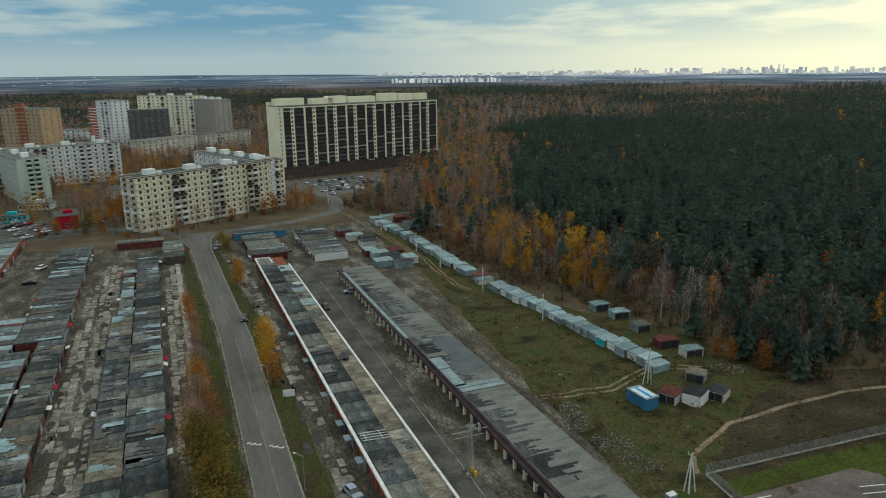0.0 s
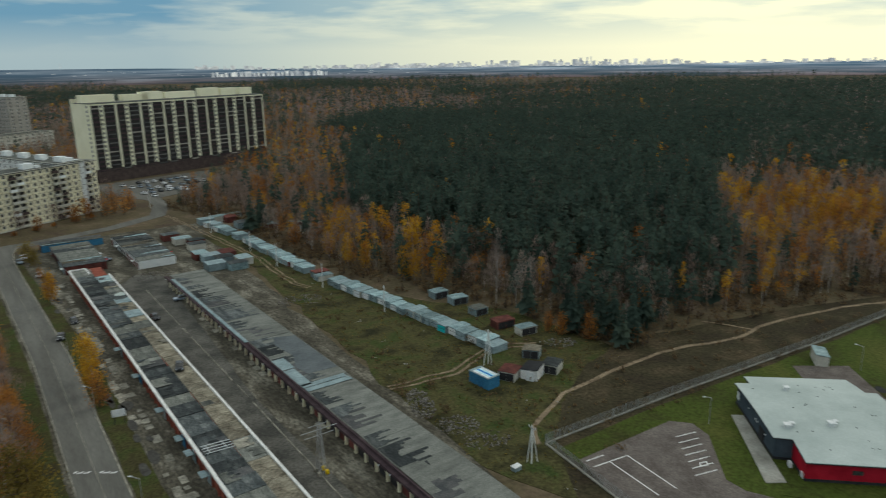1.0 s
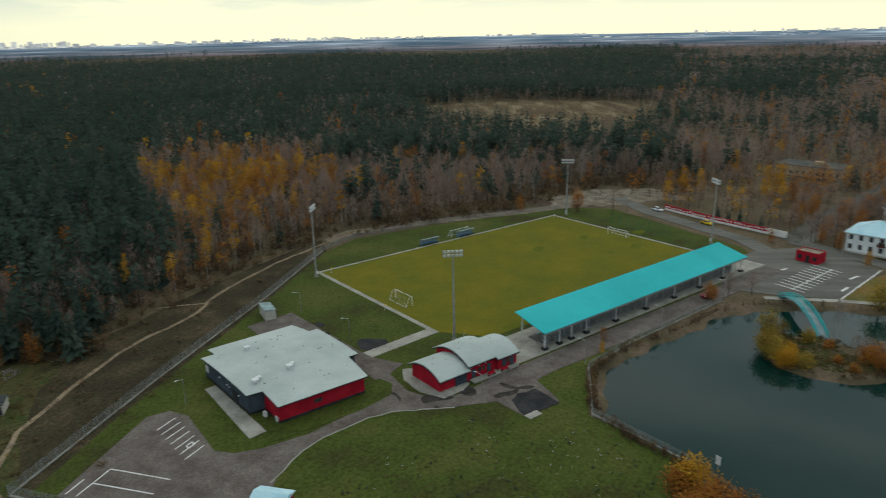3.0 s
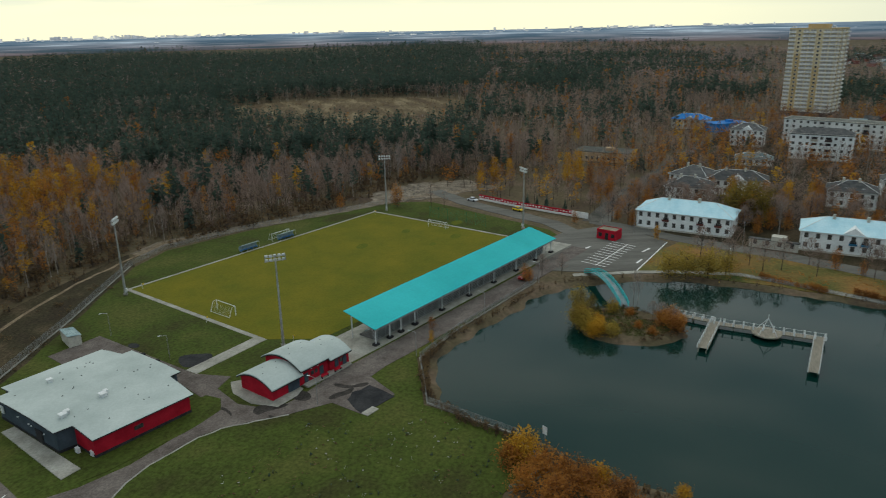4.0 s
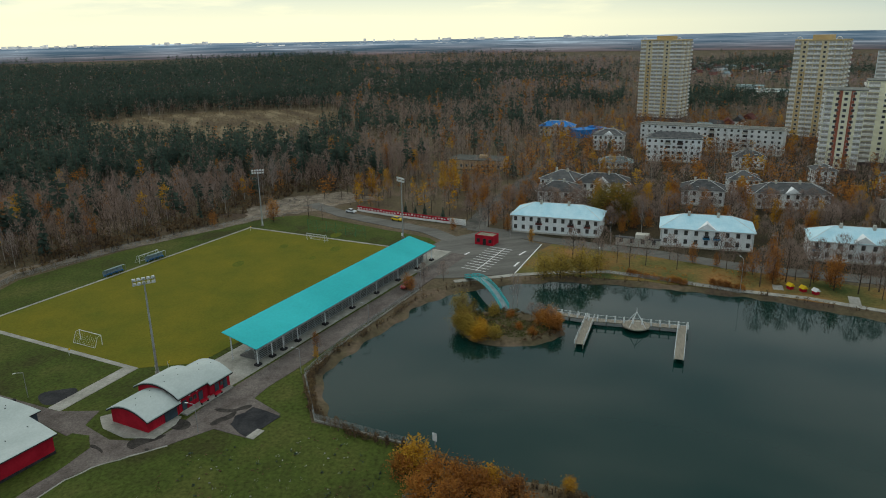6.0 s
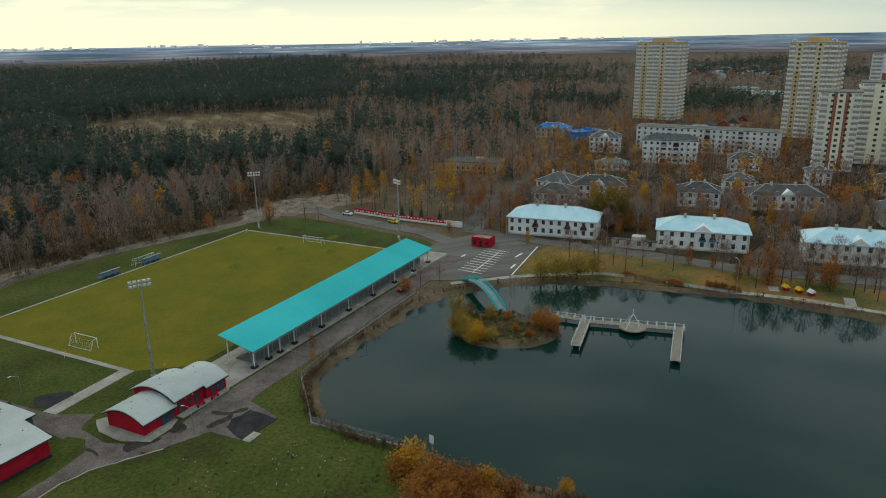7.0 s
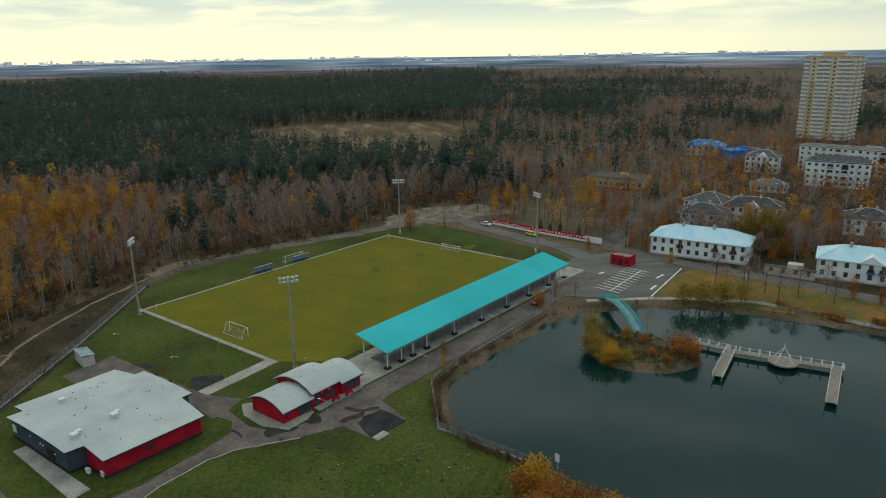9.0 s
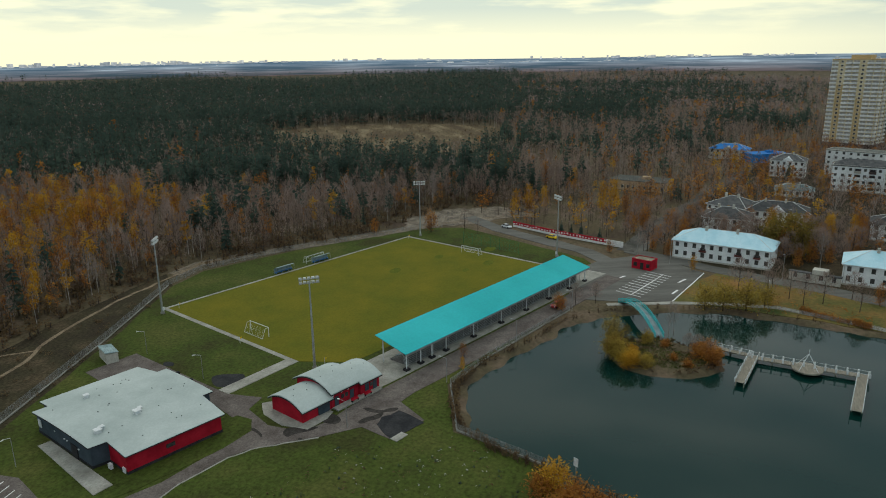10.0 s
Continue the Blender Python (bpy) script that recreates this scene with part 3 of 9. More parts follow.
ribbon("woods_track", [(172, 149.5), (184, 149), (195, 142.5), (212.6, 128.6), (237, 108.6), (262, 90), (280, 70), (288, 58)], 6.0, 0.11, M["mud"], "muddy track behind the pitch", "track", 3, 1.2)
ruts("woods_rut", [(172, 149.5), (184, 149), (195, 142.5), (212.6, 128.6), (237, 108.6), (262, 90), (280, 70)], 1.8, 0.6, "sandy wheel rut behind the pitch")
sheet("bare_patch", [(246, 100), (262, 110), (285, 98), (298, 78), (290, 62), (272, 72)], 0.09, M["mud"], "bare sandy ground at the wood's edge", "ground", 3, 5.0)
sheet("garage_lane", [(-46, 236), (-37, 232), (-7, 136), (14, 84), (0, 84), (-13, 128), (-49, 224)], 0.07, M["dark_asphalt"], "dark oily asphalt lane between garages", "lane", 6, 0.5)

# broken pale kerb along the garage lane
kr = random.Random(61)
lane = bpy.data.objects["garage_lane"]
kerb_me = [mesh_of(box(B(), 0, 0, 0, w, 0.17, 0.14), "kerb", M["slab"]) for w in (2.42, 2.36, 2.40)]
for a, b in (((-39.4, 216.5), (-12.3, 146.8)), ((-12.3, 146.8), (-7, 133)), ((-7, 133), (2.4, 108.5)), ((2.4, 108.5), (9, 91))):
    m, length = along(a, b)
    x = 0.0
    while x < length:
        if kr.random() < 0.90:
            place(part("kerb", kr.choice(kerb_me), None, lane), m @ pose(x, kr.uniform(-0.05, 0.05), 0.04, 0, 0, kr.uniform(-1.5, 1.5)))
        x += 2.45



# ---- stadium ----
S = pose(145.7, 130.9, 0, 0, 0, -20.9)


def sp(x, y):
    v = S @ Vector((x, y, 0))
    return (v.x, v.y)


def sps(pts):
    return [sp(*p) for p in pts]


sheet("stadium_lawn", sps([(-84, -63), (-57, -40), (-20, -10.5), (11, 16), (26, 22.5), (60, 18.5), (112, 4), (122, -8), (112, -66), (101, -80)]) + [(177, 26.4), (142, 38.9), (125.7, 42.9), (108.1, 35.8), (101.8, 18.4), (93.1, 11.9), (86.9, 16.5)] + sps([(-40, -132), (-66, -100), (-71, -80)]),
      0.10, M["lawn"], "short green stadium lawn", "lawn", 6, 0.6)
sheet("pitch", sps([(0.6, -0.6), (97.4, -0.6), (97.4, -66), (8, -66), (0.6, -56)]), 0.14, M["turf"], "olive artificial turf football pitch", "pitch")
ribbon("touchline_path", sps([(-1, 0), (98, 0)]), 0.8, 0.17, M["paving"], "thin pale concrete border along the pitch", "path", 0)
ribbon("goal_line_path", sps([(0, 0.5), (0, -56)]), 1.2, 0.18, M["paving"], "pale concrete border behind the goal", "path", 0)
ribbon("far_goal_line_path", sps([(98, 0.5), (98, -66)]), 0.9, 0.18, M["paving"], "thin pale concrete border behind the far goal", "path", 0)
ribbon("slab_path", sps([(0.5, -54.5), (-18.5, -55.8)]), 3.2, 0.19, M["paving"], "path of pale concrete slabs", "path", 0)
sheet("club_road", sps([(-62, -70), (-57.5, -72), (-51, -74.5), (-43, -75.5), (-31, -74), (-26, -72), (-23.5, -67), (-22.5, -56), (-22.8, -34), (-32, -33), (-32, -24), (-20, -23), (-18.5, -57),
                        (-15, -64), (-19.6, -66), (-21, -74), (-18.5, -81), (-13, -81.5), (-3, -80.2), (26, -80.2), (100, -80.6), (100, -86), (60, -86.6), (17, -86.8), (6, -86.4), (1, -87), (-1.5, -95.4),
                        (-10.4, -95.2), (-10.6, -88), (-18, -84.5), (-23, -81.2), (-28, -78.3), (-32, -77.4), (-40, -77.9), (-46, -79.2), (-54, -84)]),
      0.16, M["park_asphalt"], "patched grey asphalt drive round the pavilion", "drive")
ribbon("drive_edge", sps([(-54, -84.2), (-46, -79.4), (-40, -78.1), (-32, -77.6), (-28, -78.5), (-23, -81.4), (-18, -84.7)]), 0.28, 0.168, M["paving"], "pale broken concrete edge of the drive", "kerb", 1.2, 0.5)
sheet("car_park_west", sps([(-80.5, -66.5), (-63, -51.5), (-59, -52), (-57, -56), (-57.5, -70), (-53.5, -75), (-53, -84), (-58, -90), (-66, -96), (-71, -86)]), 0.15, M["park_asphalt"], "reddish asphalt car park with white bays", "car park")
sheet("pavilion_apron", sps([(-16.5, -66), (-19, -70), (-19.5, -76), (-17.5, -81), (-12.5, -80.8), (-10, -79.6), (-10, -70)]), 0.20, M["paving"], "curved concrete apron round the pavilion", "apron", 2, 0.2)
sheet("stand_walkway", sps([(-11, -78.5), (5, -79.6), (94, -79.6), (101, -79.8), (101, -70), (94, -68), (8, -68), (4, -70), (-11, -77.5)]), 0.21, M["paving"], "concrete terrace under the grandstand", "terrace")
sheet("loading_ramp", sps([(-51, -48), (-48.8, -48), (-48.2, -70), (-51.5, -70.4)]), 0.20, M["paving"], "pale concrete strip along the grey wall", "paving")
sheet("slab_end", sps([(-10.3, -95), (-7.3, -95), (-7.3, -96.6), (-10.3, -96.6)]), 0.20, M["paving"], "pale concrete slab at the drive's end", "slab")


sheet("lawn_wedge", sps([(-48, -70.2), (-27, -70.4), (-24.3, -66.2), (-22.4, -66.4), (-21.6, -69.8), (-24, -73.2), (-31, -74.4), (-46, -74.2), (-50, -73.4)]), 0.175, M["lawn"], "strip of grass along the crimson wall", "lawn", 2, 0.3)
def stain(name, pts, top, label, category, mat="damp_asphalt", rounds=2):
    """A dark patch with a soft, uneven outline."""
    for _ in range(rounds):
        pts = [q for a, b in zip(pts, pts[1:] + pts[:1]) for q in ((a[0] * 0.75 + b[0] * 0.25, a[1] * 0.75 + b[1] * 0.25), (a[0] * 0.25 + b[0] * 0.75, a[1] * 0.25 + b[1] * 0.75))]
    sheet(name, wobble(pts, 0.6, 0.55), top, M[mat], label, category, depth=0.05)


stain("soil_patch", [(113.4, 92.2), (115.1, 91.6), (116.3, 88.6), (117.3, 86.4), (115.7, 84.9), (112.7, 83.8), (111.0, 85.8), (109.9, 88.5)], 0.13, "patch of black soil on the lawn", "soil patch", "wet_asphalt")
stain("soil_patch", [(116.6, 106.9), (117.2, 105.9), (117.0, 104.4), (115.7, 103.8), (115.2, 105.2)], 0.13, "small patch of black soil on the lawn", "soil patch", "wet_asphalt")
stain("puddle", [(105.9, 61.4), (106.9, 61.0), (107.0, 59.3), (105.8, 57.3), (104.2, 56.9), (103.4, 58.0), (104.2, 61.1)], 0.19, "dark wet stain on the asphalt", "puddle")
stain("puddle", [(97.4, 65.0), (98.9, 65.5), (100.1, 65.0), (100.4, 63.3), (101.3, 61.8), (102.2, 59.9), (101.1, 60.0), (99.6, 61.4), (98.5, 62.7), (96.7, 63.4)], 0.19, "dark wet stain on the asphalt", "puddle")
stain("puddle", [(97.5, 62.0), (97.8, 61.1), (97.3, 60.4), (96.5, 61.0)], 0.19, "small dark wet stain on the asphalt", "puddle")
stain("puddle", [(111.0, 55.5), (111.5, 54.0), (111.2, 51.8), (112.6, 50.3), (113.2, 48.6), (111.7, 48.8), (110.8, 50.2), (109.9, 51.7), (110.1, 53.9)], 0.19, "branching damp stain on the asphalt", "puddle")
stain("puddle", [(110.9, 51.4), (110.7, 50.4), (108.9, 50.4), (107.8, 51.2), (106.9, 52.5), (105.5, 52.9), (105.5, 54.1), (107.6, 53.0), (108.9, 51.8)], 0.194, "branching damp stain on the asphalt", "puddle")
stain("puddle", [(97.3, 71.9), (98.5, 71.2), (96.7, 68.4), (95.3, 67.9), (96.4, 69.4), (96.8, 70.8)], 0.19, "dark crack in the worn asphalt", "crack")
stain("asphalt_patch", [(105.9, 50.4), (102.3, 45.9), (105.4, 43.7), (109.4, 41.9), (111.2, 45.3), (112.3, 48.3), (110.1, 49.0), (108.9, 50.4)], 0.198, "dark patch of fresh asphalt", "patch", "wet_asphalt", 0)


def road_mark(name, a, b, width, parent_pose, z, label):
    m, length = along(a, b)
    bm = B()
    box(bm, length / 2, 0, z, length, width, 0.02)
    ob = new(name, mesh_of(bm, name, M["paint_white"]))
    ob.matrix_world = parent_pose @ m
    return tagged(ob, label, "road marking", kind="structure")


for i in range(7):
    x0, y0 = -62.9 + 0.13 * i, -57.3 - 2.02 * i
    road_mark("bay_line", (x0, y0), (x0 + 3.9, y0 + 2.1), 0.18, S, 0.165, "white parking bay line")
for a, b in (((-79.4, -66.9), (-76.3, -64.7)), ((-78.2, -68.5), (-72.3, -64.4)), ((-72.3, -64.4), (-65.8, -73.4)), ((-75.4, -66.7), (-68.9, -75.5))):
    road_mark("bay_line", a, b, 0.2, S, 0.165, "white parking bay line")
for a, b in (((-60.6, -65.6), (-59.4, -65.0)), ((-60.6, -66.6), (-59.4, -66.0)), ((-60.6, -65.6), (-60.6, -66.6)), ((-59.4, -65.0), (-59.4, -66.0))):
    road_mark("bay_symbol", a, b, 0.22, S, 0.166, "white painted bay symbol")


def goal(m, label, net=True):
    t = thing("football_goal", m, label, "goal", "goals on the pitch")
    for y in (-3.66, 3.66):
        part("post", beam(B(), (0, y, 0), (0, y, 2.5), 0.08), M["white_metal"], t)
        part("stay", beam(B(), (0, y, 2.44), (-0.9, y, 2.35), 0.05), M["white_metal"], t)
        part("back_post", beam(B(), (-0.9, y, 2.35), (-1.9, y, 0.05), 0.05), M["white_metal"], t)
    part("crossbar", beam(B(), (0, -3.66, 2.44), (0, 3.66, 2.44), 0.08), M["white_metal"], t)
    part("ground_bar", beam(B(), (-1.9, -3.66, 0.06), (-1.9, 3.66, 0.06), 0.05), M["white_metal"], t)
    bm = B()
    for i in range(1, 12):
        y = -3.66 + i * 0.61
        beam(bm, (-0.9, y, 2.35), (-1.9, y, 0.05), 0.008, sides=3)
    for i in range(1, 6):
        f = i / 6
        beam(bm, (-0.9 - f, -3.66, 2.35 - 2.3 * f), (-0.9 - f, 3.66, 2.35 - 2.3 * f), 0.008, sides=3)
    part("net", bm, M["white_metal"], t, "thin white net")
    return t


goal(S @ pose(5.3, -35.4, 0.14), "white football goal with a thin net on the turf")
goal(S @ pose(93.2, -33.0, 0.14, 0, 0, 180), "white football goal with a thin net on the far turf")
goal(S @ pose(55, 2.4, 0.1, 0, 0, -90), "white training goal standing beside the touchline")


def dugout(m):
    t = thing("dugout", m, "long blue-grey team shelter beside the touchline", "team shelter", "team shelters")
    bm = B()
    for y0, z0, y1, z1 in ((1.2, 0.0, 1.2, 1.5), (1.2, 1.5, 0.4, 2.0), (0.4, 2.0, -0.3, 2.05)):
        vs = [bm.verts.new(v) for v in ((-3.4, y0, z0), (3.4, y0, z0), (3.4, y1, z1), (-3.4, y1, z1))]
        bm.faces.new(vs)
    bmesh.ops.remove_doubles(bm, verts=bm.verts, dist=0.01)
    bmesh.ops.solidify(bm, geom=bm.faces[:], thickness=0.06)
    part("canopy", bm, M["roof_blue"], t, "curved pale blue canopy")
    for x in (-3.4, -1.1, 1.1, 3.4):
        part("rib", beam(B(), (x, -0.2, 0), (x, -0.25, 2.05), 0.04), M["steel"], t)
    bm = B()
    box(bm, 0, 0.7, 0.4, 6.4, 0.45, 0.08)
    for x in (-3, -1, 1, 3):
        box(bm, x, 0.7, 0, 0.08, 0.4, 0.4)
    part("bench", bm, M["bright_blue"], t, "blue bench")


dugout(S @ pose(41.4, 0.9, 0.1))
dugout(S @ pose(56.6, 0.9, 0.1))


def flag(m, label):
    t = thing("corner_flag", m, label, "flag", "corner flags")
    part("pole", beam(B(), (0, 0, 0), (0, 0, 1.6), 0.04), M["white_metal"], t)
    bm = B()
    box(bm, 0.25, 0, 1.15, 0.5, 0.03, 0.4)
    part("cloth", bm, M["yellow"], t, "yellow cloth")


for p in ((2.5, -3), (95, -3), (3.2, -62), (-1.5, -37)):
    flag(S @ pose(*p, 0.14), "thin corner flag with a yellow cloth")


def floodlight(m, lean):
    t = thing("floodlight_mast", m, "tall grey steel floodlight mast with a lamp rack", "floodlight", "masts round the pitch")
    part("base", box(B(), 0, 0, 0, 0.9, 0.9, 0.5), M["paving"], t)
    part("mast", beam(B(), (0, 0, 0.4), (0, 0, 20.0), 0.30, 0.14, 10), M["steel"], t)
    part("cabinet", box(B(), 0.35, 0, 0.9, 0.4, 0.5, 0.9), M["white_metal"], t)
    rack = B()
    for z in (19.6, 20.5):
        box(rack, 0, 0, z, 0.12, 4.4, 0.12)
    for y in (-2.1, 0, 2.1):
        box(rack, 0, y, 19.5, 0.12, 0.12, 1.4)
    rk = part("lamp_rack", rack, M["steel"], t)
    for z in (19.6, 20.5):
        for i in range(5):
            bm = B()
            box(bm, 0.35, -1.8 + 0.9 * i, z - 0.15, 0.35, 0.62, 0.55)
            part("floodlight_lamp", bm, M["white_metal"], rk)
    return t


for x, y, a in ((0.5, -61.8, 60), (-2.4, -3.2, -45), (101.8, -2.7, -135), (108.4, -58, 150)):
    floodlight(S @ pose(x, y, 0.1, 0, 0, a), 0)


def lamp_post(m, high=6.0, label="slim grey lamp post with a bent arm", group="lamp posts by the drive"):
    t = thing("street_lamp", m, label, "street lamp", group)
    part("pole", beam(B(), (0, 0, 0), (0, 0, high), 0.065, 0.04), M["steel"], t)
    part("arm", beam(B(), (0, 0, high), (1.2, 0, high + 0.35), 0.05, 0.04), M["steel"], t)
    part("lamp_head", box(B(), 1.45, 0, high + 0.3, 0.55, 0.2, 0.1), M["white_metal"], t)
    return t


for x, y, a in ((-17.6, -47, 160), (-18.4, -25, 160), (-12.6, -86.3, 110), (13.2, -88.7, 110), (40, -88, 110), (-56, -52, 200), (66, -88, 110)):
    lamp_post(S @ pose(x, y, 0.1, 0, 0, a), 5.4)


# grandstand
def grandstand():
    t = thing("grandstand", S @ pose(11, -79.3, 0.21), "long grandstand with a turquoise sheet roof and steel frame", "grandstand")
    length, depth = 80.6, 9.2
    lo, hi = 4.2, 6.4
    bm = B()
    n = 1
    for i in range(n):
        x0, x1 = i * length / n, (i + 1) * length / n
        for a, b, d in ((x0, x1, 0.0),):
            v = [bm.verts.new((xx, yy, lo + (hi - lo) * yy / depth + d + zz)) for zz in (0, 0.1) for xx, yy in ((a, 0), (b, 0), (b, depth), (a, depth))]
            for f in ((7, 6, 5, 4)[::-1], (0, 3, 2, 1), (0, 1, 5, 4), (2, 3, 7, 6), (1, 2, 6, 5), (3, 0, 4, 7)):
                bm.faces.new([v[k] for k in f])
    part("roof", bm, M["turquoise"], t, "turquoise ribbed sheet roof")
    bm = B()
    box(bm, length / 2, 0.06, lo - 0.35, length, 0.12, 0.34)
    part("fascia", bm, M["steel"], t)
    bm = B()
    box(bm, length * 0.66, 1.62, 2.95, length * 0.50, 0.1, 0.5)
    part("back_banner", bm, M["red"], t, "red band above the rear screen")
    for i, x in enumerate((1.2, 5.8, 9.6, 14.6, 25, 36.5, 48, 59.3, 70.5, 79.4)):
        bm = B()
        beam(bm, (x, 1.0, 0), (x, 1.0, lo + 0.15), 0.14, 0.14, 8)
        part("footing", box(B(), x, 1.0, 0, 1.3, 1.1, 0.42), M["dark"], t, "black post footing")
        part("rear_post", bm, M["white_metal"], t)
        if i in (0, 4, 5, 6, 7, 8, 9):
            bm = B()
            beam(bm, (x, 8.0, 0), (x, 8.0, hi - 0.35), 0.14, 0.14, 8)
            part("front_post", bm, M["white_metal"], t)
            bm = B()
            beam(bm, (x, 1.0, lo - 0.1), (x, 8.0, hi - 0.5), 0.1)
            beam(bm, (x, 1.0, 2.6), (x, 4.5, lo + 0.6), 0.06)
            part("truss", bm, M["steel"], t)
    for i in range(6):
        bm = B()
        box(bm, length / 2, 7.2 - i * 0.8, 0, length - 6, 0.8, 0.35 + i * 0.38)
        # the dark concrete colour carries the shade below the roof
        part("tier", bm, M["taupe_dark"], t, "shaded concrete seating tier")
        for k in range(5):
            bm = B()
            box(bm, length / 2 + (k - 2) * 14.6, 7.1 - i * 0.8, 0.35 + i * 0.38, 13.4, 0.42, 0.38)
            part("seat_row", bm, M["grey_metal"], t, "grey-blue row of seats")
    slat = mesh_of(box(B(), length / 2, 2.0, 0, length - 5, 0.05, 0.10), "slat", M["steel"])
    for k in range(7):
        place(part("slat", slat, None, t, "steel slat of the rear screen"), pose(0, 0, 0.3 + k * 0.42))
    for k in range(28):
        bm = B()
        box(bm, 3 + k * 2.8, 2.2, 0, 0.1, 0.1, 3.1)
        part("screen_post", bm, M["steel"], t)
    part("end_frame", beam(beam(B(), (1.2, 1.2, 0.2), (5.5, 6.8, 2.3), 0.05), (1.2, 1.2, 1.2), (5.5, 6.8, 3.3), 0.05), M["steel"], t)


grandstand()


def arch_roof(bm, x0, x1, y0, y1, eave, rise, thick=0.22, n=14, along_y=True):
    """A shallow barrel roof: the arch runs across y."""
    rows = []
    for i in range(n + 1):
        f = i / n
        y = y0 + (y1 - y0) * f
        z = eave + rise * (1 - (2 * f - 1) ** 2)
        rows.append([bm.verts.new(v) for v in ((x0, y, z), (x1, y, z), (x1, y, z + thick), (x0, y, z + thick))])
    for a, b in zip(rows, rows[1:]):
        for i in range(4):
            bm.faces.new((a[i], a[(i + 1) % 4], b[(i + 1) % 4], b[i]))
    bm.faces.new(rows[0])
    bm.faces.new(rows[-1][::-1])
    bmesh.ops.recalc_face_normals(bm, faces=bm.faces)
    return bm


def arch_wall(bm, x0, x1, y0, y1, eave, rise, n=14):
    """Walls under a barrel roof, up to its underside."""
    lo, hi = [], []
    for i in range(n + 1):
        f = i / n
        y = y0 + (y1 - y0) * f
        z = eave + rise * (1 - (2 * f - 1) ** 2)
        lo.append([bm.verts.new((x, y, 0)) for x in (x0, x1)])
        hi.append([bm.verts.new((x, y, z)) for x in (x0, x1)])
    for i in range(n):
        for k in (0, 1):
            bm.faces.new((lo[i][k], lo[i + 1][k], hi[i + 1][k], hi[i][k]))
        bm.faces.new((hi[i][0], hi[i + 1][0], hi[i + 1][1], hi[i][1]))
    for i in (0, n):
        bm.faces.new((lo[i][0], lo[i][1], hi[i][1], hi[i][0]))
    bmesh.ops.recalc_face_normals(bm, faces=bm.faces)
    return bm


def wall_ribs(parent, x0, x1, y, z, mat, step=0.9, axis="x"):
    """Upright cladding seams along one wall."""
    k = int(abs(x1 - x0) / step)
    bm = B()
    for i in range(1, k):
        p = x0 + (x1 - x0) * i / k
        if axis == "x":
            box(bm, p, y, 0.35, 0.05, 0.06, z - 0.4)
        else:
            box(bm, y, p, 0.35, 0.06, 0.05, z - 0.4)
    return part("cladding_seams", bm, mat, parent)


def pavilion():
    t = thing("pavilion", S @ pose(0, 0, 0.21), "crimson pavilion with three white barrel roofs", "pavilion")
    for x0, x1, y0, y1, eave, rise in ((-16.6, -9.6, -78.6, -69.6, 2.4, 1.5), (-9.5, -2.4, -78.6, -68.4, 3.3, 1.7), (-2.3, 2.9, -79.2, -70.4, 2.9, 1.6)):
        w = part("wall", arch_wall(B(), x0, x1, y0, y1, eave, rise), M["red"], t, "crimson panel wall")
        wall_ribs(w, x0, x1, y0 - 0.01, eave, M["red"])
        part("barrel_roof", arch_roof(B(), x0 - 0.5, x1 + 0.15, y0 - 0.7, y1 + 0.7, eave - 0.08, rise + 0.12), M["roof_white"], t, "white barrel roof")
        part("roof_edge", arch_roof(B(), x0 - 0.56, x0 - 0.42, y0 - 0.72, y1 + 0.72, eave - 0.3, rise + 0.12, 0.24), M["dark"], t)
        bm = B()
        box(bm, (x0 + x1) / 2, y0 - 0.7, eave - 0.26, x1 - x0 + 0.6, 0.12, 0.2)
        part("gutter", bm, M["dark"], t)
        for i in range(4):
            bm = B()
            box(bm, x0 + 1 + i * 1.6, (y0 + y1) / 2 + (i % 2) * 2 - 1, eave + rise + 0.1, 0.14, 0.14, 0.16)
            part("roof_vent", bm, M["dark"], t)
    part("garage_door", box(B(), -11.4, -78.66, 0, 2.8, 0.12, 2.2), M["slate_wall"], t, "slate-grey roller door")
    for x in (-8.2, -4.2, -0.6, 1.6):
        part("door", box(B(), x, -78.68 if x < -2.3 else -79.28, 0, 1.0, 0.1, 2.1), M["slate_wall"], t)
    for x in (-6.6, -5.6, 0.6):
        part("window", box(B(), x, -78.68 if x < -2.3 else -79.28, 1.2, 0.7, 0.1, 0.8), M["glass"], t)
    for x in (-6.9, -5.2, -9.2):
        part("wall_lamp", box(B(), x, -78.75, 2.55, 0.25, 0.2, 0.18), M["white_metal"], t)
    part("entrance_steps", box(B(), -3.4, -79.6, 0, 12, 1.6, 0.28), M["paving"], t)


pavilion()
for x, y in ((-4.8, -80.2), (-1.4, -80.4)):
    t = thing("bench", S @ pose(x, y, 0.49), "red bench at the pavilion wall", "bench", "benches at the pavilion")
    part("seat", box(B(), 0, 0, 0.4, 1.8, 0.45, 0.08), M["red"], t)
    part("backrest", box(B(), 0, 0.2, 0.5, 1.8, 0.06, 0.4), M["red"], t)
    for k in (-0.8, 0.8):
        part("leg", box(B(), k, 0, 0, 0.08, 0.4, 0.4), M["dark"], t)


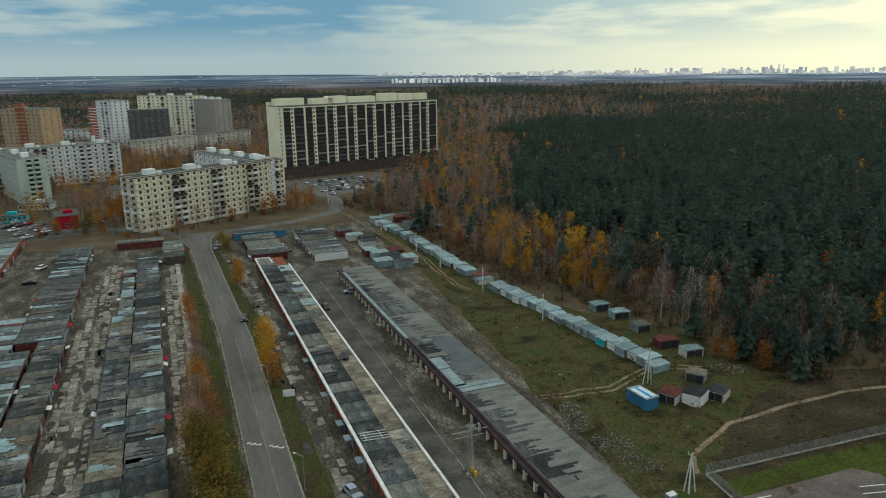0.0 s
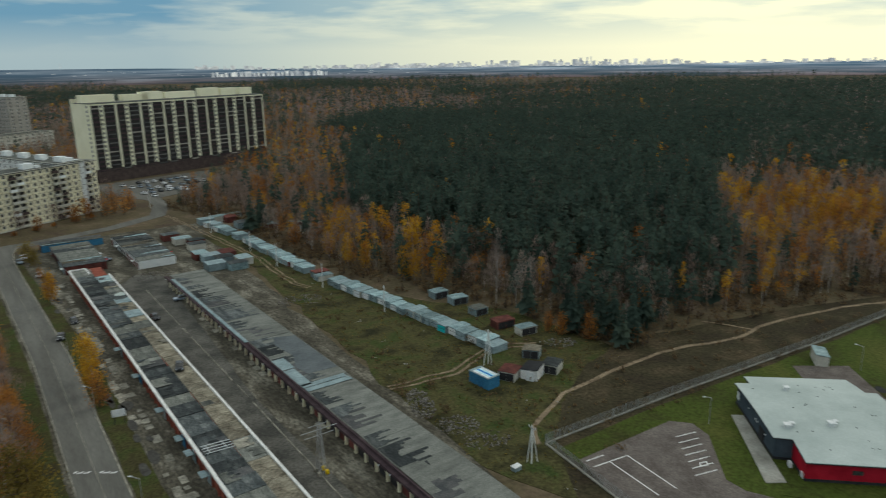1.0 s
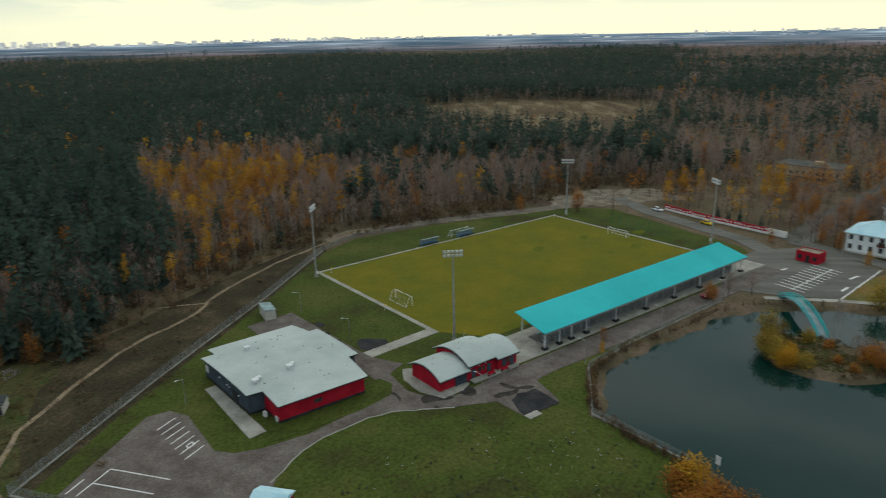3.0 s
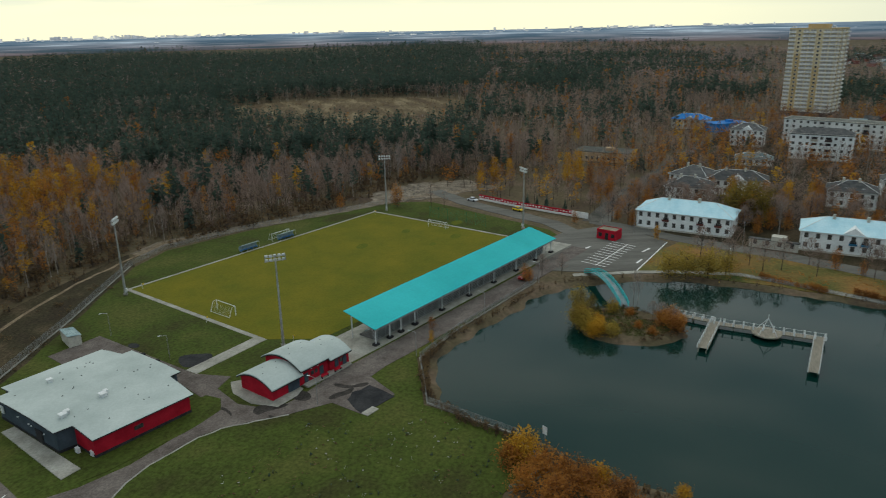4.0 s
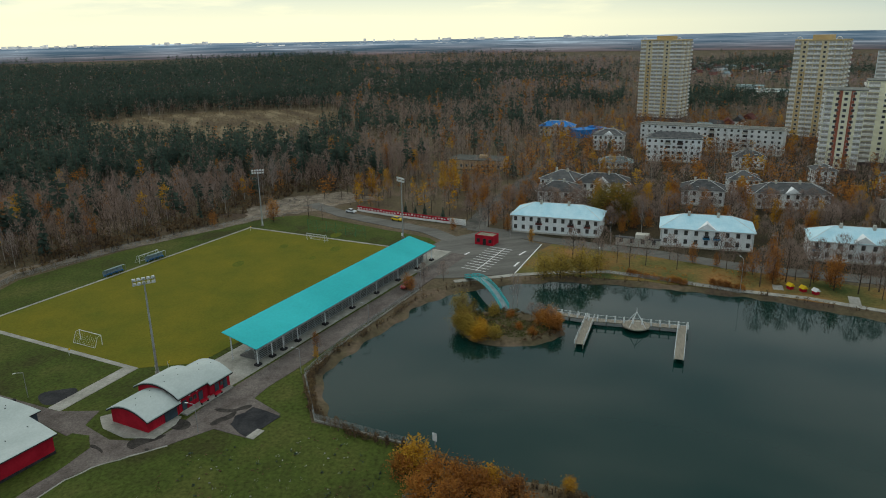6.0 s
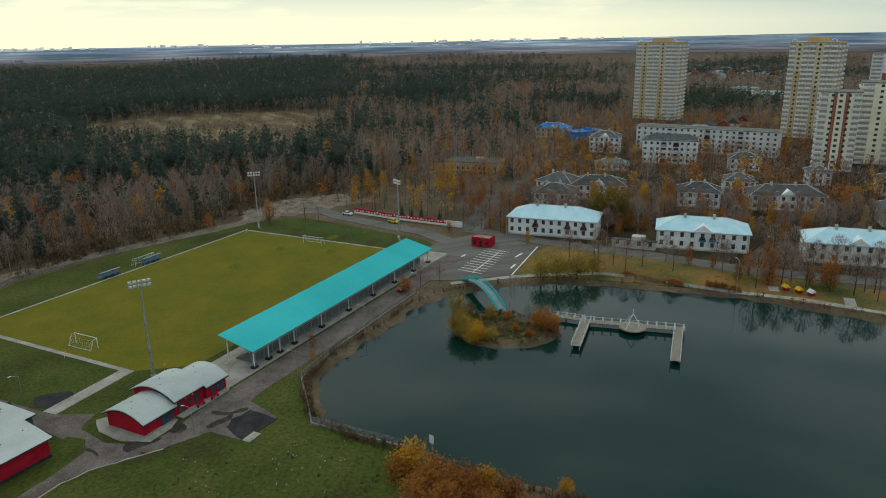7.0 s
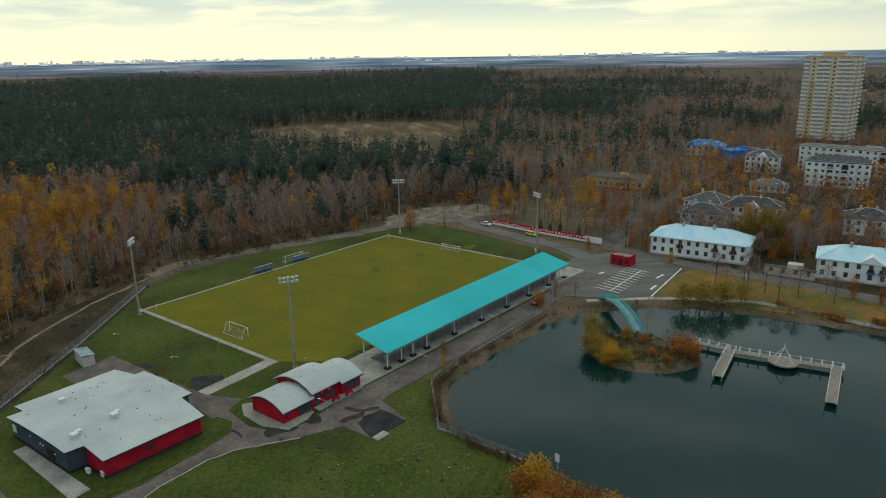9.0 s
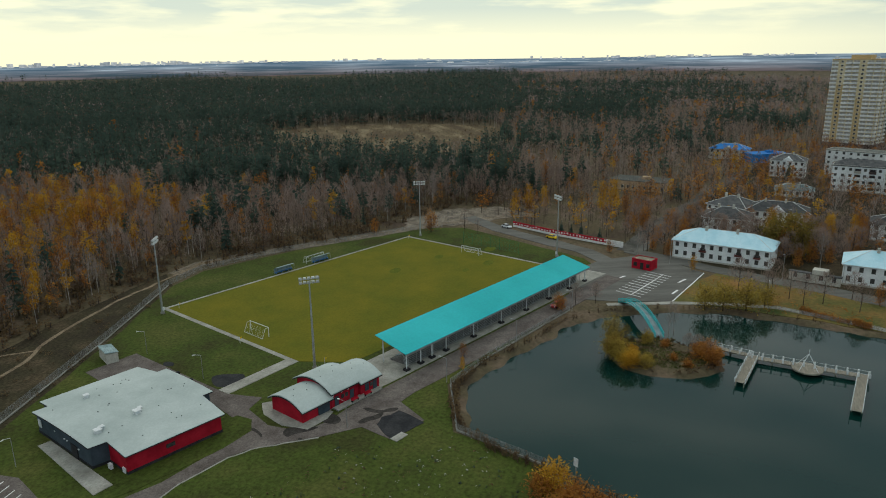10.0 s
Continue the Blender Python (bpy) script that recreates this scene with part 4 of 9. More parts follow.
def clubhouse():
    t = thing("clubhouse", S @ pose(0, 0, 0.1), "large clubhouse with a white roof, slate and crimson walls", "clubhouse")
    base = 3.4

    def height(x, y):
        return base + 1.0 * (1 - ((y + 54.0) / 16.5) ** 2) * 0.9

    outline = [(-49.3, -42.5), (-46.5, -42.5), (-46.5, -38.6), (-27.2, -38.3), (-26.4, -45), (-24.4, -45), (-24.2, -61.6), (-26.4, -61.6), (-27.2, -70.0), (-45.6, -69.8), (-45.6, -63.6), (-48.6, -63.3)]
    cx, cy = -37, -54
    inner = [(cx + (x - cx) * 0.955, cy + (y - cy) * 0.955) for x, y in outline]
    bm_red, bm_grey = B(), B()
    k = len(inner)
    for i in range(k):
        a, b = inner[i], inner[(i + 1) % k]
        seg = 8
        target = bm_red if i in (7, 8, 9) else bm_grey
        for j in range(seg):
            p = [a[q] + (b[q] - a[q]) * j / seg for q in (0, 1)]
            r = [a[q] + (b[q] - a[q]) * (j + 1) / seg for q in (0, 1)]
            v = [target.verts.new(w) for w in ((*p, 0), (*r, 0), (*r, height(*r)), (*p, height(*p)))]
            target.faces.new(v)
    for target, name, mat, lab in ((bm_red, "wall", M["red"], "crimson panel wall"), (bm_grey, "wall", M["slate_wall"], "slate-blue panel wall")):
        bmesh.ops.remove_doubles(target, verts=target.verts, dist=0.01)
        bmesh.ops.recalc_face_normals(target, faces=target.faces)
        bmesh.ops.solidify(target, geom=target.faces[:], thickness=0.2)
        part(name, target, mat, t, lab)
    part("plinth", prism(B(), [(cx + (x - cx) * 0.962, cy + (y - cy) * 0.962) for x, y in outline], 0, 0.45), M["dark"], t)
    # roof, cut in strips so that it can curve
    bm = B()
    top = [bm.verts.new((x, y, 0)) for x, y in outline]
    bm.faces.new(top)
    for i in range(1, 14):
        y = -70 + i * 2.3
        bmesh.ops.bisect_plane(bm, geom=bm.verts[:] + bm.edges[:] + bm.faces[:], plane_co=(0, y, 0), plane_no=(0, 1, 0))
    for v in bm.verts:
        v.co.z = height(v.co.x, v.co.y)
    if bm.faces[:][0].normal.z < 0:
        bmesh.ops.reverse_faces(bm, faces=bm.faces)
    ret = bmesh.ops.extrude_face_region(bm, geom=bm.faces[:])
    for v in ret["geom"]:
        if isinstance(v, bmesh.types.BMVert):
            v.co.z += 0.24
    bmesh.ops.recalc_face_normals(bm, faces=bm.faces)
    part("roof", bm, M["roof_white"], t, "white membrane roof with dark edge")
    rim = B()
    for i in range(k):
        a, b = Vector(outline[i]), Vector(outline[(i + 1) % k])
        seg = max(1, int((b - a).length / 2))
        for j in range(seg):
            p, r = a.lerp(b, j / seg), a.lerp(b, (j + 1) / seg)
            beam(rim, (p.x, p.y, height(*p) + 0.06), (r.x, r.y, height(*r) + 0.06), 0.1, sides=4)
    part("roof_edge", rim, M["dark"], t)
    rnd = random.Random(3)
    for i in range(26):
        x, y = rnd.uniform(-47, -26), rnd.uniform(-67, -41)
        if (x < -45 and y < -62) or (y > -44 and x < -46):
            continue
        bm = B()
        box(bm, x, y, height(x, y) + 0.22, 0.14, 0.14, 0.14)
        part("roof_vent", bm, M["dark"], t)
    for x, y, s in ((-40.6, -45, 1.0), (-37.7, -58.7, 1.3), (-36.9, -58.1, 0.8), (-45.3, -59.9, 1.2), (-44.4, -59.4, 0.9)):
        bm = B()
        box(bm, x, y, height(x, y) + 0.2, s * 0.8, s * 0.8, 0.6)
        box(bm, x, y, height(x, y) + 0.8, s, s, 0.12)
        part("air_unit", bm, M["white_metal"], t, "white rooftop ventilation unit")
    for y in (-48.5, -53.5):
        bm = B()
        box(bm, -23.9, y, 2.9, 0.6, 0.6, 1.5)
        part("flue", bm, M["dark"], t)
    part("window", box(B(), -37.5, -69.2, 1.6, 1.6, 0.2, 0.7), M["glass"], t)
    part("door", box(B(), -48.2, -52, 0, 0.2, 1.4, 2.2), M["dark"], t)
    part("door", box(B(), -48.35, -57, 0, 0.2, 2.4, 2.4), M["dark"], t)
    part("wall_sign", box(B(), -48.9, -44.4, 1.6, 0.15, 1.2, 1.4), M["white_metal"], t, "white panel on the wall")
    for y in (-50, -54, -55, -59.5):
        part("wall_lamp", box(B(), -48.6, y, 2.5, 0.2, 0.25, 0.2), M["white_metal"], t)
    for x in (-46.2, -45.2):
        part("outdoor_unit", box(B(), x, -65.2 - (x + 46.2) * 3, 0.1, 0.5, 0.9, 0.9), M["white_metal"], t, "white outdoor air unit")


clubhouse()


def shed(m, sx, sy, high, wall, roof, label, group="", slope=0.35, door=None):
    t = thing("shed", m, label, "shed", group)
    part("wall", box(B(), 0, 0, 0, sx, sy, high), wall, t)
    bm = B()
    v = [bm.verts.new((x * (sx / 2 + 0.15), y * (sy / 2 + 0.15), high + (slope if y > 0 else 0) + z)) for z in (0.0, 0.08) for x, y in ((-1, -1), (1, -1), (1, 1), (-1, 1))]
    for f in ((0, 3, 2, 1), (4, 5, 6, 7), (0, 1, 5, 4), (1, 2, 6, 5), (2, 3, 7, 6), (3, 0, 4, 7)):
        bm.faces.new([v[i] for i in f])
    bmesh.ops.recalc_face_normals(bm, faces=bm.faces)
    part("roof", bm, roof, t)
    part("door", box(B(), 0, -sy / 2 - 0.03, 0, min(2.2, sx * 0.6), 0.06, high * 0.85), door or M["dark"], t)
    return t


shed(S @ pose(-25.4, -21.2, 0.16, 0, 0, 80), 5.6, 2.6, 2.3, M["stucco_grey"], M["tin_roof"], "small pale shed with a tin roof beside the yard")


def gatehouse():
    t = thing("gatehouse", S @ pose(-56.6, -90.6, 0.1, 0, 0, -52), "red gatehouse with a pale blue tin roof", "gatehouse")
    part("wall", box(B(), 0, 0, 0, 5.0, 3.6, 2.5), M["red"], t)
    bm = B()
    pts = [(-2.8, -2.1, 2.45), (2.8, -2.1, 2.45), (2.8, 2.1, 2.45), (-2.8, 2.1, 2.45), (-2.8, 0, 3.2), (2.8, 0, 3.2)]
    v = [bm.verts.new(p) for p in pts]
    for f in ((0, 1, 5, 4), (2, 3, 4, 5), (1, 2, 5), (3, 0, 4), (3, 2, 1, 0)):
        bm.faces.new([v[i] for i in f])
    part("roof", bm, M["roof_snow"], t, "pale blue gabled tin roof")
    part("window", box(B(), 1.2, -1.84, 1.0, 1.2, 0.1, 1.0), M["glass"], t)
    part("door", box(B(), -1.2, -1.84, 0, 0.9, 0.1, 2.0), M["white_metal"], t)


gatehouse()


# fences of welded mesh on steel posts
def mesh_span(length, high):
    bm = B()
    for i in range(9):
        box(bm, length / 2, 0, 0.12 + i * (high - 0.15) / 8, length, 0.025, 0.025)
    k = int(length / 0.22)
    for i in range(k):
        box(bm, (i + 0.5) * length / k, 0, 0.1, 0.02, 0.02, high - 0.12)
    return mesh_of(bm, "mesh_panel", M["fence_grey"])


def fence(line, high, label, span=2.6, kerb=True):
    t = thing("fence", pose(0, 0, 0), label, "fence", "wire fences")
    post = mesh_of(box(B(), 0, 0, -0.3, 0.08, 0.08, high + 0.35), "post", M["fence_grey"])
    panel = mesh_span(span, high)
    kerb_me = mesh_of(box(B(), span / 2, 0, -0.1, span, 0.28, 0.30), "kerb", M["paving"])
    for a, b in zip(line, line[1:]):
        m, length = along(a, b)
        k = max(1, round(length / span))
        for i in range(k):
            mm = m @ pose(i * length / k, 0, 0.1) @ Matrix.Diagonal((length / k / span, 1, 1, 1))
            place(part("post", post, None, t), m @ pose(i * length / k, 0, 0.1))
            place(part("mesh_panel", panel, None, t), mm)
            if kerb:
                place(part("kerb", kerb_me, None, t), mm)
    return t


fence(sps([(-71.4, -82.5), (-86.1, -61.8), (-57.9, -38.4), (-20.4, -9.0), (11.0, 17.7)]), 1.9, "grey welded wire fence on steel posts round the stadium", 3.4)
fence(sps([(11.0, 17.7), (26.2, 24.0), (60.0, 20.0), (114, 3.5)]), 1.7, "grey welded wire fence behind the pitch", 4.0, False)
fence([(86.9, 16), (93.1, 11.2), (102.3, 18.0), (108.6, 35.4), (125.7, 42.3), (141.8, 38.3), (176.8, 25.8)], 1.4, "pale wire fence on a concrete kerb beside the pond")
fence([(193.5, -24), (187, -42), (178.6, -58.5)], 1.1, "low grey metal railing along the pond shore", kerb=False)


# ---- east car park, pier, island bridge ----
sheet("park_lawn", [(193, 4), (222, -12), (210, -44), (196, -68), (186, -92), (178, -120), (160, -118), (168, -90), (180, -60), (187, -36), (191, -12), (190, 2)], 0.09, M["park"], "lawn strewn with orange fallen leaves", "lawn", 5, 0.8)
sheet("car_park_east", [(226, 24), (212, 30), (202, 34), (186, 26), (187, 16), (191.5, 0), (221, -8.5), (238, 9)], 0.13, M["asphalt"], "grey asphalt car park with white bays", "car park")
ribbon("stadium_street", [(275, 84), (258, 66), (246, 47), (236, 30), (224, 20)], 7, 0.14, M["asphalt"], "asphalt street past a striped wall", "road", size=0.3)
ribbon("east_street", [(300, 2), (240, 14), (234, 2), (226.5, -10), (213, -43), (200, -67), (191, -98), (184, -130)], 7, 0.12, M["asphalt"], "asphalt street lined with white houses", "road", size=0.3)
ribbon("town_street", [(240, 17), (292, 6), (374, -17), (490, -50)], 6, 0.125, M["dark_asphalt"], "dark wet street into the town", "road", size=0.3, wide_end=4)
ribbon("shore_path", [(184, 17), (190.5, 0), (193.5, -14), (194.5, -27), (188, -42), (181, -59), (176.5, -74), (169, -88), (160, -110)], 2.2, 0.12, M["paving"], "pale paved path along the pond shore", "path", size=0.2)
ribbon("shore_spur", [(182, -69), (186, -70)], 2.6, 0.13, M["paving"], "pale paved spur to the playground", "path", 0)
ribbon("shore_spur_far", [(172, -84), (178, -86)], 2.6, 0.13, M["paving"], "pale paved spur", "path", 0)
sheet("garden_ground", [(196, -66), (228, -8), (300, 0), (480, -46), (560, -160), (470, -330), (300, -330), (196, -180)], 0.045, M["heath"], "brown gardens between houses", "garden ground", 12, 2.5)
mid = pose(0, 0, 0)
for i in range(11):
    f = i / 10
    ax, ay = 195.0 + 21.5 * f, 13.6 - 7.5 * f
    road_mark("bay_line", (ax + 1.2, ay + 2.2), (ax - 2.4, ay - 5.0), 0.25, mid, 0.135, "white parking bay line")
road_mark("bay_line", (193.5, 11.5), (215.8, 3.5), 0.25, mid, 0.136, "white parking bay line")
for a, b in (((213, -3), (209, -1)), ((202, -1.0), (198, 0.4)), ((206, 17), (203, 18.5)), ((211, 14.5), (208.5, 16))):
    road_mark("arrow_mark", a, b, 0.6, mid, 0.136, "white painted arrow")
for a, b in (((191.6, 0.2), (221, -8.3)),):
    road_mark("edge_line", a, b, 0.35, mid, 0.137, "pale kerb line of the car park")


def kiosk():
    t = thing("kiosk", pose(221.5, 9.5, 0.13, 0, 0, -112), "red flat-roofed kiosk at the car park", "kiosk")
    part("wall", box(B(), 0, 0, 0, 6.4, 4.6, 2.9), M["red"], t)
    bm = B()
    for x, y, sx, sy in ((0, -2.2, 6.4, 0.2), (0, 2.2, 6.4, 0.2), (-3.1, 0, 0.2, 4.2), (3.1, 0, 0.2, 4.2)):
        box(bm, x, y, 2.9, sx, sy, 0.3)
    part("parapet", bm, M["red"], t)
    part("roof", box(B(), 0, 0, 2.9, 6.0, 4.2, 0.1), M["roof_concrete"], t, "pale flat roof")
    for i, x in enumerate((-2, 0.2, 2.2)):
        part("shop_window" if i != 1 else "door", box(B(), x, -2.33, 0.1 if i == 1 else 0.9, 1.1, 0.08, 2.1 if i == 1 else 1.2), M["dark_glazing"], t)


kiosk()


def striped_wall():
    line = [(264, 62), (255, 45), (246, 24), (243.5, 18)]
    t = thing("garden_wall", pose(0, 0, 0.1), "long low wall painted in red and white blocks", "wall")
    rnd = random.Random(8)
    for a, b in zip(line, line[1:]):
        m, length = along(a, b)
        k = max(1, round(length / 2.6))
        for i in range(k):
            bm = B()
            box(bm, 0, 0, 0, length / k - 0.03, 0.3, 2.1)
            red = (a, b) != (line[-2], line[-1])
            p = place(part("wall_panel", bm, M["red"] if (a, b) != (line[-2], line[-1]) else M["white_trim"], t), m @ pose((i + 0.5) * length / k, 0, 0))
            if red:
                part("painted_base", box(B(), 0, 0, 0, length / k - 0.03, 0.34, 0.8), M["white_trim"], p)
                for x, w in ((rnd.uniform(-0.8, -0.5), rnd.uniform(0.5, 0.9)), (rnd.uniform(0.5, 0.8), rnd.uniform(0.5, 0.9))):
                    hgt = rnd.uniform(0.45, 0.7)
                    for side in (-1, 1):
                        bm = B()
                        box(bm, x, side * 0.16, 1.1 + rnd.uniform(-0.2, 0.25), w, 0.03, hgt)
                        part("painted_block", bm, M["white_trim"], p)


striped_wall()


def pier():
    t = thing("pier", pose(0, 0, -0.75), "angular wooden pier with pale railings on the pond", "pier")
    deck = 0.95
    legs = [((162.0, -9.2), (159.4, -17.2), 1.6), ((159.6, -18.0), (144.2, -14.2), 2.2), ((158.6, -17.6), (154.9, -39.8), 1.9), ((155.6, -38.7), (137.9, -34.2), 2.1)]
    for a, b, w in legs:
        m, length = along(a, b)
        k = int(length / 0.55)
        joist = box(box(B(), length / 2, w / 2 - 0.2, 0.7, length, 0.15, 0.22), length / 2, 0.2 - w / 2, 0.7, length, 0.15, 0.22)
        place(part("joist", joist, M["wood"], t), m)
        plank = mesh_of(box(B(), 0, 0, 0, length / k - 0.04, w, 0.06), "plank", M["wood"])
        for i in range(k):
            place(part("plank", plank, None, t), m @ pose((i + 0.5) * length / k, 0, deck))
        pile = mesh_of(beam(B(), (0, 0, -1.4), (0, 0, 0.8), 0.12), "pile", M["wood"])
        baluster = mesh_of(box(B(), 0, 0, 0, 0.34, 0.16, 1.0), "baluster", M["white_metal"])
        k = max(2, int(length / 1.9))
        rails = B()
        for side in (-1, 1):
            for z in (0.85,):
                box(rails, length / 2, side * (w / 2 - 0.08), deck + z, length, 0.04, 0.04)
            for i in range(k + 1):
                place(part("baluster", baluster, None, t), m @ pose(i * length / k, side * (w / 2 - 0.08), deck))
                if i % 2 == 0:
                    place(part("pile", pile, None, t), m @ pose(i * length / k, side * (w / 2 - 0.3), 0))
        place(part("railing", rails, M["white_metal"], t), m)
    bm = B()
    bmesh.ops.create_cone(bm, cap_ends=True, segments=20, radius1=3.1, radius2=3.1, depth=0.3, matrix=Matrix.Translation((155.6, -28.2, deck)))
    part("round_deck", bm, M["wood"], t, "round deck")
    bm = B()
    for i in range(4):
        a = radians(45 + 90 * i)
        beam(bm, (155.6 + 2.7 * math.cos(a), -28.2 + 2.7 * math.sin(a), deck), (155.6, -28.2, deck + 3.4), 0.07)
    beam(bm, (155.6, -28.2, deck + 3.2), (155.6, -28.2, deck + 4.4), 0.06)
    part("spire_frame", bm, M["white_metal"], t, "white pointed frame")


pier()


def arch_bridge():
    a, b = (187, 13.2), (164.5, 2.4)
    m, length = along(a, b)
    t = thing("footbridge", m, "arched turquoise footbridge to the island", "footbridge")
    n = 26

    def arc(f):
        return 2.7 * (1 - (2 * f - 1) ** 2) + 0.1 * (1 - f)

    plank = B()
    for i in range(n):
        f0, f1 = i / n, (i + 1) / n
        v = [plank.verts.new(p) for p in ((f0 * length, -1, arc(f0)), (f1 * length, -1, arc(f1)), (f1 * length, 1, arc(f1)), (f0 * length, 1, arc(f0)))]
        plank.faces.new(v)
    bmesh.ops.remove_doubles(plank, verts=plank.verts, dist=0.01)
    bmesh.ops.solidify(plank, geom=plank.faces[:], thickness=0.15)
    part("deck", plank, M["roof_blue"], t, "pale blue-grey arched deck")
    for side in (-1.05, 1.05):
        bm = B()
        for i in range(n):
            f0, f1 = i / n, (i + 1) / n
            for dz in (1.05, 0.6, 0.05):
                beam(bm, (f0 * length, side, arc(f0) + dz), (f1 * length, side, arc(f1) + dz), 0.09, sides=5)
            beam(bm, (f0 * length, side, arc(f0)), (f0 * length, side, arc(f0) + 1.05), 0.04, sides=4)
        part("railing", bm, M["turquoise"], t, "turquoise railing")


arch_bridge()

t = thing("pond_sign", pose(101.8, 12.9, 0, 0, 0, 60), "leaning pale board on a post by the pond fence", "sign")
part("post", box(B(), 0, 0, 0, 0.12, 0.12, 2.4), M["steel"], t)
part("board", box(B(), 0, 0.08, 1.3, 0.9, 0.06, 1.5), M["white_metal"], t)

for i, (x, y) in enumerate(((181.7, -72.3), (179.8, -74.9), (177.9, -77.3))):
    t = thing("play_house", pose(x + 1.5, y, 0.1, 0, 0, 20), "small red playground hut with a yellow roof" if i < 2 else "small red playground hut with a pale roof", "play hut", "playground huts")
    part("wall", box(B(), 0, 0, 0, 1.3, 1.2, 0.9), M["red"], t)
    bm = B()
    v = [bm.verts.new(p) for p in ((-0.9, -0.8, 0.9), (0.9, -0.8, 0.9), (0.9, 0.8, 0.9), (-0.9, 0.8, 0.9), (-0.9, 0, 1.7), (0.9, 0, 1.7))]
    for f in ((0, 1, 5, 4), (2, 3, 4, 5), (1, 2, 5), (3, 0, 4), (3, 2, 1, 0)):
        bm.faces.new([v[k] for k in f])
    part("roof", bm, M["yellow"] if i < 2 else M["white_metal"], t)
for x, y, a, h in ((179.5, -58.5, 20, 9.2), (228, 2, -30, 8.5), (196, -24, 0, 6), (206, -76, 100, 8), (220, -30, 160, 8)):
    lamp_post(pose(x, y, 0.1, 0, 0, a), h, "tall grey street lamp with a bent arm", "street lamps in the town")


def car(m, paint, label, group="parked cars", van=False, far=False):
    t = thing("car", m, label, "car", group)
    bm = B()
    high = 1.9 if van else 0.85
    prof = [(-2.2, 0.3), (-2.25, 0.75), (-2.1, 0.9), (-1.0, 0.95), (1.3, 0.98), (2.1, 0.85), (2.2, 0.6), (2.15, 0.3)]
    if van:
        prof = [(-2.4, 0.3), (-2.4, 1.2), (-1.6, 1.4), (-1.1, 2.1), (2.4, 2.2), (2.4, 0.3)]
    sides = []
    for y in (-0.85, 0.85):
        sides.append([bm.verts.new((x, y, z)) for x, z in prof])
    bm.faces.new(sides[0])
    bm.faces.new(sides[1][::-1])
    k = len(prof)
    for i in range(k):
        bm.faces.new((sides[0][i], sides[0][(i + 1) % k], sides[1][(i + 1) % k], sides[1][i]))
    bmesh.ops.recalc_face_normals(bm, faces=bm.faces)
    bmesh.ops.bevel(bm, geom=bm.edges[:], offset=0.06, segments=1, affect="EDGES")
    part("body", bm, paint, t)
    if not van:
        bm = B()
        low = [bm.verts.new(p) for p in ((-1.25, -0.8, 0.92), (1.5, -0.8, 0.95), (1.5, 0.8, 0.95), (-1.25, 0.8, 0.92))]
        top = [bm.verts.new(p) for p in ((-0.55, -0.62, 1.42), (0.95, -0.62, 1.44), (0.95, 0.62, 1.44), (-0.55, 0.62, 1.42))]
        for i in range(4):
            bm.faces.new((low[i], low[(i + 1) % 4], top[(i + 1) % 4], top[i]))
        bmesh.ops.recalc_face_normals(bm, faces=bm.faces)
        part("cabin_glass", bm, M["glass"], t, "dark glass cabin")
        part("roof", box(B(), 0.2, 0, 1.42, 1.5, 1.26, 0.05), paint, t)
    else:
        part("windscreen", box(B(), -1.42, 0, 1.45, 0.25, 1.5, 0.55), M["glass"], t)
    if far:
        part("underside", box(B(), 0, 0, 0, 3.4, 1.5, 0.4), M["tyre"], t)
        return t
    for x in (-1.4, 1.4):
        for y in (-0.82, 0.82):
            part("wheel", beam(B(), (x, y - 0.1, 0.32), (x, y + 0.1, 0.32), 0.32, sides=12), M["tyre"], t)
    for y in (-0.6, 0.6):
        part("headlight", box(B(), -2.22, y, 0.62, 0.06, 0.35, 0.14), M["white_metal"], t)
    return t


CARS = {k: car(m, M[k], lab) for k, m, lab in (
    ("car_silver", pose(-15, 99.5, 0.05, 0, 0, 125), "silver-blue saloon parked on the garage yard"),
    ("car_white", pose(-11.0, 93.0, 0.05, 0, 0, 125), "white saloon parked on the garage yard"),
    ("car_black", pose(-54.5, 182, 0.05, 0, 0, 100), "dark saloon parked beside the brick garages"),
    ("car_red", pose(178, 29.5, 0.2, 0, 0, -20), "dark red saloon parked behind the grandstand"),
    ("yellow", pose(249.5, 44, 0.15, 0, 0, 60), "yellow taxi saloon parked at the striped wall"))}


def more_car(kind, x, y, a, label, z=0.05, group=""):
    far = math.hypot(x, y) > 280
    if far and kind not in FAR_CARS:
        FAR_CARS[kind] = car(pose(x, y, z, 0, 0, a), M[kind], label, group or "parked cars", far=True)
        return FAR_CARS[kind]
    c = copy_thing((FAR_CARS if far else CARS)[kind], pose(x, y, z, 0, 0, a))
    return tagged(c, label, group=group)


FAR_CARS = {}


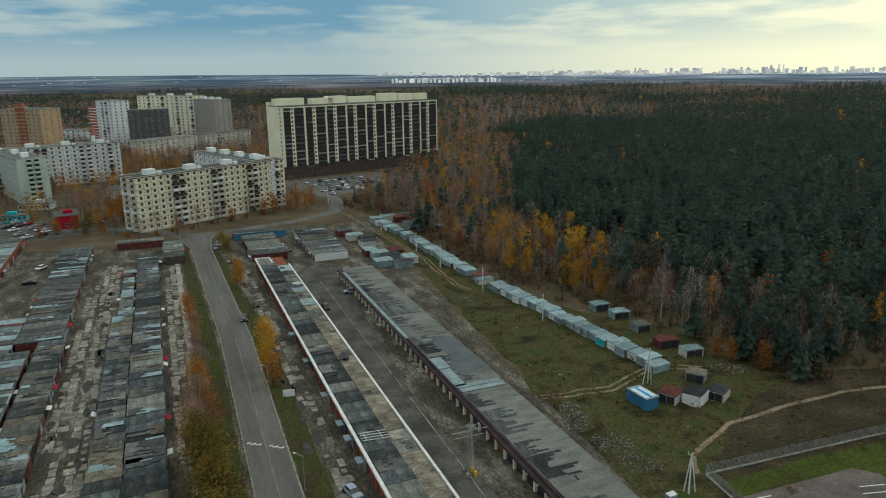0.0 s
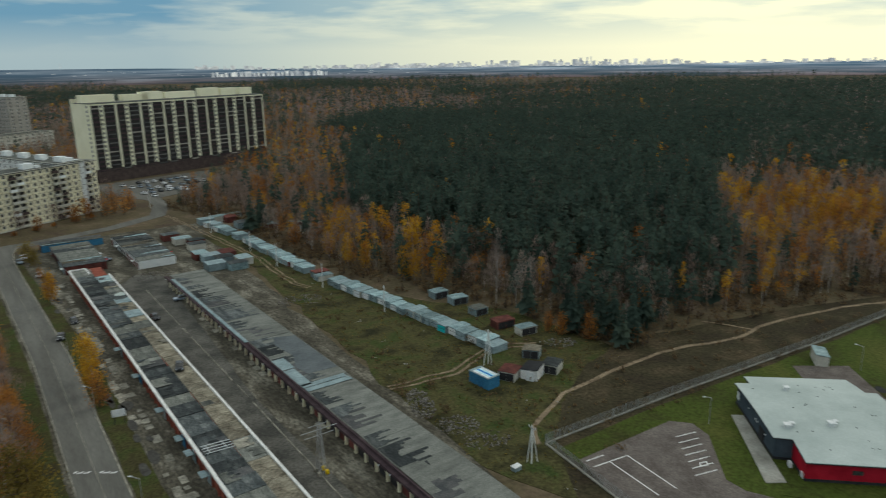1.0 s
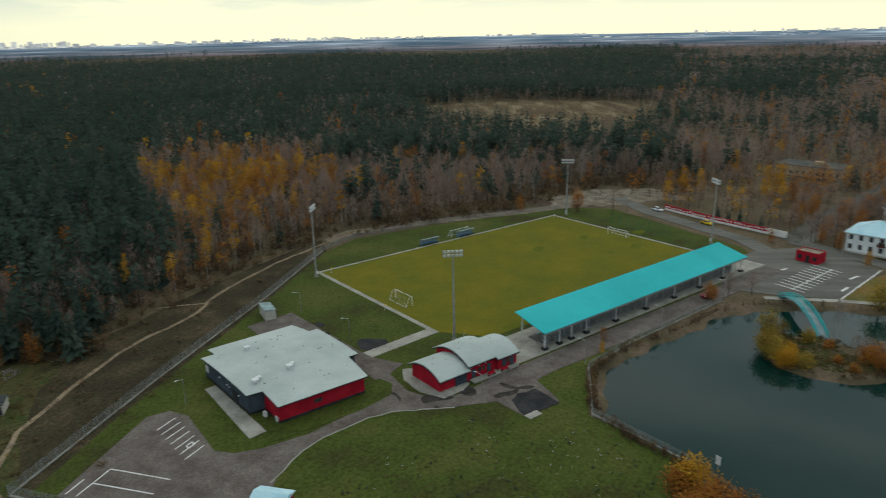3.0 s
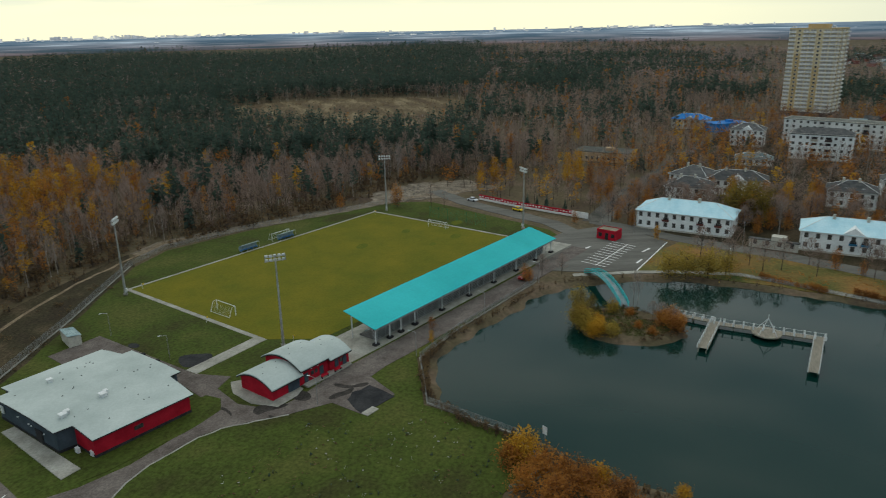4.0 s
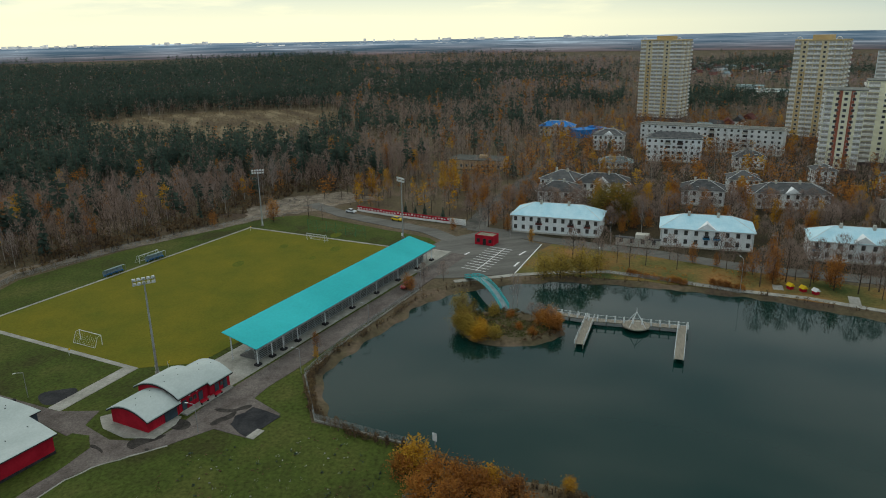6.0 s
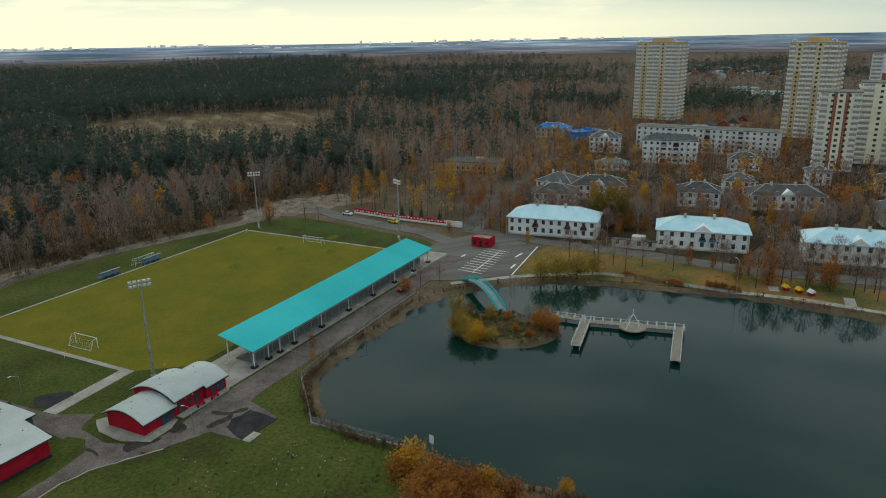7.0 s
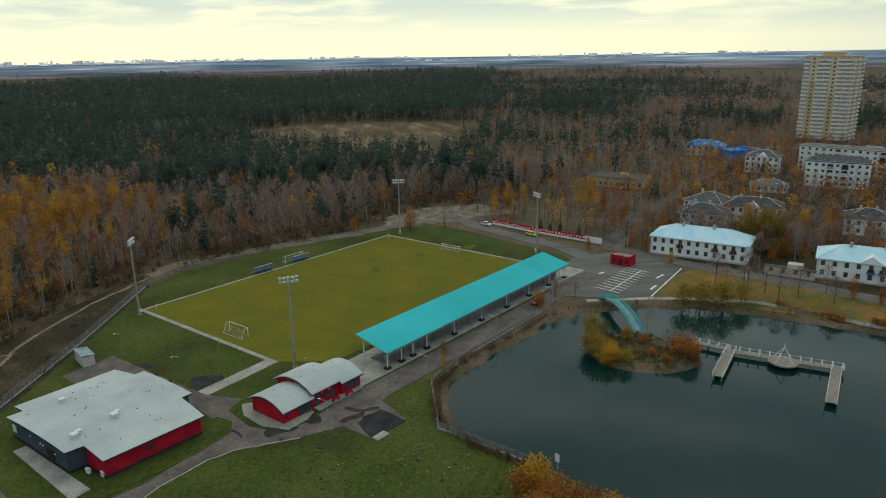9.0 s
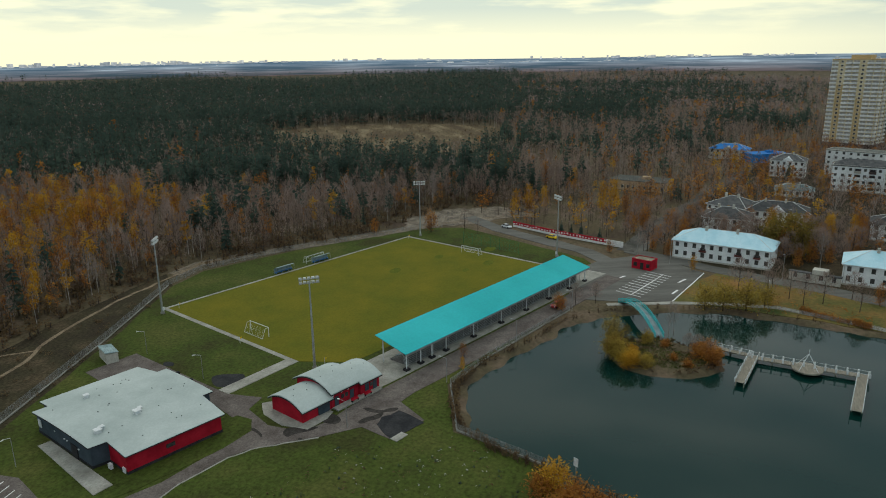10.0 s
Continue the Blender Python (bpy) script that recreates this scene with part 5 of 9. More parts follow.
more_car("car_white", 261, 64, 60, "white saloon parked at the end of the striped wall", 0.15)
more_car("car_black", -33.6, 190.5, 112, "dark saloon on the garage lane")
more_car("car_black", -54.2, 193.5, 112, "dark saloon beside the brick garages")
for x, y, k in ((-186.1, 297.9, "car_white"), (-178.6, 289.4, "car_silver"), (-172.1, 283.7, "car_white"), (-179.9, 302.6, "car_silver"), (-175, 298.4, "car_white"), (-170.3, 294.4, "car_white"), (-180.2, 308.6, "car_silver"), (-187.2, 311, "car_red"), (-192.1, 309.3, "car_black"), (-192.5, 303.2, "car_black"), (-160.3, 311.5, "car_silver"), (-156.2, 313.3, "car_white"), (-156.7, 319.8, "car_black"), (-198, 304, "car_silver"), (-168, 288, "car_black"), (-196, 296, "car_white")):
    more_car(k, x, y, 62, "saloon parked beside a red building", 0.12, "cars beside the red building")
sheet("market_car_park", [(-215, 318), (-196, 312), (-172, 308), (-150, 322), (-146, 306), (-160, 280), (-190, 276), (-215, 292)], 0.10, M["dark_asphalt"], "dark asphalt car park beside a red building", "car park", 6, 1)
more_car("car_black", -22.6, 148.6, 96, "dark saloon standing on a flat garage roof", 2.9)
for x, y, a, k in ((-88, 268, 115, "car_white"), (-87.5, 262, 115, "car_silver"), (-76, 243, 100, "car_white"), (-68, 262, 30, "car_red"), (-59, 256, 40, "car_silver"), (-129, 226, 100, "car_white"),
                   (-134, 218, 20, "car_black"), (-117, 196, 110, "car_white"), (-113, 180, 20, "car_white"), (-95, 222, 10, "car_black"), (-140, 236, 80, "car_white"), (-28.4, 205, 20, "car_silver")):
    more_car(k, x, y, a, "saloon parked among the garages", group="cars among garages")
rnd = random.Random(21)
sheet("tower_car_park", [(-100, 428), (-40, 470), (-32, 440), (-40, 396), (-62, 372), (-84, 395)], 0.12, M["asphalt"], "asphalt car park before a tall block", "car park", 6, 1)
for row in range(5):
    for i in range(10):
        if rnd.random() < 0.22:
            continue
        f = i / 9
        x, y = -86 + row * 6.5 + 34 * f, 418 - row * 9 + 24 * f
        if not inside((x, y), [(-98, 426), (-42, 466), (-35, 440), (-43, 400), (-62, 377), (-82, 396)]):
            continue
        more_car(rnd.choice(["car_white", "car_black", "car_silver", "car_silver", "car_black", "car_white"]), x, y, rnd.choice([125, 305]) + rnd.uniform(-4, 4), "saloon parked before the tall block", 0.13, "cars before the tall block")
van = car(pose(-55, 402, 0.13, 0, 0, 120), M["car_white"], "white delivery van in the car park", van=True)
copy_thing(van, pose(-47, 396, 0.13, 0, 0, 150))
copy_thing(van, pose(-245, 300, 0.13, 0, 0, 10))
for i in range(16):
    x, y = -235 + (i % 8) * 6.5 + rnd.uniform(-1, 1), 306 + (i // 8) * 9 + rnd.uniform(-1, 1)
    more_car(rnd.choice(["car_white", "car_black", "car_silver", "car_white"]), x, y, rnd.uniform(60, 110), "saloon parked at the crossroads", 0.05, "cars at the crossroads")


# ---- garage rows ----
G = pose(-8.5, 94.0, 0.03, 0, 0, 111.79)
FOOT = []   # plan outlines that trees keep out of


def gp(x, y):
    v = G @ Vector((x, y, 0))
    return (v.x, v.y)


def keep_out(m, x0, y0, x1, y1):
    FOOT.append([tuple((m @ Vector((x, y, 0)))[:2]) for x, y in ((x0, y0), (x1, y0), (x1, y1), (x0, y1))])


def roof_run(parent, x0, x1, y0, y1, z, mats, rnd, lo=3.0, hi=6.5, tilt=0.0, skip=0.0):
    """Roof sections of single garages side by side, each with its own felt."""
    x = x0
    while x < x1 - 0.5:
        w = min(rnd.uniform(lo, hi), x1 - x)
        dz, mat = rnd.uniform(-0.06, 0.10), M[rnd.choice(mats)]
        if rnd.random() >= skip:
            bm = B()
            box(bm, 0, 0, 0, w - 0.05, y1 - y0 + rnd.uniform(-0.3, 0.3), 0.16)
            place(part("roof_section", bm, mat, parent), pose(x + w / 2, (y0 + y1) / 2, z + dz, tilt + rnd.uniform(-0.8, 0.8), rnd.uniform(-0.6, 0.6), 0))
        x += w


def felt_patch(parent, x, y0, y1, z, strips, mat, rnd, from_high=True, lo=0.35, name="felt_patch", label="ragged patch of roofing felt"):
    """A ragged patch of roofing felt, laid in strips from one eave."""
    bm = B()
    w = rnd.uniform(0.4, 0.75)
    reach = rnd.uniform(0.5, 1.0)
    pts_a, pts_b = [], []
    for i in range(strips):
        f = min(1.0, max(lo * 0.5, reach * rnd.uniform(lo, 1.0)))
        far = y1 - (y1 - y0) * f if from_high else y0 + (y1 - y0) * f
        pts_b += [(x + i * w, far), (x + (i + 1) * w, far + rnd.uniform(-0.2, 0.2))]
    edge = y1 if from_high else y0
    outline = [(x, edge)] + pts_b + [(x + strips * w, edge)]
    prism(bm, outline, z, z + 0.025)
    part(name, bm, M[mat], parent, label)


def brick_row():
    """The long double row with a red wall and white parapets."""
    t = thing("garage_row", G, "long double row of garages with red brick wall and white parapets", "garage row", "garage rows")
    keep_out(G, -40, -11, 154, 1.5)
    rnd = random.Random(11)
    x0, x1 = -40, 152.5
    part("wall", box(B(), (x0 + x1) / 2, -4.6, 0, x1 - x0, 9.0, 2.72), M["redbrick"], t, "red brick wall")
    pilaster = mesh_of(box(B(), 0, 0.02, 0, 0.35, 0.28, 2.6), "pilaster", M["redbrick"])
    for i in range(64):
        place(part("pilaster", pilaster, None, t), pose(x0 + 1.5 + i * 3.0, 0, 0))
    part("parapet", box(B(), (x0 + x1) / 2, 0.05, 2.72, x1 - x0, 0.55, 0.42), M["white_trim"], t, "white parapet")
    part("parapet", box(B(), (x0 + 141.5) / 2, -9.6, 2.6, 141.5 - x0, 0.45, 0.40), M["white_trim"], t, "white roof edge")
    part("parapet", box(B(), 152.4, -2.2, 2.72, 0.4, 4.6, 0.40), M["white_trim"], t)
    part("parapet", box(B(), 148.5, -4.6, 2.72, 8.0, 0.4, 0.40), M["white_trim"], t)
    roof_run(t, x0, 152, -5.6, -0.3, 2.72, ["roof_dark", "roof_dark", "roof_grey", "roof_dark", "roof_grey"], rnd, 3.2, 7.5)
    roof_run(t, 86, 141, -9.4, -5.6, 2.68, ["roof_dark", "roof_dark", "roof_grey", "roof_concrete", "roof_blue"], rnd, 3.5, 8)
    roof_run(t, x0, 86, -9.4, -5.6, 2.66, ["roof_concrete", "roof_concrete", "roof_concrete", "roof_grey"], rnd, 4, 9)
    for i in range(34):
        x = rnd.uniform(x0 + 2, 146)
        felt_patch(t, x, -5.4, -0.5, 2.92 + 0.004 * i, rnd.randint(2, 7), rnd.choice(["roof_dark", "roof_grey", "roof_dark", "roof_slate"]), rnd, rnd.random() < 0.6)
    for i in range(12):
        felt_patch(t, rnd.uniform(88, 138), -9.2, -5.8, 2.88 + 0.004 * i, rnd.randint(2, 6), rnd.choice(["roof_dark", "roof_concrete", "roof_white", "roof_slate"]), rnd, rnd.random() < 0.5)
    for i in range(12):
        felt_patch(t, rnd.uniform(x0, 84), -9.2, -5.8, 2.86 + 0.004 * i, rnd.randint(2, 5), rnd.choice(["roof_concrete", "slab", "roof_grey"]), rnd, rnd.random() < 0.5)
    frame_rack = B()
    for k in range(4):
        beam(frame_rack, (17.5 + k * 0.9, -0.6, 3.3 + 0.02 * k), (17.0 + k * 0.9, -5.4, 3.35), 0.07)
    for y in (-1.4, -4.2):
        beam(frame_rack, (17.4, y, 3.3), (20.2, y, 3.32), 0.06)
    for xx in (17.4, 20.2):
        for y in (-1, -5):
            beam(frame_rack, (xx, y, 2.8), (xx, y, 3.35), 0.05)
    part("pipe_rack", frame_rack, M["white_metal"], t, "white pipe rack on the roof")
    for x in (14, 22, 28, 41, 60, 78):
        part("awning", box(B(), x, 1.0, 1.9, 2.2, 1.2, 0.08), M["roof_blue"], t, "small sheet awning")
        part("door", box(B(), x, 0.14, 0, 2.0, 0.1, 1.95), M["blue"] if x in (28, 60) else M["grey_metal"], t)


brick_row()


def long_row():
    """The long row whose doors face the lane."""
    t = thing("garage_row", G, "long garage row with pale doors under a plum fascia", "garage row", "garage rows")
    keep_out(G, -45, -36, 131, -22)
    rnd = random.Random(12)
    x0, x1 = -42.0, 128.0
    part("wall", box(B(), (x0 + x1) / 2, -29.2, 0, x1 - x0, 11.0, 2.7), M["brown_brick"], t, "dark brick body")
    n = 48
    w = (x1 - x0) / n
    door = mesh_of(box(B(), 0, 0, 0, 1.0, 0.1, 2.0), "door", M["window_frame"])
    door_dark = mesh_of(box(B(), 0, 0, 0, 2.3, 0.08, 2.05), "garage_door", M["rust"])
    door_grey = mesh_of(box(B(), 0, 0, 0, 2.3, 0.08, 2.05), "garage_door", M["dark"])
    post = mesh_of(box(B(), 0, 0, 0, 0.42, 0.5, 2.1), "pier", M["panel_cream"])
    for i in range(n):
        x = x0 + (i + 0.5) * w
        place(part("garage_door", rnd.choice([door_dark, door_grey, door_grey]), None, t), pose(x, -23.62, 0))
        place(part("pier", post, None, t, "pale rendered pier"), pose(x - w / 2, -23.4, 0))
        if rnd.random() < 0.25:
            part("ramp", box(B(), x, -22.6, 0, 2.4, 1.4, 0.14), M["slab"], t, "pale concrete ramp")
        if rnd.random() < 0.3:
            part("wall_lamp", box(B(), x, -22.9, 2.2, 0.25, 0.6, 0.18), M["white_metal"], t)
    part("fascia", box(B(), (x0 + 60) / 2, -23.3, 2.25, 60 - x0, 0.9, 0.55), M["plum"], t, "plum sheet fascia")
    part("upper_band", box(B(), (x0 + 60) / 2, -23.75, 2.8, 60 - x0, 0.3, 0.55), M["plum"], t)
    part("fascia", box(B(), (60 + x1) / 2, -23.2, 2.35, x1 - 60, 0.7, 0.45), M["plum"], t)
    part("upper_band", box(B(), 92, -23.9, 2.9, 62, 0.9, 0.12), M["roof_blue"], t, "pale blue-grey eave strip")
    x = x0
    while x < x1:
        ww = min(rnd.uniform(6, 11), x1 - x)
        bm = B()
        box(bm, 0, 0, 0, ww - 0.04, 10.4, 0.14)
        place(part("roof_section", bm, M["roof_patch"], t), pose(x + ww / 2, -29.6, 2.76 + rnd.uniform(-0.05, 0.06), rnd.uniform(-0.3, 0.3), 0, 0))
        x += ww
    x = x0 + 1
    k = 0
    while x < x1 - 4:
        n = rnd.randint(6, 13)
        felt_patch(t, x, -33.0 if k % 3 else -34.4, -24.6, 2.93 + 0.003 * (k % 5), n, "roof_dark" if k % 4 else "roof_slate", rnd, True, 0.18)
        x += n * 0.57 + rnd.uniform(0.2, 2.2)
        k += 1
    part("felt_sheet", prism(B(), [(36, -34.6), (58, -34.6), (60, -30), (55, -28.4), (47, -29.4), (41, -27.2), (36.5, -28)], 2.95, 2.975), M["blue_felt"], t, "smooth blue-grey felt sheet")
    for x, w, y0, y1 in ((29.5, 1.7, -34.2, -24.4), (31.4, 1.6, -34.0, -24.3), (36, 9, -26.6, -24.2), (44, 6, -27.0, -24.2)):
        part("sheet_patch", box(B(), x, (y0 + y1) / 2, 2.98, w, y1 - y0, 0.05), M["roof_blue"], t, "pale blue metal sheet patch")


long_row()


def old_row(x0, x1, y0, y1, high, wall, mats, seed, label, lo=2.7, hi=5.0, sides=True, skip=0.0):
    t = thing("garage_row", G, label, "garage row", "garage rows")
    keep_out(G, x0, y0, x1, y1)
    rnd = random.Random(seed)
    part("wall", box(B(), (x0 + x1) / 2, (y0 + y1) / 2, 0, x1 - x0, y1 - y0 - 0.4, high), M[wall], t)
    roof_run(t, x0, x1, y0, y1, high, mats, rnd, lo, hi, 0, skip)
    for i in range(int((x1 - x0) / 3.2)):
        felt_patch(t, rnd.uniform(x0, x1 - 4), y0 + 0.3, y1 - 0.3, high + 0.24 + 0.004 * (i % 12), rnd.randint(2, 6), rnd.choice(["roof_dark", "roof_grey", "roof_slate", "roof_dark", "roof_mud", "roof_blue", "tin_roof"]), rnd, rnd.random() < 0.5)
    if sides:
        door = mesh_of(box(B(), 0, 0, 0, 2.3, 0.08, 2.0), "garage_door", M["rust"])
        door2 = mesh_of(box(B(), 0, 0, 0, 2.3, 0.08, 2.0), "garage_door", M["grey_metal"])
        door3 = mesh_of(box(B(), 0, 0, 0, 2.3, 0.08, 2.0), "garage_door", M["dark"])
        k = int((x1 - x0) / 3.4)
        for i in range(k):
            x = x0 + (i + 0.5) * (x1 - x0) / k
            for y in ((y0 + 0.16,) if (y0 + y1) / 2 > 27 else (y1 - 0.16,)):
                place(part("garage_door", rnd.choice([door, door2, door3]), None, t), pose(x, y, 0))
            if rnd.random() < 0.22:
                side = rnd.choice([(y0 - 0.5), (y1 + 0.5)])
                bm = B()
                box(bm, 0, 0, 0, 2.0, 0.95, 0.06)
                place(part("raised_door", bm, M["white_metal"] if rnd.random() < 0.7 else M["red"], t, "raised metal garage door"), pose(x, side, 1.95, rnd.uniform(-25, 25), 0, 0))
    return t


old_row(-20, 175, 31.2, 38.0, 2.45, "rust", ["roof_dark", "roof_dark", "roof_dark", "roof_grey"], 31, "old row of garages with dark felt roofs", 3, 9)
old_row(-20, 110, 38.2, 43.6, 2.3, "rust", ["roof_mud", "roof_dark", "roof_grey", "roof_mud", "roof_dark"], 32, "old row of garages with patched pale roofs")
old_row(96, 198, 54.0, 64.5, 2.5, "rust", ["roof_dark", "roof_dark", "roof_dark", "roof_grey", "roof_slate"], 33, "old block of garages with dark felt roofs", 2.8, 6)
old_row(-10, 96, 53.0, 59.3, 2.4, "rust", ["roof_dark", "roof_mud", "roof_grey", "roof_dark"], 34, "old row of garages with mixed felt roofs")
old_row(-10, 90, 60.2, 70, 2.5, "redbrick", ["roof_dark", "roof_grey", "roof_dark", "roof_slate", "roof_blue"], 35, "old brick row of garages with dark roofs")
old_row(84, 118, 64.8, 72, 2.2, "rust", ["tin_roof", "roof_grey", "roof_blue", "tin_roof"], 36, "tin-roofed lean-to garages beside the old block", 2.5, 4, True, 0.15)
old_row(110, 160, 38.4, 42, 2.0, "rust", ["roof_grey", "roof_mud", "roof_blue"], 37, "low lean-to sheds on the yard", 2.5, 5, True, 0.45)
old_row(198, 204, 29, 46, 2.5, "rust", ["roof_grey", "roof_dark"], 38, "short red garage row across the yard", 6, 7)
old_row(168, 194, 22.5, 29.5, 2.7, "brown_brick", ["roof_grey", "roof_dark"], 39, "dark flat-roofed garage block", 8, 13)
old_row(150, 222, 80, 90, 3.4, "redbrick", ["roof_blue", "roof_grey"], 40, "long shed with a grey-blue roof", 7, 11)
old_row(159, 193, -12.4, 0.6, 2.6, "rust", ["roof_dark", "roof_dark", "roof_grey"], 41, "block of garages with dark felt roofs", 5, 9)
old_row(151, 194, -32.6, -20.2, 2.7, "panel_grey", ["roof_dark", "roof_grey", "roof_dark"], 42, "block of garages with pale end wall", 4, 7)
old_row(196, 203, -18, 3, 2.4, "blue", ["roof_grey", "roof_dark", "roof_slate"], 43, "short row of blue garages", 3.5, 7)
old_row(-10, 190, 100, 110, 2.5, "rust", ["roof_dark", "roof_grey", "roof_dark"], 44, "old row of garages with dark felt roofs", 4, 9)

# ---- metal garages ----
def metal_garage(m, w, d, high, wall, roof, door, label, group="row of metal garages"):
    t = thing("metal_garage", m, label, "metal garage", group)
    keep_out(m, -w / 2 - 1, -d / 2 - 1, w / 2 + 1, d / 2 + 1)
    part("body", box(B(), 0, 0, 0, w, d, high), M[wall], t)
    bm = B()
    v = [bm.verts.new((x * (w / 2 + 0.12), y * (d / 2 + 0.15), high + (0.13 if x == 0 else 0.0) + z)) for z in (0.0, 0.07) for y in (-1, 1) for x in (-1, 0, 1)]
    for f in ((0, 1, 4, 3), (1, 2, 5, 4), (6, 7, 10, 9), (7, 8, 11, 10), (0, 3, 9, 6), (2, 5, 11, 8), (0, 1, 7, 6), (1, 2, 8, 7), (3, 4, 10, 9), (4, 5, 11, 10)):
        bm.faces.new([v[i] for i in f])
    bmesh.ops.recalc_face_normals(bm, faces=bm.faces)
    part("roof", bm, M[roof], t)
    for x in (-0.27, 0.27):
        part("door_leaf", box(B(), x * w * 0.82, -d / 2 - 0.03, 0.1, w * 0.42, 0.06, high - 0.3), M[door], t)
    part("crossbar", box(B(), 0, -d / 2 - 0.07, high * 0.52, w * 0.8, 0.03, 0.08), M["dark"], t)
    for x in (-w / 2 - 0.015, w / 2 + 0.015):
        part("side_panel", box(B(), x, 0, 0.12, 0.03, d * 0.9, high - 0.3), M[wall], t)
    return t


rnd = random.Random(77)
line = [(48.3, 144.4), (31.5, 178.5), (22.0, 196.0), (13.5, 211.8), (1.5, 238), (-6.5, 258.5), (-17.5, 283), (-28, 303)]
pos = 0
for seg, (a, b) in enumerate(zip(line, line[1:])):
    m, length = along(a, b)
    k = max(1, int(length / 3.3))
    for i in range(k):
        far = seg >= 2
        wall = rnd.choice(["grey_metal", "grey_metal", "grey_metal", "stucco_grey"] if not far else ["grey_metal", "grey_metal", "grey_metal", "stucco_grey"])
        roof = rnd.choice(["tin_roof", "tin_roof", "roof_blue", "tin_roof"] if not far else ["tin_roof", "roof_blue", "tin_roof", "tin_roof"])
        if seg == 3:
            wall, roof = rnd.choice([("rust", "rust"), ("grey_metal", "tin_roof"), ("stucco_grey", "tin_roof"), ("rust", "tin_roof")])
        if seg in (2, 5) and i == k - 1 or seg > 2 and rnd.random() < 0.10:
            continue
        door = rnd.choice(["grey_metal", "grey_metal", "white_metal", "turquoise" if i == 5 and seg == 0 else "grey_metal"])
        dz = rnd.uniform(-0.18, 0.2)
        metal_garage(m @ pose((i + 0.5) * length / k, -0.4 + rnd.uniform(-0.5, 0.45), 0.06, 0, 0, 180 + rnd.uniform(-3, 3)), (length / k - 0.1) * rnd.uniform(0.9, 1.0), 4.4 + rnd.uniform(-0.6, 0.6), 1.8 + dz, wall, roof, door,
                     {"rust": "rusty red sheet-metal garage in a long row", "grey_metal": "blue-grey sheet-metal garage in a long row", "stucco_grey": "pale weathered garage in a long row"}[wall])
for x, y, a, w, d, wall, roof, lab in ((43.6, 187, 20, 5.2, 4, "grey_metal", "tin_roof", "grey sheet-metal hut at the wood's edge"), (47.6, 180.5, 15, 5.4, 4, "grey_metal", "tin_roof", "blue-grey sheet-metal hut at the wood's edge"),
                                       (50.6, 170.5, 20, 4.6, 4, "grey_metal", "roof_grey", "dark tarred hut among bushes"), (54, 160, 15, 6, 4, "rust", "rust", "rusty red hut beside the wood"),
                                       (58.0, 154.0, 15, 5.4, 3.4, "stucco_grey", "tin_roof", "cream hut with a pale tin roof"), (54.5, 140.5, -30, 4.4, 4, "grey_metal", "roof_concrete", "small grey hut with a flat roof"),
                                       (46.0, 131.2, -40, 4.2, 5, "stucco_grey", "rust", "low hut with a rusty red roof"), (56.0, 132.0, -40, 4.0, 5, "stucco_grey", "roof_dark", "grey hut with a dark felt roof")):
    metal_garage(pose(x, y, 0.07, 0, 0, a), w * 0.88, d * 0.85, 1.95, wall, roof, "dark", lab, "huts by the wood")


def white_hut():
    m = pose(50.9, 130.6, 0.07, 0, 0, -40)
    t = thing("hut", m, "whitewashed hut with a black felt roof", "hut", "huts by the wood")
    keep_out(m, -3, -3, 3, 3)
    part("wall", box(B(), 0, 0, 0, 3.8, 4.8, 2.1), M["white_trim"], t)
    bm = B()
    v = [bm.verts.new((x * 1.98, y * 2.5, (2.12 if x < 0 else 2.5) + z)) for z in (0, 0.1) for x, y in ((-1, -1), (1, -1), (1, 1), (-1, 1))]
    for f in ((0, 3, 2, 1), (4, 5, 6, 7), (0, 1, 5, 4), (1, 2, 6, 5), (2, 3, 7, 6), (3, 0, 4, 7)):
        bm.faces.new([v[i] for i in f])
    part("roof", bm, M["wet_asphalt"], t, "black felt lean-to roof")
    part("door", box(B(), 0.4, -2.74, 0, 1.8, 0.08, 1.9), M["white_metal"], t)


white_hut()


def blue_container():
    m = pose(39.8, 129.6, 0.07, 0, 0, -64)
    t = thing("container", m, "blue metal container with a white-streaked roof", "container")
    keep_out(m, -4, -3, 4, 3)
    part("body", box(B(), 0, 0, 0, 5.8, 3.2, 2.5), M["blue"], t)
    ribs = B()
    for i in range(16):
        for y in (-1.62, 1.62):
            box(ribs, -2.7 + i * 0.36, y, 0.15, 0.12, 0.06, 2.2)
    part("ribs", ribs, M["blue"], t)
    part("roof", box(B(), 0, 0, 2.5, 6.0, 3.4, 0.1), M["roof_blue"], t)
    for i, mt in enumerate(("white_metal", "roof_snow", "bright_blue", "roof_snow", "white_metal")):
        part("roof_sheet", box(B(), 0.2, -1.1 + i * 0.55, 2.6, 4.6, 0.5, 0.03), M[mt], t, "bright sheet on the roof")


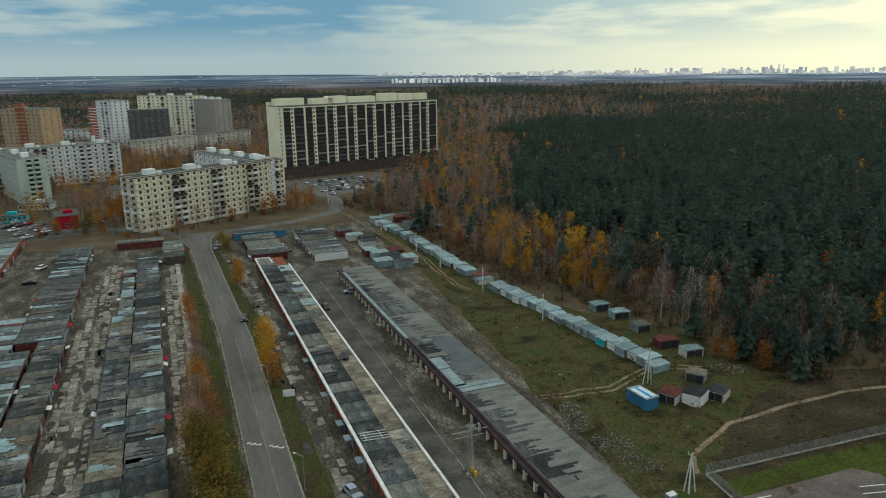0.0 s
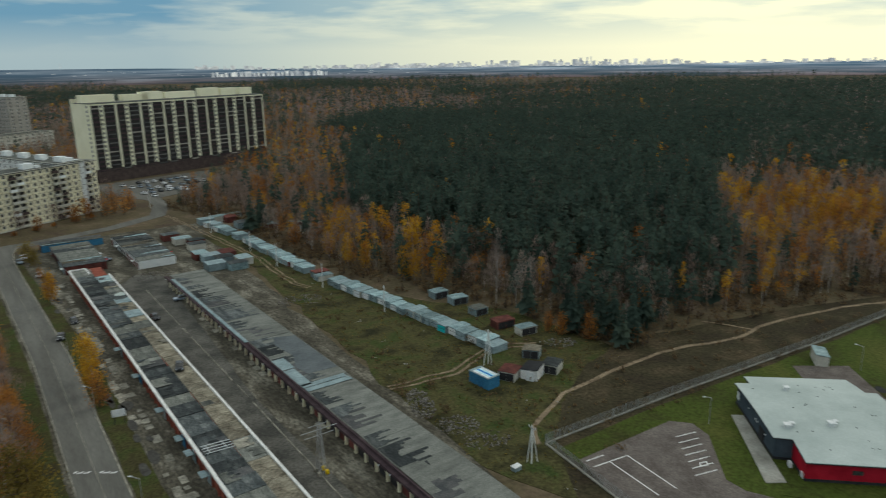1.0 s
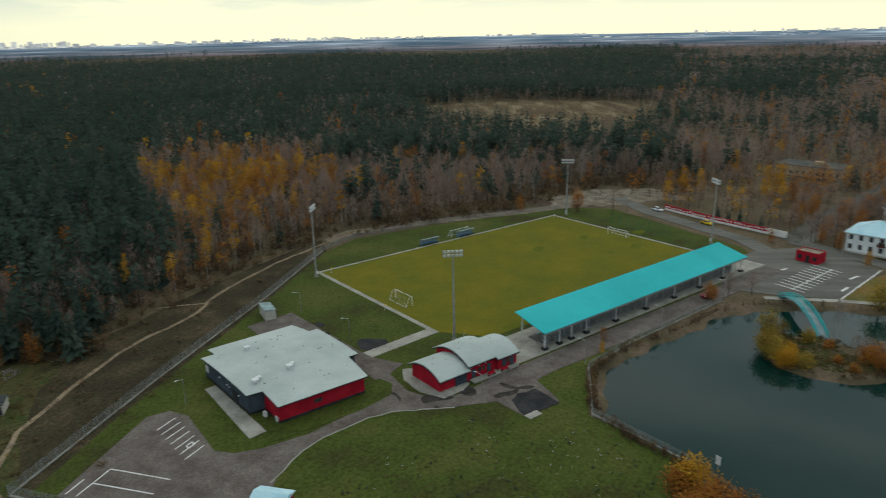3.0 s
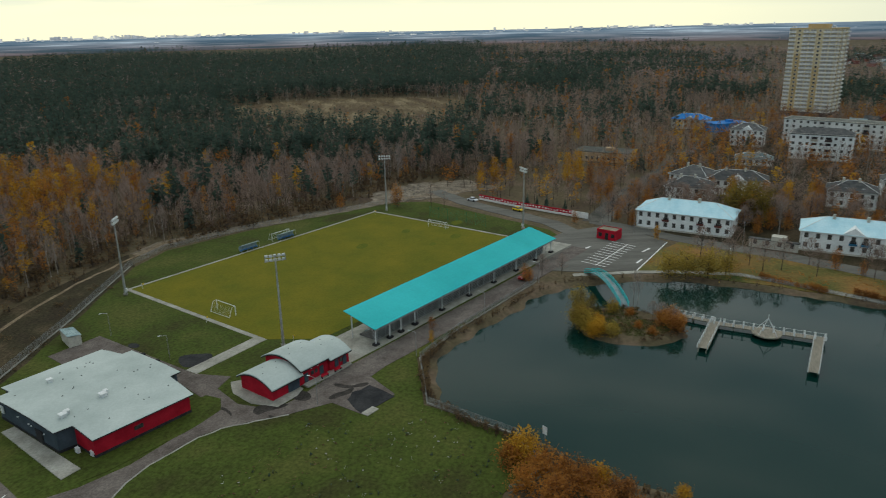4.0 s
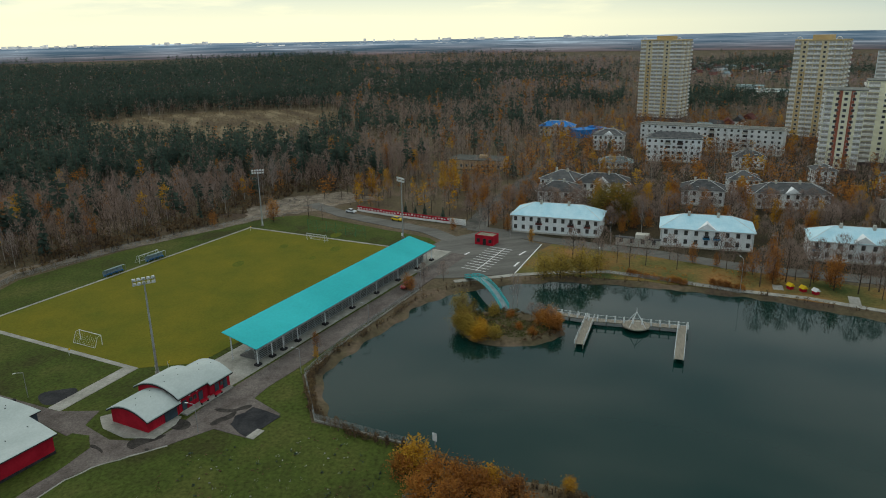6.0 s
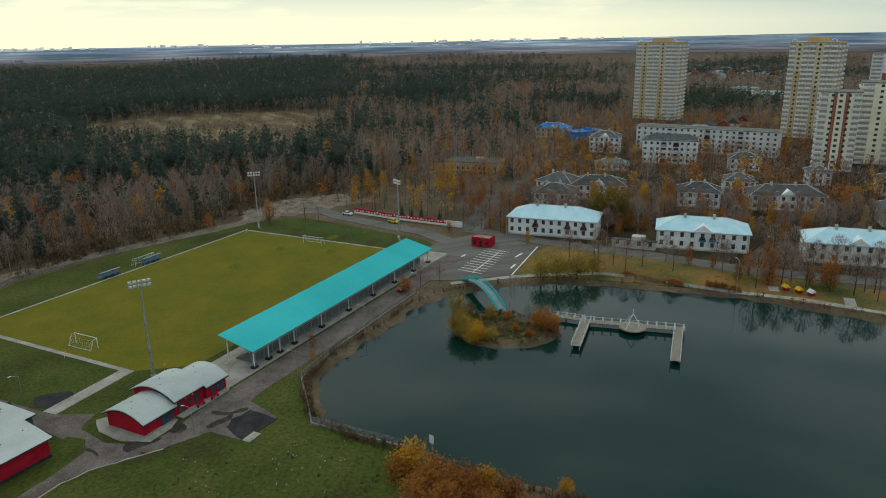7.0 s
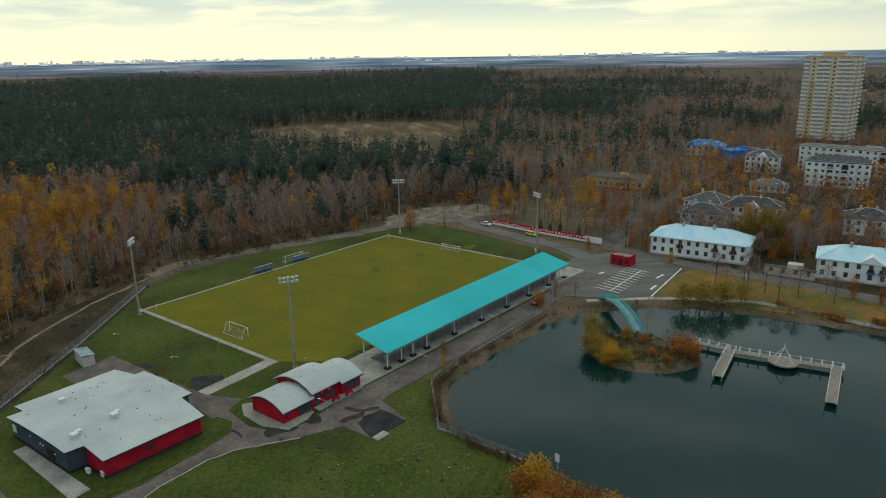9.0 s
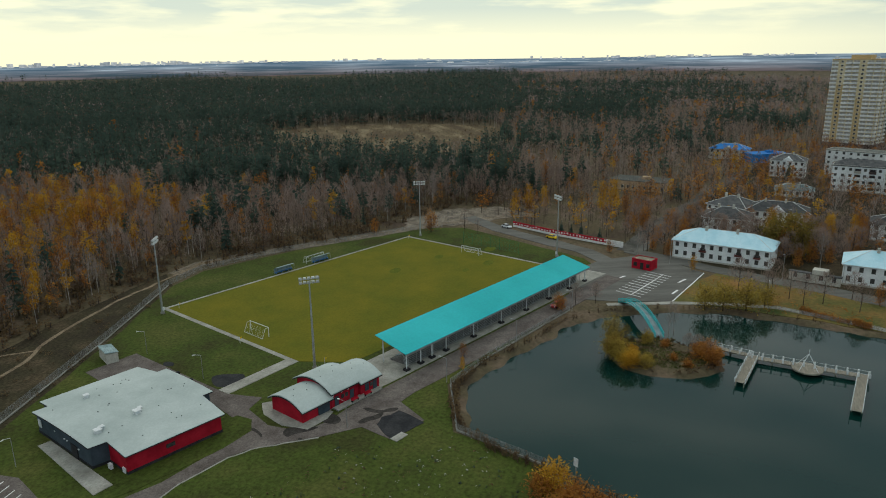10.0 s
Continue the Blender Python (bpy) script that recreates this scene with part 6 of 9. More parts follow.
blue_container()
for x, y, wall, lab in ((178, -42, "stucco_grey", "pale garage shed"), (172, -45.5, "rust", "rusty garage shed"), (187, -40, "rust", "red garage shed"), (166, -44, "stucco_grey", "pale garage shed"), (152, -41, "rust", "rusty garage shed"), (147, -43, "grey_metal", "grey garage shed"),
                        (142, -46, "grey_metal", "grey garage shed"), (148, -49, "rust", "rusty garage shed"), (136, -41, "grey_metal", "small blue-grey hut"), (137, -51, "stucco_grey", "pale flat shed"), (132, -47, "tin_roof", "white cabin"),
                        (206, -60, "grey_metal", "grey garage shed"), (208, -66, "stucco_grey", "pale garage shed"), (204, -70, "rust", "rusty garage shed"), (209, -73, "grey_metal", "grey garage shed"), (190, -70, "grey_metal", "grey garage shed"), (186, -74, "tin_roof", "pale tin garage"), (180, -78, "rust", "rusty garage shed"),
                        (165, -86, "stucco_grey", "grey hut among trees"), (170, -92, "grey_metal", "grey hut among trees"), (176, -88, "rust", "rusty hut among trees")):
    metal_garage(G @ pose(x, y, 0.04, 0, 0, rnd.choice([0, 90])), rnd.uniform(4.2, 5.6), 6, 2.3, wall, rnd.choice(["roof_dark", "tin_roof", "roof_grey", "roof_blue", wall]), "rust", lab + " near the crossroads track", "sheds beyond the garage rows")


# ---- poles, pylon, rubble, slabs ----
def power_pole(m, high, label, double=True):
    t = thing("power_pole", m, label, "power pole", "power poles")
    part("pole", beam(B(), (0, 0, 0), (0, 0, high), 0.14, 0.09, 8), M["panel_grey"], t)
    if double:
        part("strut", beam(B(), (1.3, 0, 0), (0.1, 0, high * 0.92), 0.10, 0.08, 8), M["panel_grey"], t)
        part("strut", beam(B(), (-0.3, 0.8, 0), (0, 0.1, high * 0.92), 0.10, 0.08, 8), M["panel_grey"], t)
    part("crossarm", box(B(), 0, 0, high - 0.6, 0.12, 1.8, 0.12), M["steel"], t)
    for y in (-0.8, 0, 0.8):
        part("insulator", beam(B(), (0, y, high - 0.5), (0, y, high - 0.15), 0.05), M["white_metal"], t)


power_pole(pose(43.6, 138.9, 0.06, 0, 0, 200), 8.2, "concrete power pole with a leaning strut")
power_pole(pose(38.6, 98.6, 0.06, 0, 0, 20), 7.2, "concrete power pole with leaning struts beside the path")
for x, y, h in ((26.6, 178.6, 7.5), (-1.0, 232, 8.0), (12, 205, 7.5), (-26, 290, 8), (-10, 255, 7.5), (-58, 352, 9)):
    power_pole(pose(x, y, 0.05), h, "slim concrete power pole in the grass", False)


def pylon():
    t = thing("lattice_pylon", pose(4.1, 105.0, 0.08, 0, 0, 20), "slender steel lattice pylon with cross arms", "pylon")
    high = 9.4
    corners = [(-1, -1), (1, -1), (1, 1), (-1, 1)]

    def at(c, z):
        r = 0.62 - 0.42 * z / high
        return (c[0] * r, c[1] * r, z)

    for c in corners:
        part("leg", beam(B(), at(c, 0), at(c, high), 0.06, 0.04, 5), M["steel"], t)
    bm = B()
    for k in range(12):
        z0, z1 = k * high / 12, (k + 1) * high / 12
        for i in range(4):
            beam(bm, at(corners[i], z0), at(corners[(i + 1) % 4], z1), 0.025, sides=4)
    part("lattice", bm, M["steel"], t)
    for z, w in ((7.0, 2.6), (8.0, 3.2), (8.9, 1.8)):
        part("cross_arm", beam(B(), (-w, 0, z), (w, 0, z + 0.1), 0.06), M["steel"], t)
    for c in corners:
        part("footing", box(B(), c[0] * 0.7, c[1] * 0.7, 0, 0.5, 0.5, 0.7), M["yellow"] if c[0] > 0 else M["slab"], t)


pylon()
for x, y, a in ((-22.8, 100.6, 20), (-36.8, 135.6, 20), (-48.4, 164.8, 20)):
    lamp_post(pose(x, y, 0.1, 0, 0, a + 140), 6.2, "slim street lamp on the road verge", "street lamps on the verge")


def heap(name, cx, cy, rx, ry, high, count, seed, label):
    """Broken pieces lying in a heap."""
    r = random.Random(seed)
    bm = B()
    for _ in range(count):
        a, f = r.uniform(0, 6.28), math.sqrt(r.random())
        s = r.uniform(0.12, 0.45)
        m = Matrix.Translation((cx + rx * f * math.cos(a), cy + ry * f * math.sin(a), 0.06 + high * (1 - f) * r.random())) @ Euler((r.uniform(0, 3), r.uniform(0, 3), r.uniform(0, 3))).to_matrix().to_4x4() @ Matrix.Diagonal((s, s * r.uniform(0.5, 1), s * 0.5, 1))
        bmesh.ops.create_cube(bm, size=1, matrix=m)
    tagged(new(name, mesh_of(bm, name, M["rubble"])), label, "rubble", kind="stuff")


heap("rubble_heap", 25.0, 124.5, 2.6, 6.5, 0.45, 300, 1, "heap of broken rubble in the grass")
heap("rubble_heap", 30, 114.5, 4.2, 3.6, 0.35, 190, 2, "heap of dark rubble and rubbish")
heap("rubble_heap", 33.5, 108, 4.5, 3.0, 0.4, 120, 3, "scattered rubbish and broken slabs")
heap("rubble_heap", 64, 146, 4, 3.0, 0.3, 110, 4, "scattered pale rubbish at the wood's edge")
heap("rubble_heap", -40, 232, 7, 6, 0.3, 160, 5, "scattered broken concrete on the yard")
heap("rubble_heap", 5, 195, 7, 5, 0.4, 140, 6, "scattered stones in the grass")
heap("rubble_heap", 270, 92, 16, 8, 0.8, 160, 7, "heaps of pale earth and rubble by the wood")

t = thing("billboard", pose(-31.8, 131.8, 0.08, 0, 0, 10), "small white roadside board on two posts", "sign")
part("board", place(part("post", box(B(), -0.9, 0, 0, 0.12, 0.12, 1.8), M["dark"], t), pose(0, 0, 0)) and box(B(), 0, 0, 1.5, 2.4, 0.08, 1.5), M["white_metal"], t)
part("post", box(B(), 0.9, 0, 0, 0.12, 0.12, 1.8), M["dark"], t)
for a, b in (((-35.5, 115.9), (-33.9, 115.5)), ((-31.9, 114.9), (-30.2, 114.4))):
    for i in range(5):
        f = i / 5
        x, y = a[0] + (b[0] - a[0]) * f * 1.7 - (0.7 if a[0] < -33 else 0), a[1] + (b[1] - a[1]) * f * 1.7
        road_mark("hump_mark", (x, y - 0.25), (x + 0.45, y + 0.25 * (-1) ** i), 0.3, mid, 0.104, "white zigzag mark of a speed hump")
for a, b in (((-14, 66), (-26.4, 98.8)), ((-26.4, 98.8), (-53, 168)), ((-53, 168), (-92.6, 262))):
    ribbon("centre_line", [a, b], 0.10, 0.104, M["slab"], "thin worn white centre line", "road marking", 0)
yard = bpy.data.objects["garage_yard"]
rnd = random.Random(99)
slab_me = []
for w, d in ((2.6, 1.3), (1.9, 1.4), (3.2, 1.6), (1.2, 1.0), (4.0, 1.5), (2.2, 2.0)):
    rim = [(x * w / 2 * rnd.uniform(0.9, 1.03), y * d / 2 * rnd.uniform(0.88, 1.05)) for x, y in ((-1, -1), (-0.2, -1), (0.92, -1), (1, -0.9), (1, 0.8), (0.85, 1), (-0.4, 1), (-1, 0.95))]
    slab_me.append(mesh_of(prism(B(), rim, 0, 0.06), "concrete_slab", M["slab"]))
for x0, x1, y0, rows, odds in ((-6, 120, 45.2, 2, 1.15), (0, 150, 49.6, 2, 0.95), (-10, 165, 25.4, 3, 1.15), (120, 175, 44.0, 3, 0.8), (0, 150, 3.4, 2, 0.6)):
    for row in range(rows):
        x = x0 + rnd.uniform(0, 2)
        while x < x1:
            if rnd.random() < odds * (0.55 + 0.9 * noise.noise(Vector((x * 0.06, y0 + row, 5.0))) + 0.3):
                place(part("concrete_slab", rnd.choice(slab_me), None, yard), G @ pose(x, y0 + row * 1.75 + rnd.uniform(-0.15, 0.15), 0.0, rnd.uniform(-0.8, 0.8), rnd.uniform(-0.8, 0.8), rnd.choice([0, 180]) + rnd.uniform(-4, 4)))
            x += 2.7
for k in range(46):
    x, y = rnd.uniform(0, 150), rnd.choice([rnd.uniform(45, 52), rnd.uniform(45, 52), rnd.uniform(4, 8)])
    q, w = rnd.uniform(1.2, 3.4), rnd.uniform(0.5, 1.1)
    rim = [gp(x + q * math.cos(a * 0.785) * rnd.uniform(0.7, 1.2), y + w * math.sin(a * 0.785) * rnd.uniform(0.7, 1.2)) for a in range(8)]
    stain("puddle", rim, 0.115, "damp dark patch on the muddy garage yard", "puddle", "wet_ground", 1)
# kerbs of the road
for edge in (ROAD_L, ROAD_R):
    ribbon("kerb", edge, 0.22, 0.16, M["slab"], "pale worn concrete kerb of the road", "kerb", 0)


# ---- apartment blocks and houses ----
def window_mesh(w, h, name="window"):
    bm = box(B(), 0, -0.03, 0, w, 0.14, h)
    front = min(bm.faces, key=lambda f: f.calc_center_median().y)
    bmesh.ops.inset_region(bm, faces=[front], thickness=0.10, depth=-0.07)
    front.material_index = 1
    return mesh_of(bm, name, [M["window_frame"], M["glass"]])


WIN = window_mesh(1.3, 1.35)
WIN_SMALL = window_mesh(1.2, 1.6)
BALCONY = {}


def balcony_mesh(mat):
    if mat not in BALCONY:
        bm = B()
        box(bm, 0, -0.5, 0, 3.0, 1.0, 0.12)
        box(bm, 0, -1.0, 0.1, 3.0, 0.08, 1.0)
        box(bm, -1.48, -0.5, 0.1, 0.06, 1.0, 1.0)
        box(bm, 1.48, -0.5, 0.1, 0.06, 1.0, 1.0)
        box(bm, 0, -0.06, 0.3, 2.4, 0.1, 1.8, mat=1)
        for x in (-1.4, 1.4):
            box(bm, x, -0.95, 1.1, 0.1, 0.1, 1.1)
        BALCONY[mat] = mesh_of(bm, "balcony", [M[mat], M["dark_glazing"]])
    return BALCONY[mat]


def stacked(bm, count, step, name, mats):
    """One storey's pieces repeated upwards as one mesh."""
    base = bm.verts[:] + bm.edges[:] + bm.faces[:]
    for k in range(1, count):
        made = bmesh.ops.duplicate(bm, geom=base)["geom"]
        bmesh.ops.translate(bm, verts=[v for v in made if isinstance(v, bmesh.types.BMVert)], vec=(0, 0, k * step))
    return mesh_of(bm, name, mats)


def face_windows(parent, m, width, storeys, step, z0, cols, mesh, rnd, skip=(), rows=False):
    """A grid of windows on one face; m: its left foot, with +x along it and -y outward."""
    if rows:
        strip = B()
        for c in range(cols):
            if c not in skip:
                x = (c + 0.5) * width / cols
                box(strip, x, -0.03, 0, 1.5, 0.14, 1.5)
                box(strip, x, -0.07, 0.1, 1.25, 0.1, 1.3, mat=1)
        tagged(place(part("window_stack", stacked(strip, storeys, step, "window_stack", [M["window_frame"], M["glass"]]), None, parent), m @ pose(0, -0.03, z0 + 0.8)), kind="stuff")
        return
    for s in range(storeys):
        for c in range(cols):
            if c in skip:
                continue
            place(part("window", mesh, None, parent), m @ pose((c + 0.5) * width / cols, -0.03, z0 + s * step + 0.9))


def block(name, a, b, depth, storeys, step, wall, label, cols, balcony_cols=(), balcony="panel_grey", roof="roof_grey", ends=3, huts=0, mesh=None, base=0.6, seams=True, side="b", group="apartment blocks"):
    """A slab block with its long front from a to b (seen with the building behind that line)."""
    m, length = along(a, b)
    high = storeys * step + base
    t = thing(name, m @ pose(0, 0, 0.05), label, "apartment block", group)
    keep_out(m, -2, -2, length + 2, depth + 2)
    rnd = random.Random(int(abs(a[0] * 7 + a[1])))
    far = not seams and math.hypot(*a) > 460
    part("wall", box(B(), length / 2, depth / 2, 0, length, depth, high), M[wall], t)
    part("plinth", box(B(), length / 2, depth / 2, 0, length + 0.1, depth + 0.1, base), M["stucco_grey"], t)
    part("roof", box(B(), length / 2, depth / 2, high, length + 0.5, depth + 0.5, 0.25), M[roof], t)
    rim = B()
    for x, y, sx, sy in ((length / 2, -0.1, length + 0.5, 0.25), (length / 2, depth + 0.1, length + 0.5, 0.25), (-0.1, depth / 2, 0.25, depth), (length + 0.1, depth / 2, 0.25, depth)):
        box(rim, x, y, high + 0.25, sx, sy, 0.3)
    part("parapet", rim, M["stucco_grey"], t)
    if seams:
        bm = B()
        for s in range(1, storeys + 1):
            box(bm, length / 2, depth / 2, base + s * step - 0.08, length + 0.04, depth + 0.04, 0.13)
        for c in range(1, cols):
            box(bm, c * length / cols, -0.01, base, 0.12, 0.03, high - base)
        part("panel_joints", bm, M["roof_slate"], t)
    face_windows(t, pose(0, 0, 0), length, storeys, step, base, cols, mesh or WIN, rnd, balcony_cols, far)
    if ends:
        if side == "a":
            face_windows(t, pose(0, depth, 0, 0, 0, -90), depth, storeys, step, base, ends, mesh or WIN, rnd, (), far)
        else:
            face_windows(t, pose(length, 0, 0, 0, 0, 90), depth, storeys, step, base, ends, mesh or WIN, rnd, (), far)
    for c in balcony_cols:
        for s in range(storeys):
            bl = rnd.choice([balcony, balcony, "stucco_grey", "brown_brick", "stucco"]) if balcony not in ("tan_brick", "cream") else balcony
            place(part("balcony", balcony_mesh(bl), None, t), pose((c + 0.5) * length / cols, 0, base + s * step) @ Matrix.Diagonal((min(1.0, length / cols / 3.05), 1, min(1, step / 2.5), 1)))
    for i in range(huts):
        x = (i + 0.5) * length / huts
        part("lift_house", box(B(), x, depth * 0.5, high + 0.25, 4.6, 3.4, 2.2), M["stucco"], t, "white lift house on the roof")
        part("roof_hatch", box(B(), x + 4, depth * 0.4, high + 0.25, 2.0, 1.6, 1.0), M["stucco"], t)
    return t, m, length, high


cream_block, _, _, _ = block("apartment_block", (-127.6, 290.5), (-79.2, 352.0), 12.5, 9, 2.52, "panel_cream", "nine-storey cream panel block with dark balconies", 24, (5, 6, 11, 12, 17, 18, 22), "stucco_grey", ends=3, huts=4)
for s in range(9):
    for y in (3.2, 9.2):
        place(part("balcony", balcony_mesh("stucco_grey" if (s + int(y)) % 3 else "stucco"), None, cream_block), pose(0, y, 0.6 + s * 2.52, 0, 0, -90))
block("apartment_block", (-134.4, 382.0), (-92.0, 338.0), 13, 9, 2.6, "panel_grey", "nine-storey pale grey panel block", 12, (), ends=0, huts=4, group="apartment blocks")
block("apartment_block", (-278, 384), (-203.0, 446.0), 13, 9, 2.55, "panel_grey", "long nine-storey grey panel block", 24, (7, 8, 12, 13, 18, 19, 22), "panel_grey", ends=3, huts=5)
block("apartment_block", (-250, 397), (-219.5, 362.5), 13, 9, 2.5, "panel_green", "nine-storey grey-green panel block", 10, (), "panel_green", ends=0, huts=2)
tm = along((-219.5, 362.5), (-209, 372))[0]
t = thing("apartment_wing", tm @ pose(0.3, -0.3, 0.05), "grey-green end wing with stacked balconies", "apartment block", "apartment blocks")
part("wall", box(B(), 7, 0.1, 0, 14, 0.5, 23.2), M["panel_green"], t)
for s in range(9):
    for x in (5.5, 9.0):
        place(part("balcony", balcony_mesh("panel_green"), None, t), pose(x, -0.15, 0.6 + s * 2.5))


def tall_block():
    """The long tower with dark loggia bays between cream strips."""
    a, b = (-96.9, 436.2), (-3.2, 516.2)
    m, length = along(a, b)
    t = thing("tower_block", m @ pose(0, 0, 0.05), "long seventeen-storey cream block with dark glazed loggias", "tower block", "apartment blocks")
    keep_out(m, -3, -3, length + 3, 40)
    depth, high, storeys = 17.0, 44.6, 17
    step = 2.5
    part("wall", box(B(), length / 2, depth / 2, 0, length, depth, high), M["cream"], t)
    part("base_storey", box(B(), length / 2, depth / 2, 0, length + 0.3, depth + 0.3, 7.8), M["brown_brick"], t, "dark brick base")
    part("roof", box(B(), length / 2, depth / 2, high, length + 0.4, depth + 0.4, 0.5), M["roof_grey"], t)
    bays = 8
    bay_rnd = random.Random(2)
    w = length / bays
    for i in range(bays):
        for off, ww in ((0.02, 0.30), (0.50, 0.42)):
            x0 = (i + off) * w + 0.2
            bw = ww * w
            bay = part("loggia_bay", box(B(), x0 + bw / 2, -0.02, 6.4, bw, 0.5, high - 7.2), M["dark_glazing"], t, "dark glazed loggia stack")
            rails = [mesh_of(box(B(), 0, -0.32, 0, bw, 0.16, 0.75), "loggia_rail", M[k]) for k in ("plum", "brown_brick", "taupe_dark", "roof_slate", "plum", "taupe")]
            for s in range(15):
                place(part("loggia_rail", bay_rnd.choice(rails), None, bay), pose(x0 + bw / 2, 0, 6.7 + s * step))
        for s in range(15):
            place(part("window", WIN, None, t), pose((i + 0.41) * w, -0.05, 6.5 + s * step + 0.9))
    rnd = random.Random(4)
    for i, (f, ww, hh) in enumerate(((0.08, 20, 4.2), (0.27, 16, 3.6), (0.36, 14, 4.6), (0.52, 22, 3.8), (0.70, 14, 5.2), (0.82, 12, 4.6), (0.94, 10, 4.4))):
        part("roof_block", box(B(), f * length, depth * 0.62, high + 0.5, ww, 5, hh), M["cream"], t, "cream rooftop block")
    w2 = part("rear_wing", box(B(), 8, depth + 2, 0, 16, 4, high + 2.6), M["cream"], t, "rear wing")
    part("rear_wing_roof", box(B(), 8, depth + 2, high + 2.6, 16.4, 4.4, 0.5), M["roof_grey"], t)
    for s in range(15):
        for yy in (3.5,):
            place(part("window", WIN, None, t), pose(0, yy, 6.5 + s * step + 0.9, 0, 0, -90))


tall_block()


def tower(a, b, depth, storeys, step, wall, wall2, label, cols, cols2, stripes=None, crown=True, base=4.0, north=True, south=True):
    """A point tower with balconies at its corners."""
    m, length = along(a, b)
    high = storeys * step + base
    t = thing("tower_block", m @ pose(0, 0, 0.05), label, "tower block", "apartment blocks")
    keep_out(m, -3, -3, length + 3, depth + 3)
    part("wall", box(B(), length / 2, depth / 2, 0, length, depth, high), M[wall], t)
    part("base_storey", box(B(), length / 2, depth / 2, 0, length + 0.3, depth + 0.3, base), M["brown_brick"], t)
    part("roof", box(B(), length / 2, depth / 2, high, length + 0.5, depth + 0.5, 0.5), M["ochre"] if crown else M["roof_grey"], t)
    def storey_row(wide, n, plain):
        """Loggias with pale rails between plain windows, for one storey."""
        bm = B()
        for c in range(n):
            x, w = (c + 0.5) * wide / n, wide / n
            if c in plain:
                box(bm, x, -0.06, 0.75, 1.6, 0.14, 1.4)
                box(bm, x, -0.10, 0.85, 1.35, 0.1, 1.2, mat=1)
            else:
                box(bm, x, -0.10, 1.05, w * 0.82, 0.24, 1.1, mat=2)
                box(bm, x, -0.45, 0.0, w * 0.9, 1.0, 1.05)
                box(bm, x, -0.24, 1.05, 0.12, 0.1, 1.1)
        return stacked(bm, storeys, step, "loggia_stack", [M["white_trim"], M["glass"], M["taupe"]])

    plain = [c for c in range(cols) if c % 3 == 1] if stripes is None else list(range(1, cols - 1))
    if wall2:
        for c in plain:
            part("colour_strip", box(B(), (c + 0.5) * length / cols, -0.02, base, length / cols * 0.9, 0.12, (high - base) * (0.55 if c > 1 else 0.7)), M[wall2], t, "ochre cladding strip")
    faces = [(pose(0, 0, 0), storey_row(length, cols, plain))]
    if south:
        faces.append((pose(length, 0, 0, 0, 0, 90), storey_row(depth, cols2, [c for c in range(cols2) if c % 2])))
    if north:
        faces.append((pose(0, depth, 0, 0, 0, -90), storey_row(depth, cols2, [1])))
    for fm, row in faces:
        tagged(place(part("loggia_stack", row, None, t), fm @ pose(0, 0, base)), kind="stuff")
    if crown:
        part("roof_house", box(B(), length / 2, depth / 2, high + 0.5, length * 0.4, depth * 0.4, 2.6), M["ochre"], t, "ochre roof house")
        for x in (0.09, 0.91):
            bm = B()
            for i in range(8):
                a0, a1 = math.pi * i / 8, math.pi * (i + 1) / 8
                beam(bm, (length * x + 1.6 * math.cos(a0), 0, high + 0.3 + 1.6 * math.sin(a0)), (length * x + 1.6 * math.cos(a1), 0, high + 0.3 + 1.6 * math.sin(a1)), 0.3, sides=4)
            part("roof_arch", bm, M["white_trim"], t, "white roof arch")
    if stripes:
        for x in stripes:
            part("stripe", box(B(), x * length, -0.06, 2, 1.6, 0.14, high - 2), M["terracotta"], t, "terracotta stripe")
    return t


tower((553, -90), (536.6, -116.3), 20, 21, 2.62, "sand", "ochre", "tall cream and ochre tower with corner balconies", 7, 5, north=False)
tower((449, -161.5), (433.5, -182.0), 18, 21, 2.62, "sand", "ochre", "tall cream and ochre tower above shops", 7, 5, north=False)
tower((352.5, -143.5), (345.5, -158.8), 16, 14, 2.6, "cream", None, "cream tower with two terracotta stripes", 5, 3, stripes=(0.36, 0.66), crown=False, base=1.5, south=False)
tower((367, -168), (352, -205), 17, 15, 2.6, "cream", None, "cream tower block with rows of balconies", 7, 3, crown=False, base=2, south=False)
tower((560, -260), (540, -300), 18, 17, 2.7, "stucco", "terracotta", "distant white tower block with red strips", 6, 4, crown=False, base=3, north=False, south=False)
tower((540, -300), (520, -350), 18, 17, 2.7, "stucco", "terracotta", "distant white tower block with red strips", 7, 4, crown=False, base=3, north=False, south=False)
block("apartment_block", (426, -72), (392, -141), 12, 5, 2.6, "panel_grey", "long five-storey grey block behind trees", 22, (5, 11, 16), ends=3, huts=0, seams=False, side="a")
white_block, _, wide, tall = block("apartment_block", (378, -67.5), (371, -94), 12, 4, 2.9, "stucco", "four-storey white block with a dark hipped roof", 9, (3, 5), "stucco_grey", roof="roof_slate", ends=3, seams=False, side="a")
bm = B()
v = [bm.verts.new(c) for c in ((-0.5, -0.6, tall + 0.28), (wide + 0.5, -0.6, tall + 0.28), (wide + 0.5, 12.6, tall + 0.28), (-0.5, 12.6, tall + 0.28), (5, 6, tall + 3.0), (wide - 5, 6, tall + 3.0))]
for f in ((3, 2, 1, 0), (0, 1, 5, 4), (1, 2, 5), (2, 3, 4, 5), (3, 0, 4)):
    bm.faces.new([v[k] for k in f])
part("hipped_roof", bm, M["roof_slate"], white_block, "dark hipped roof")

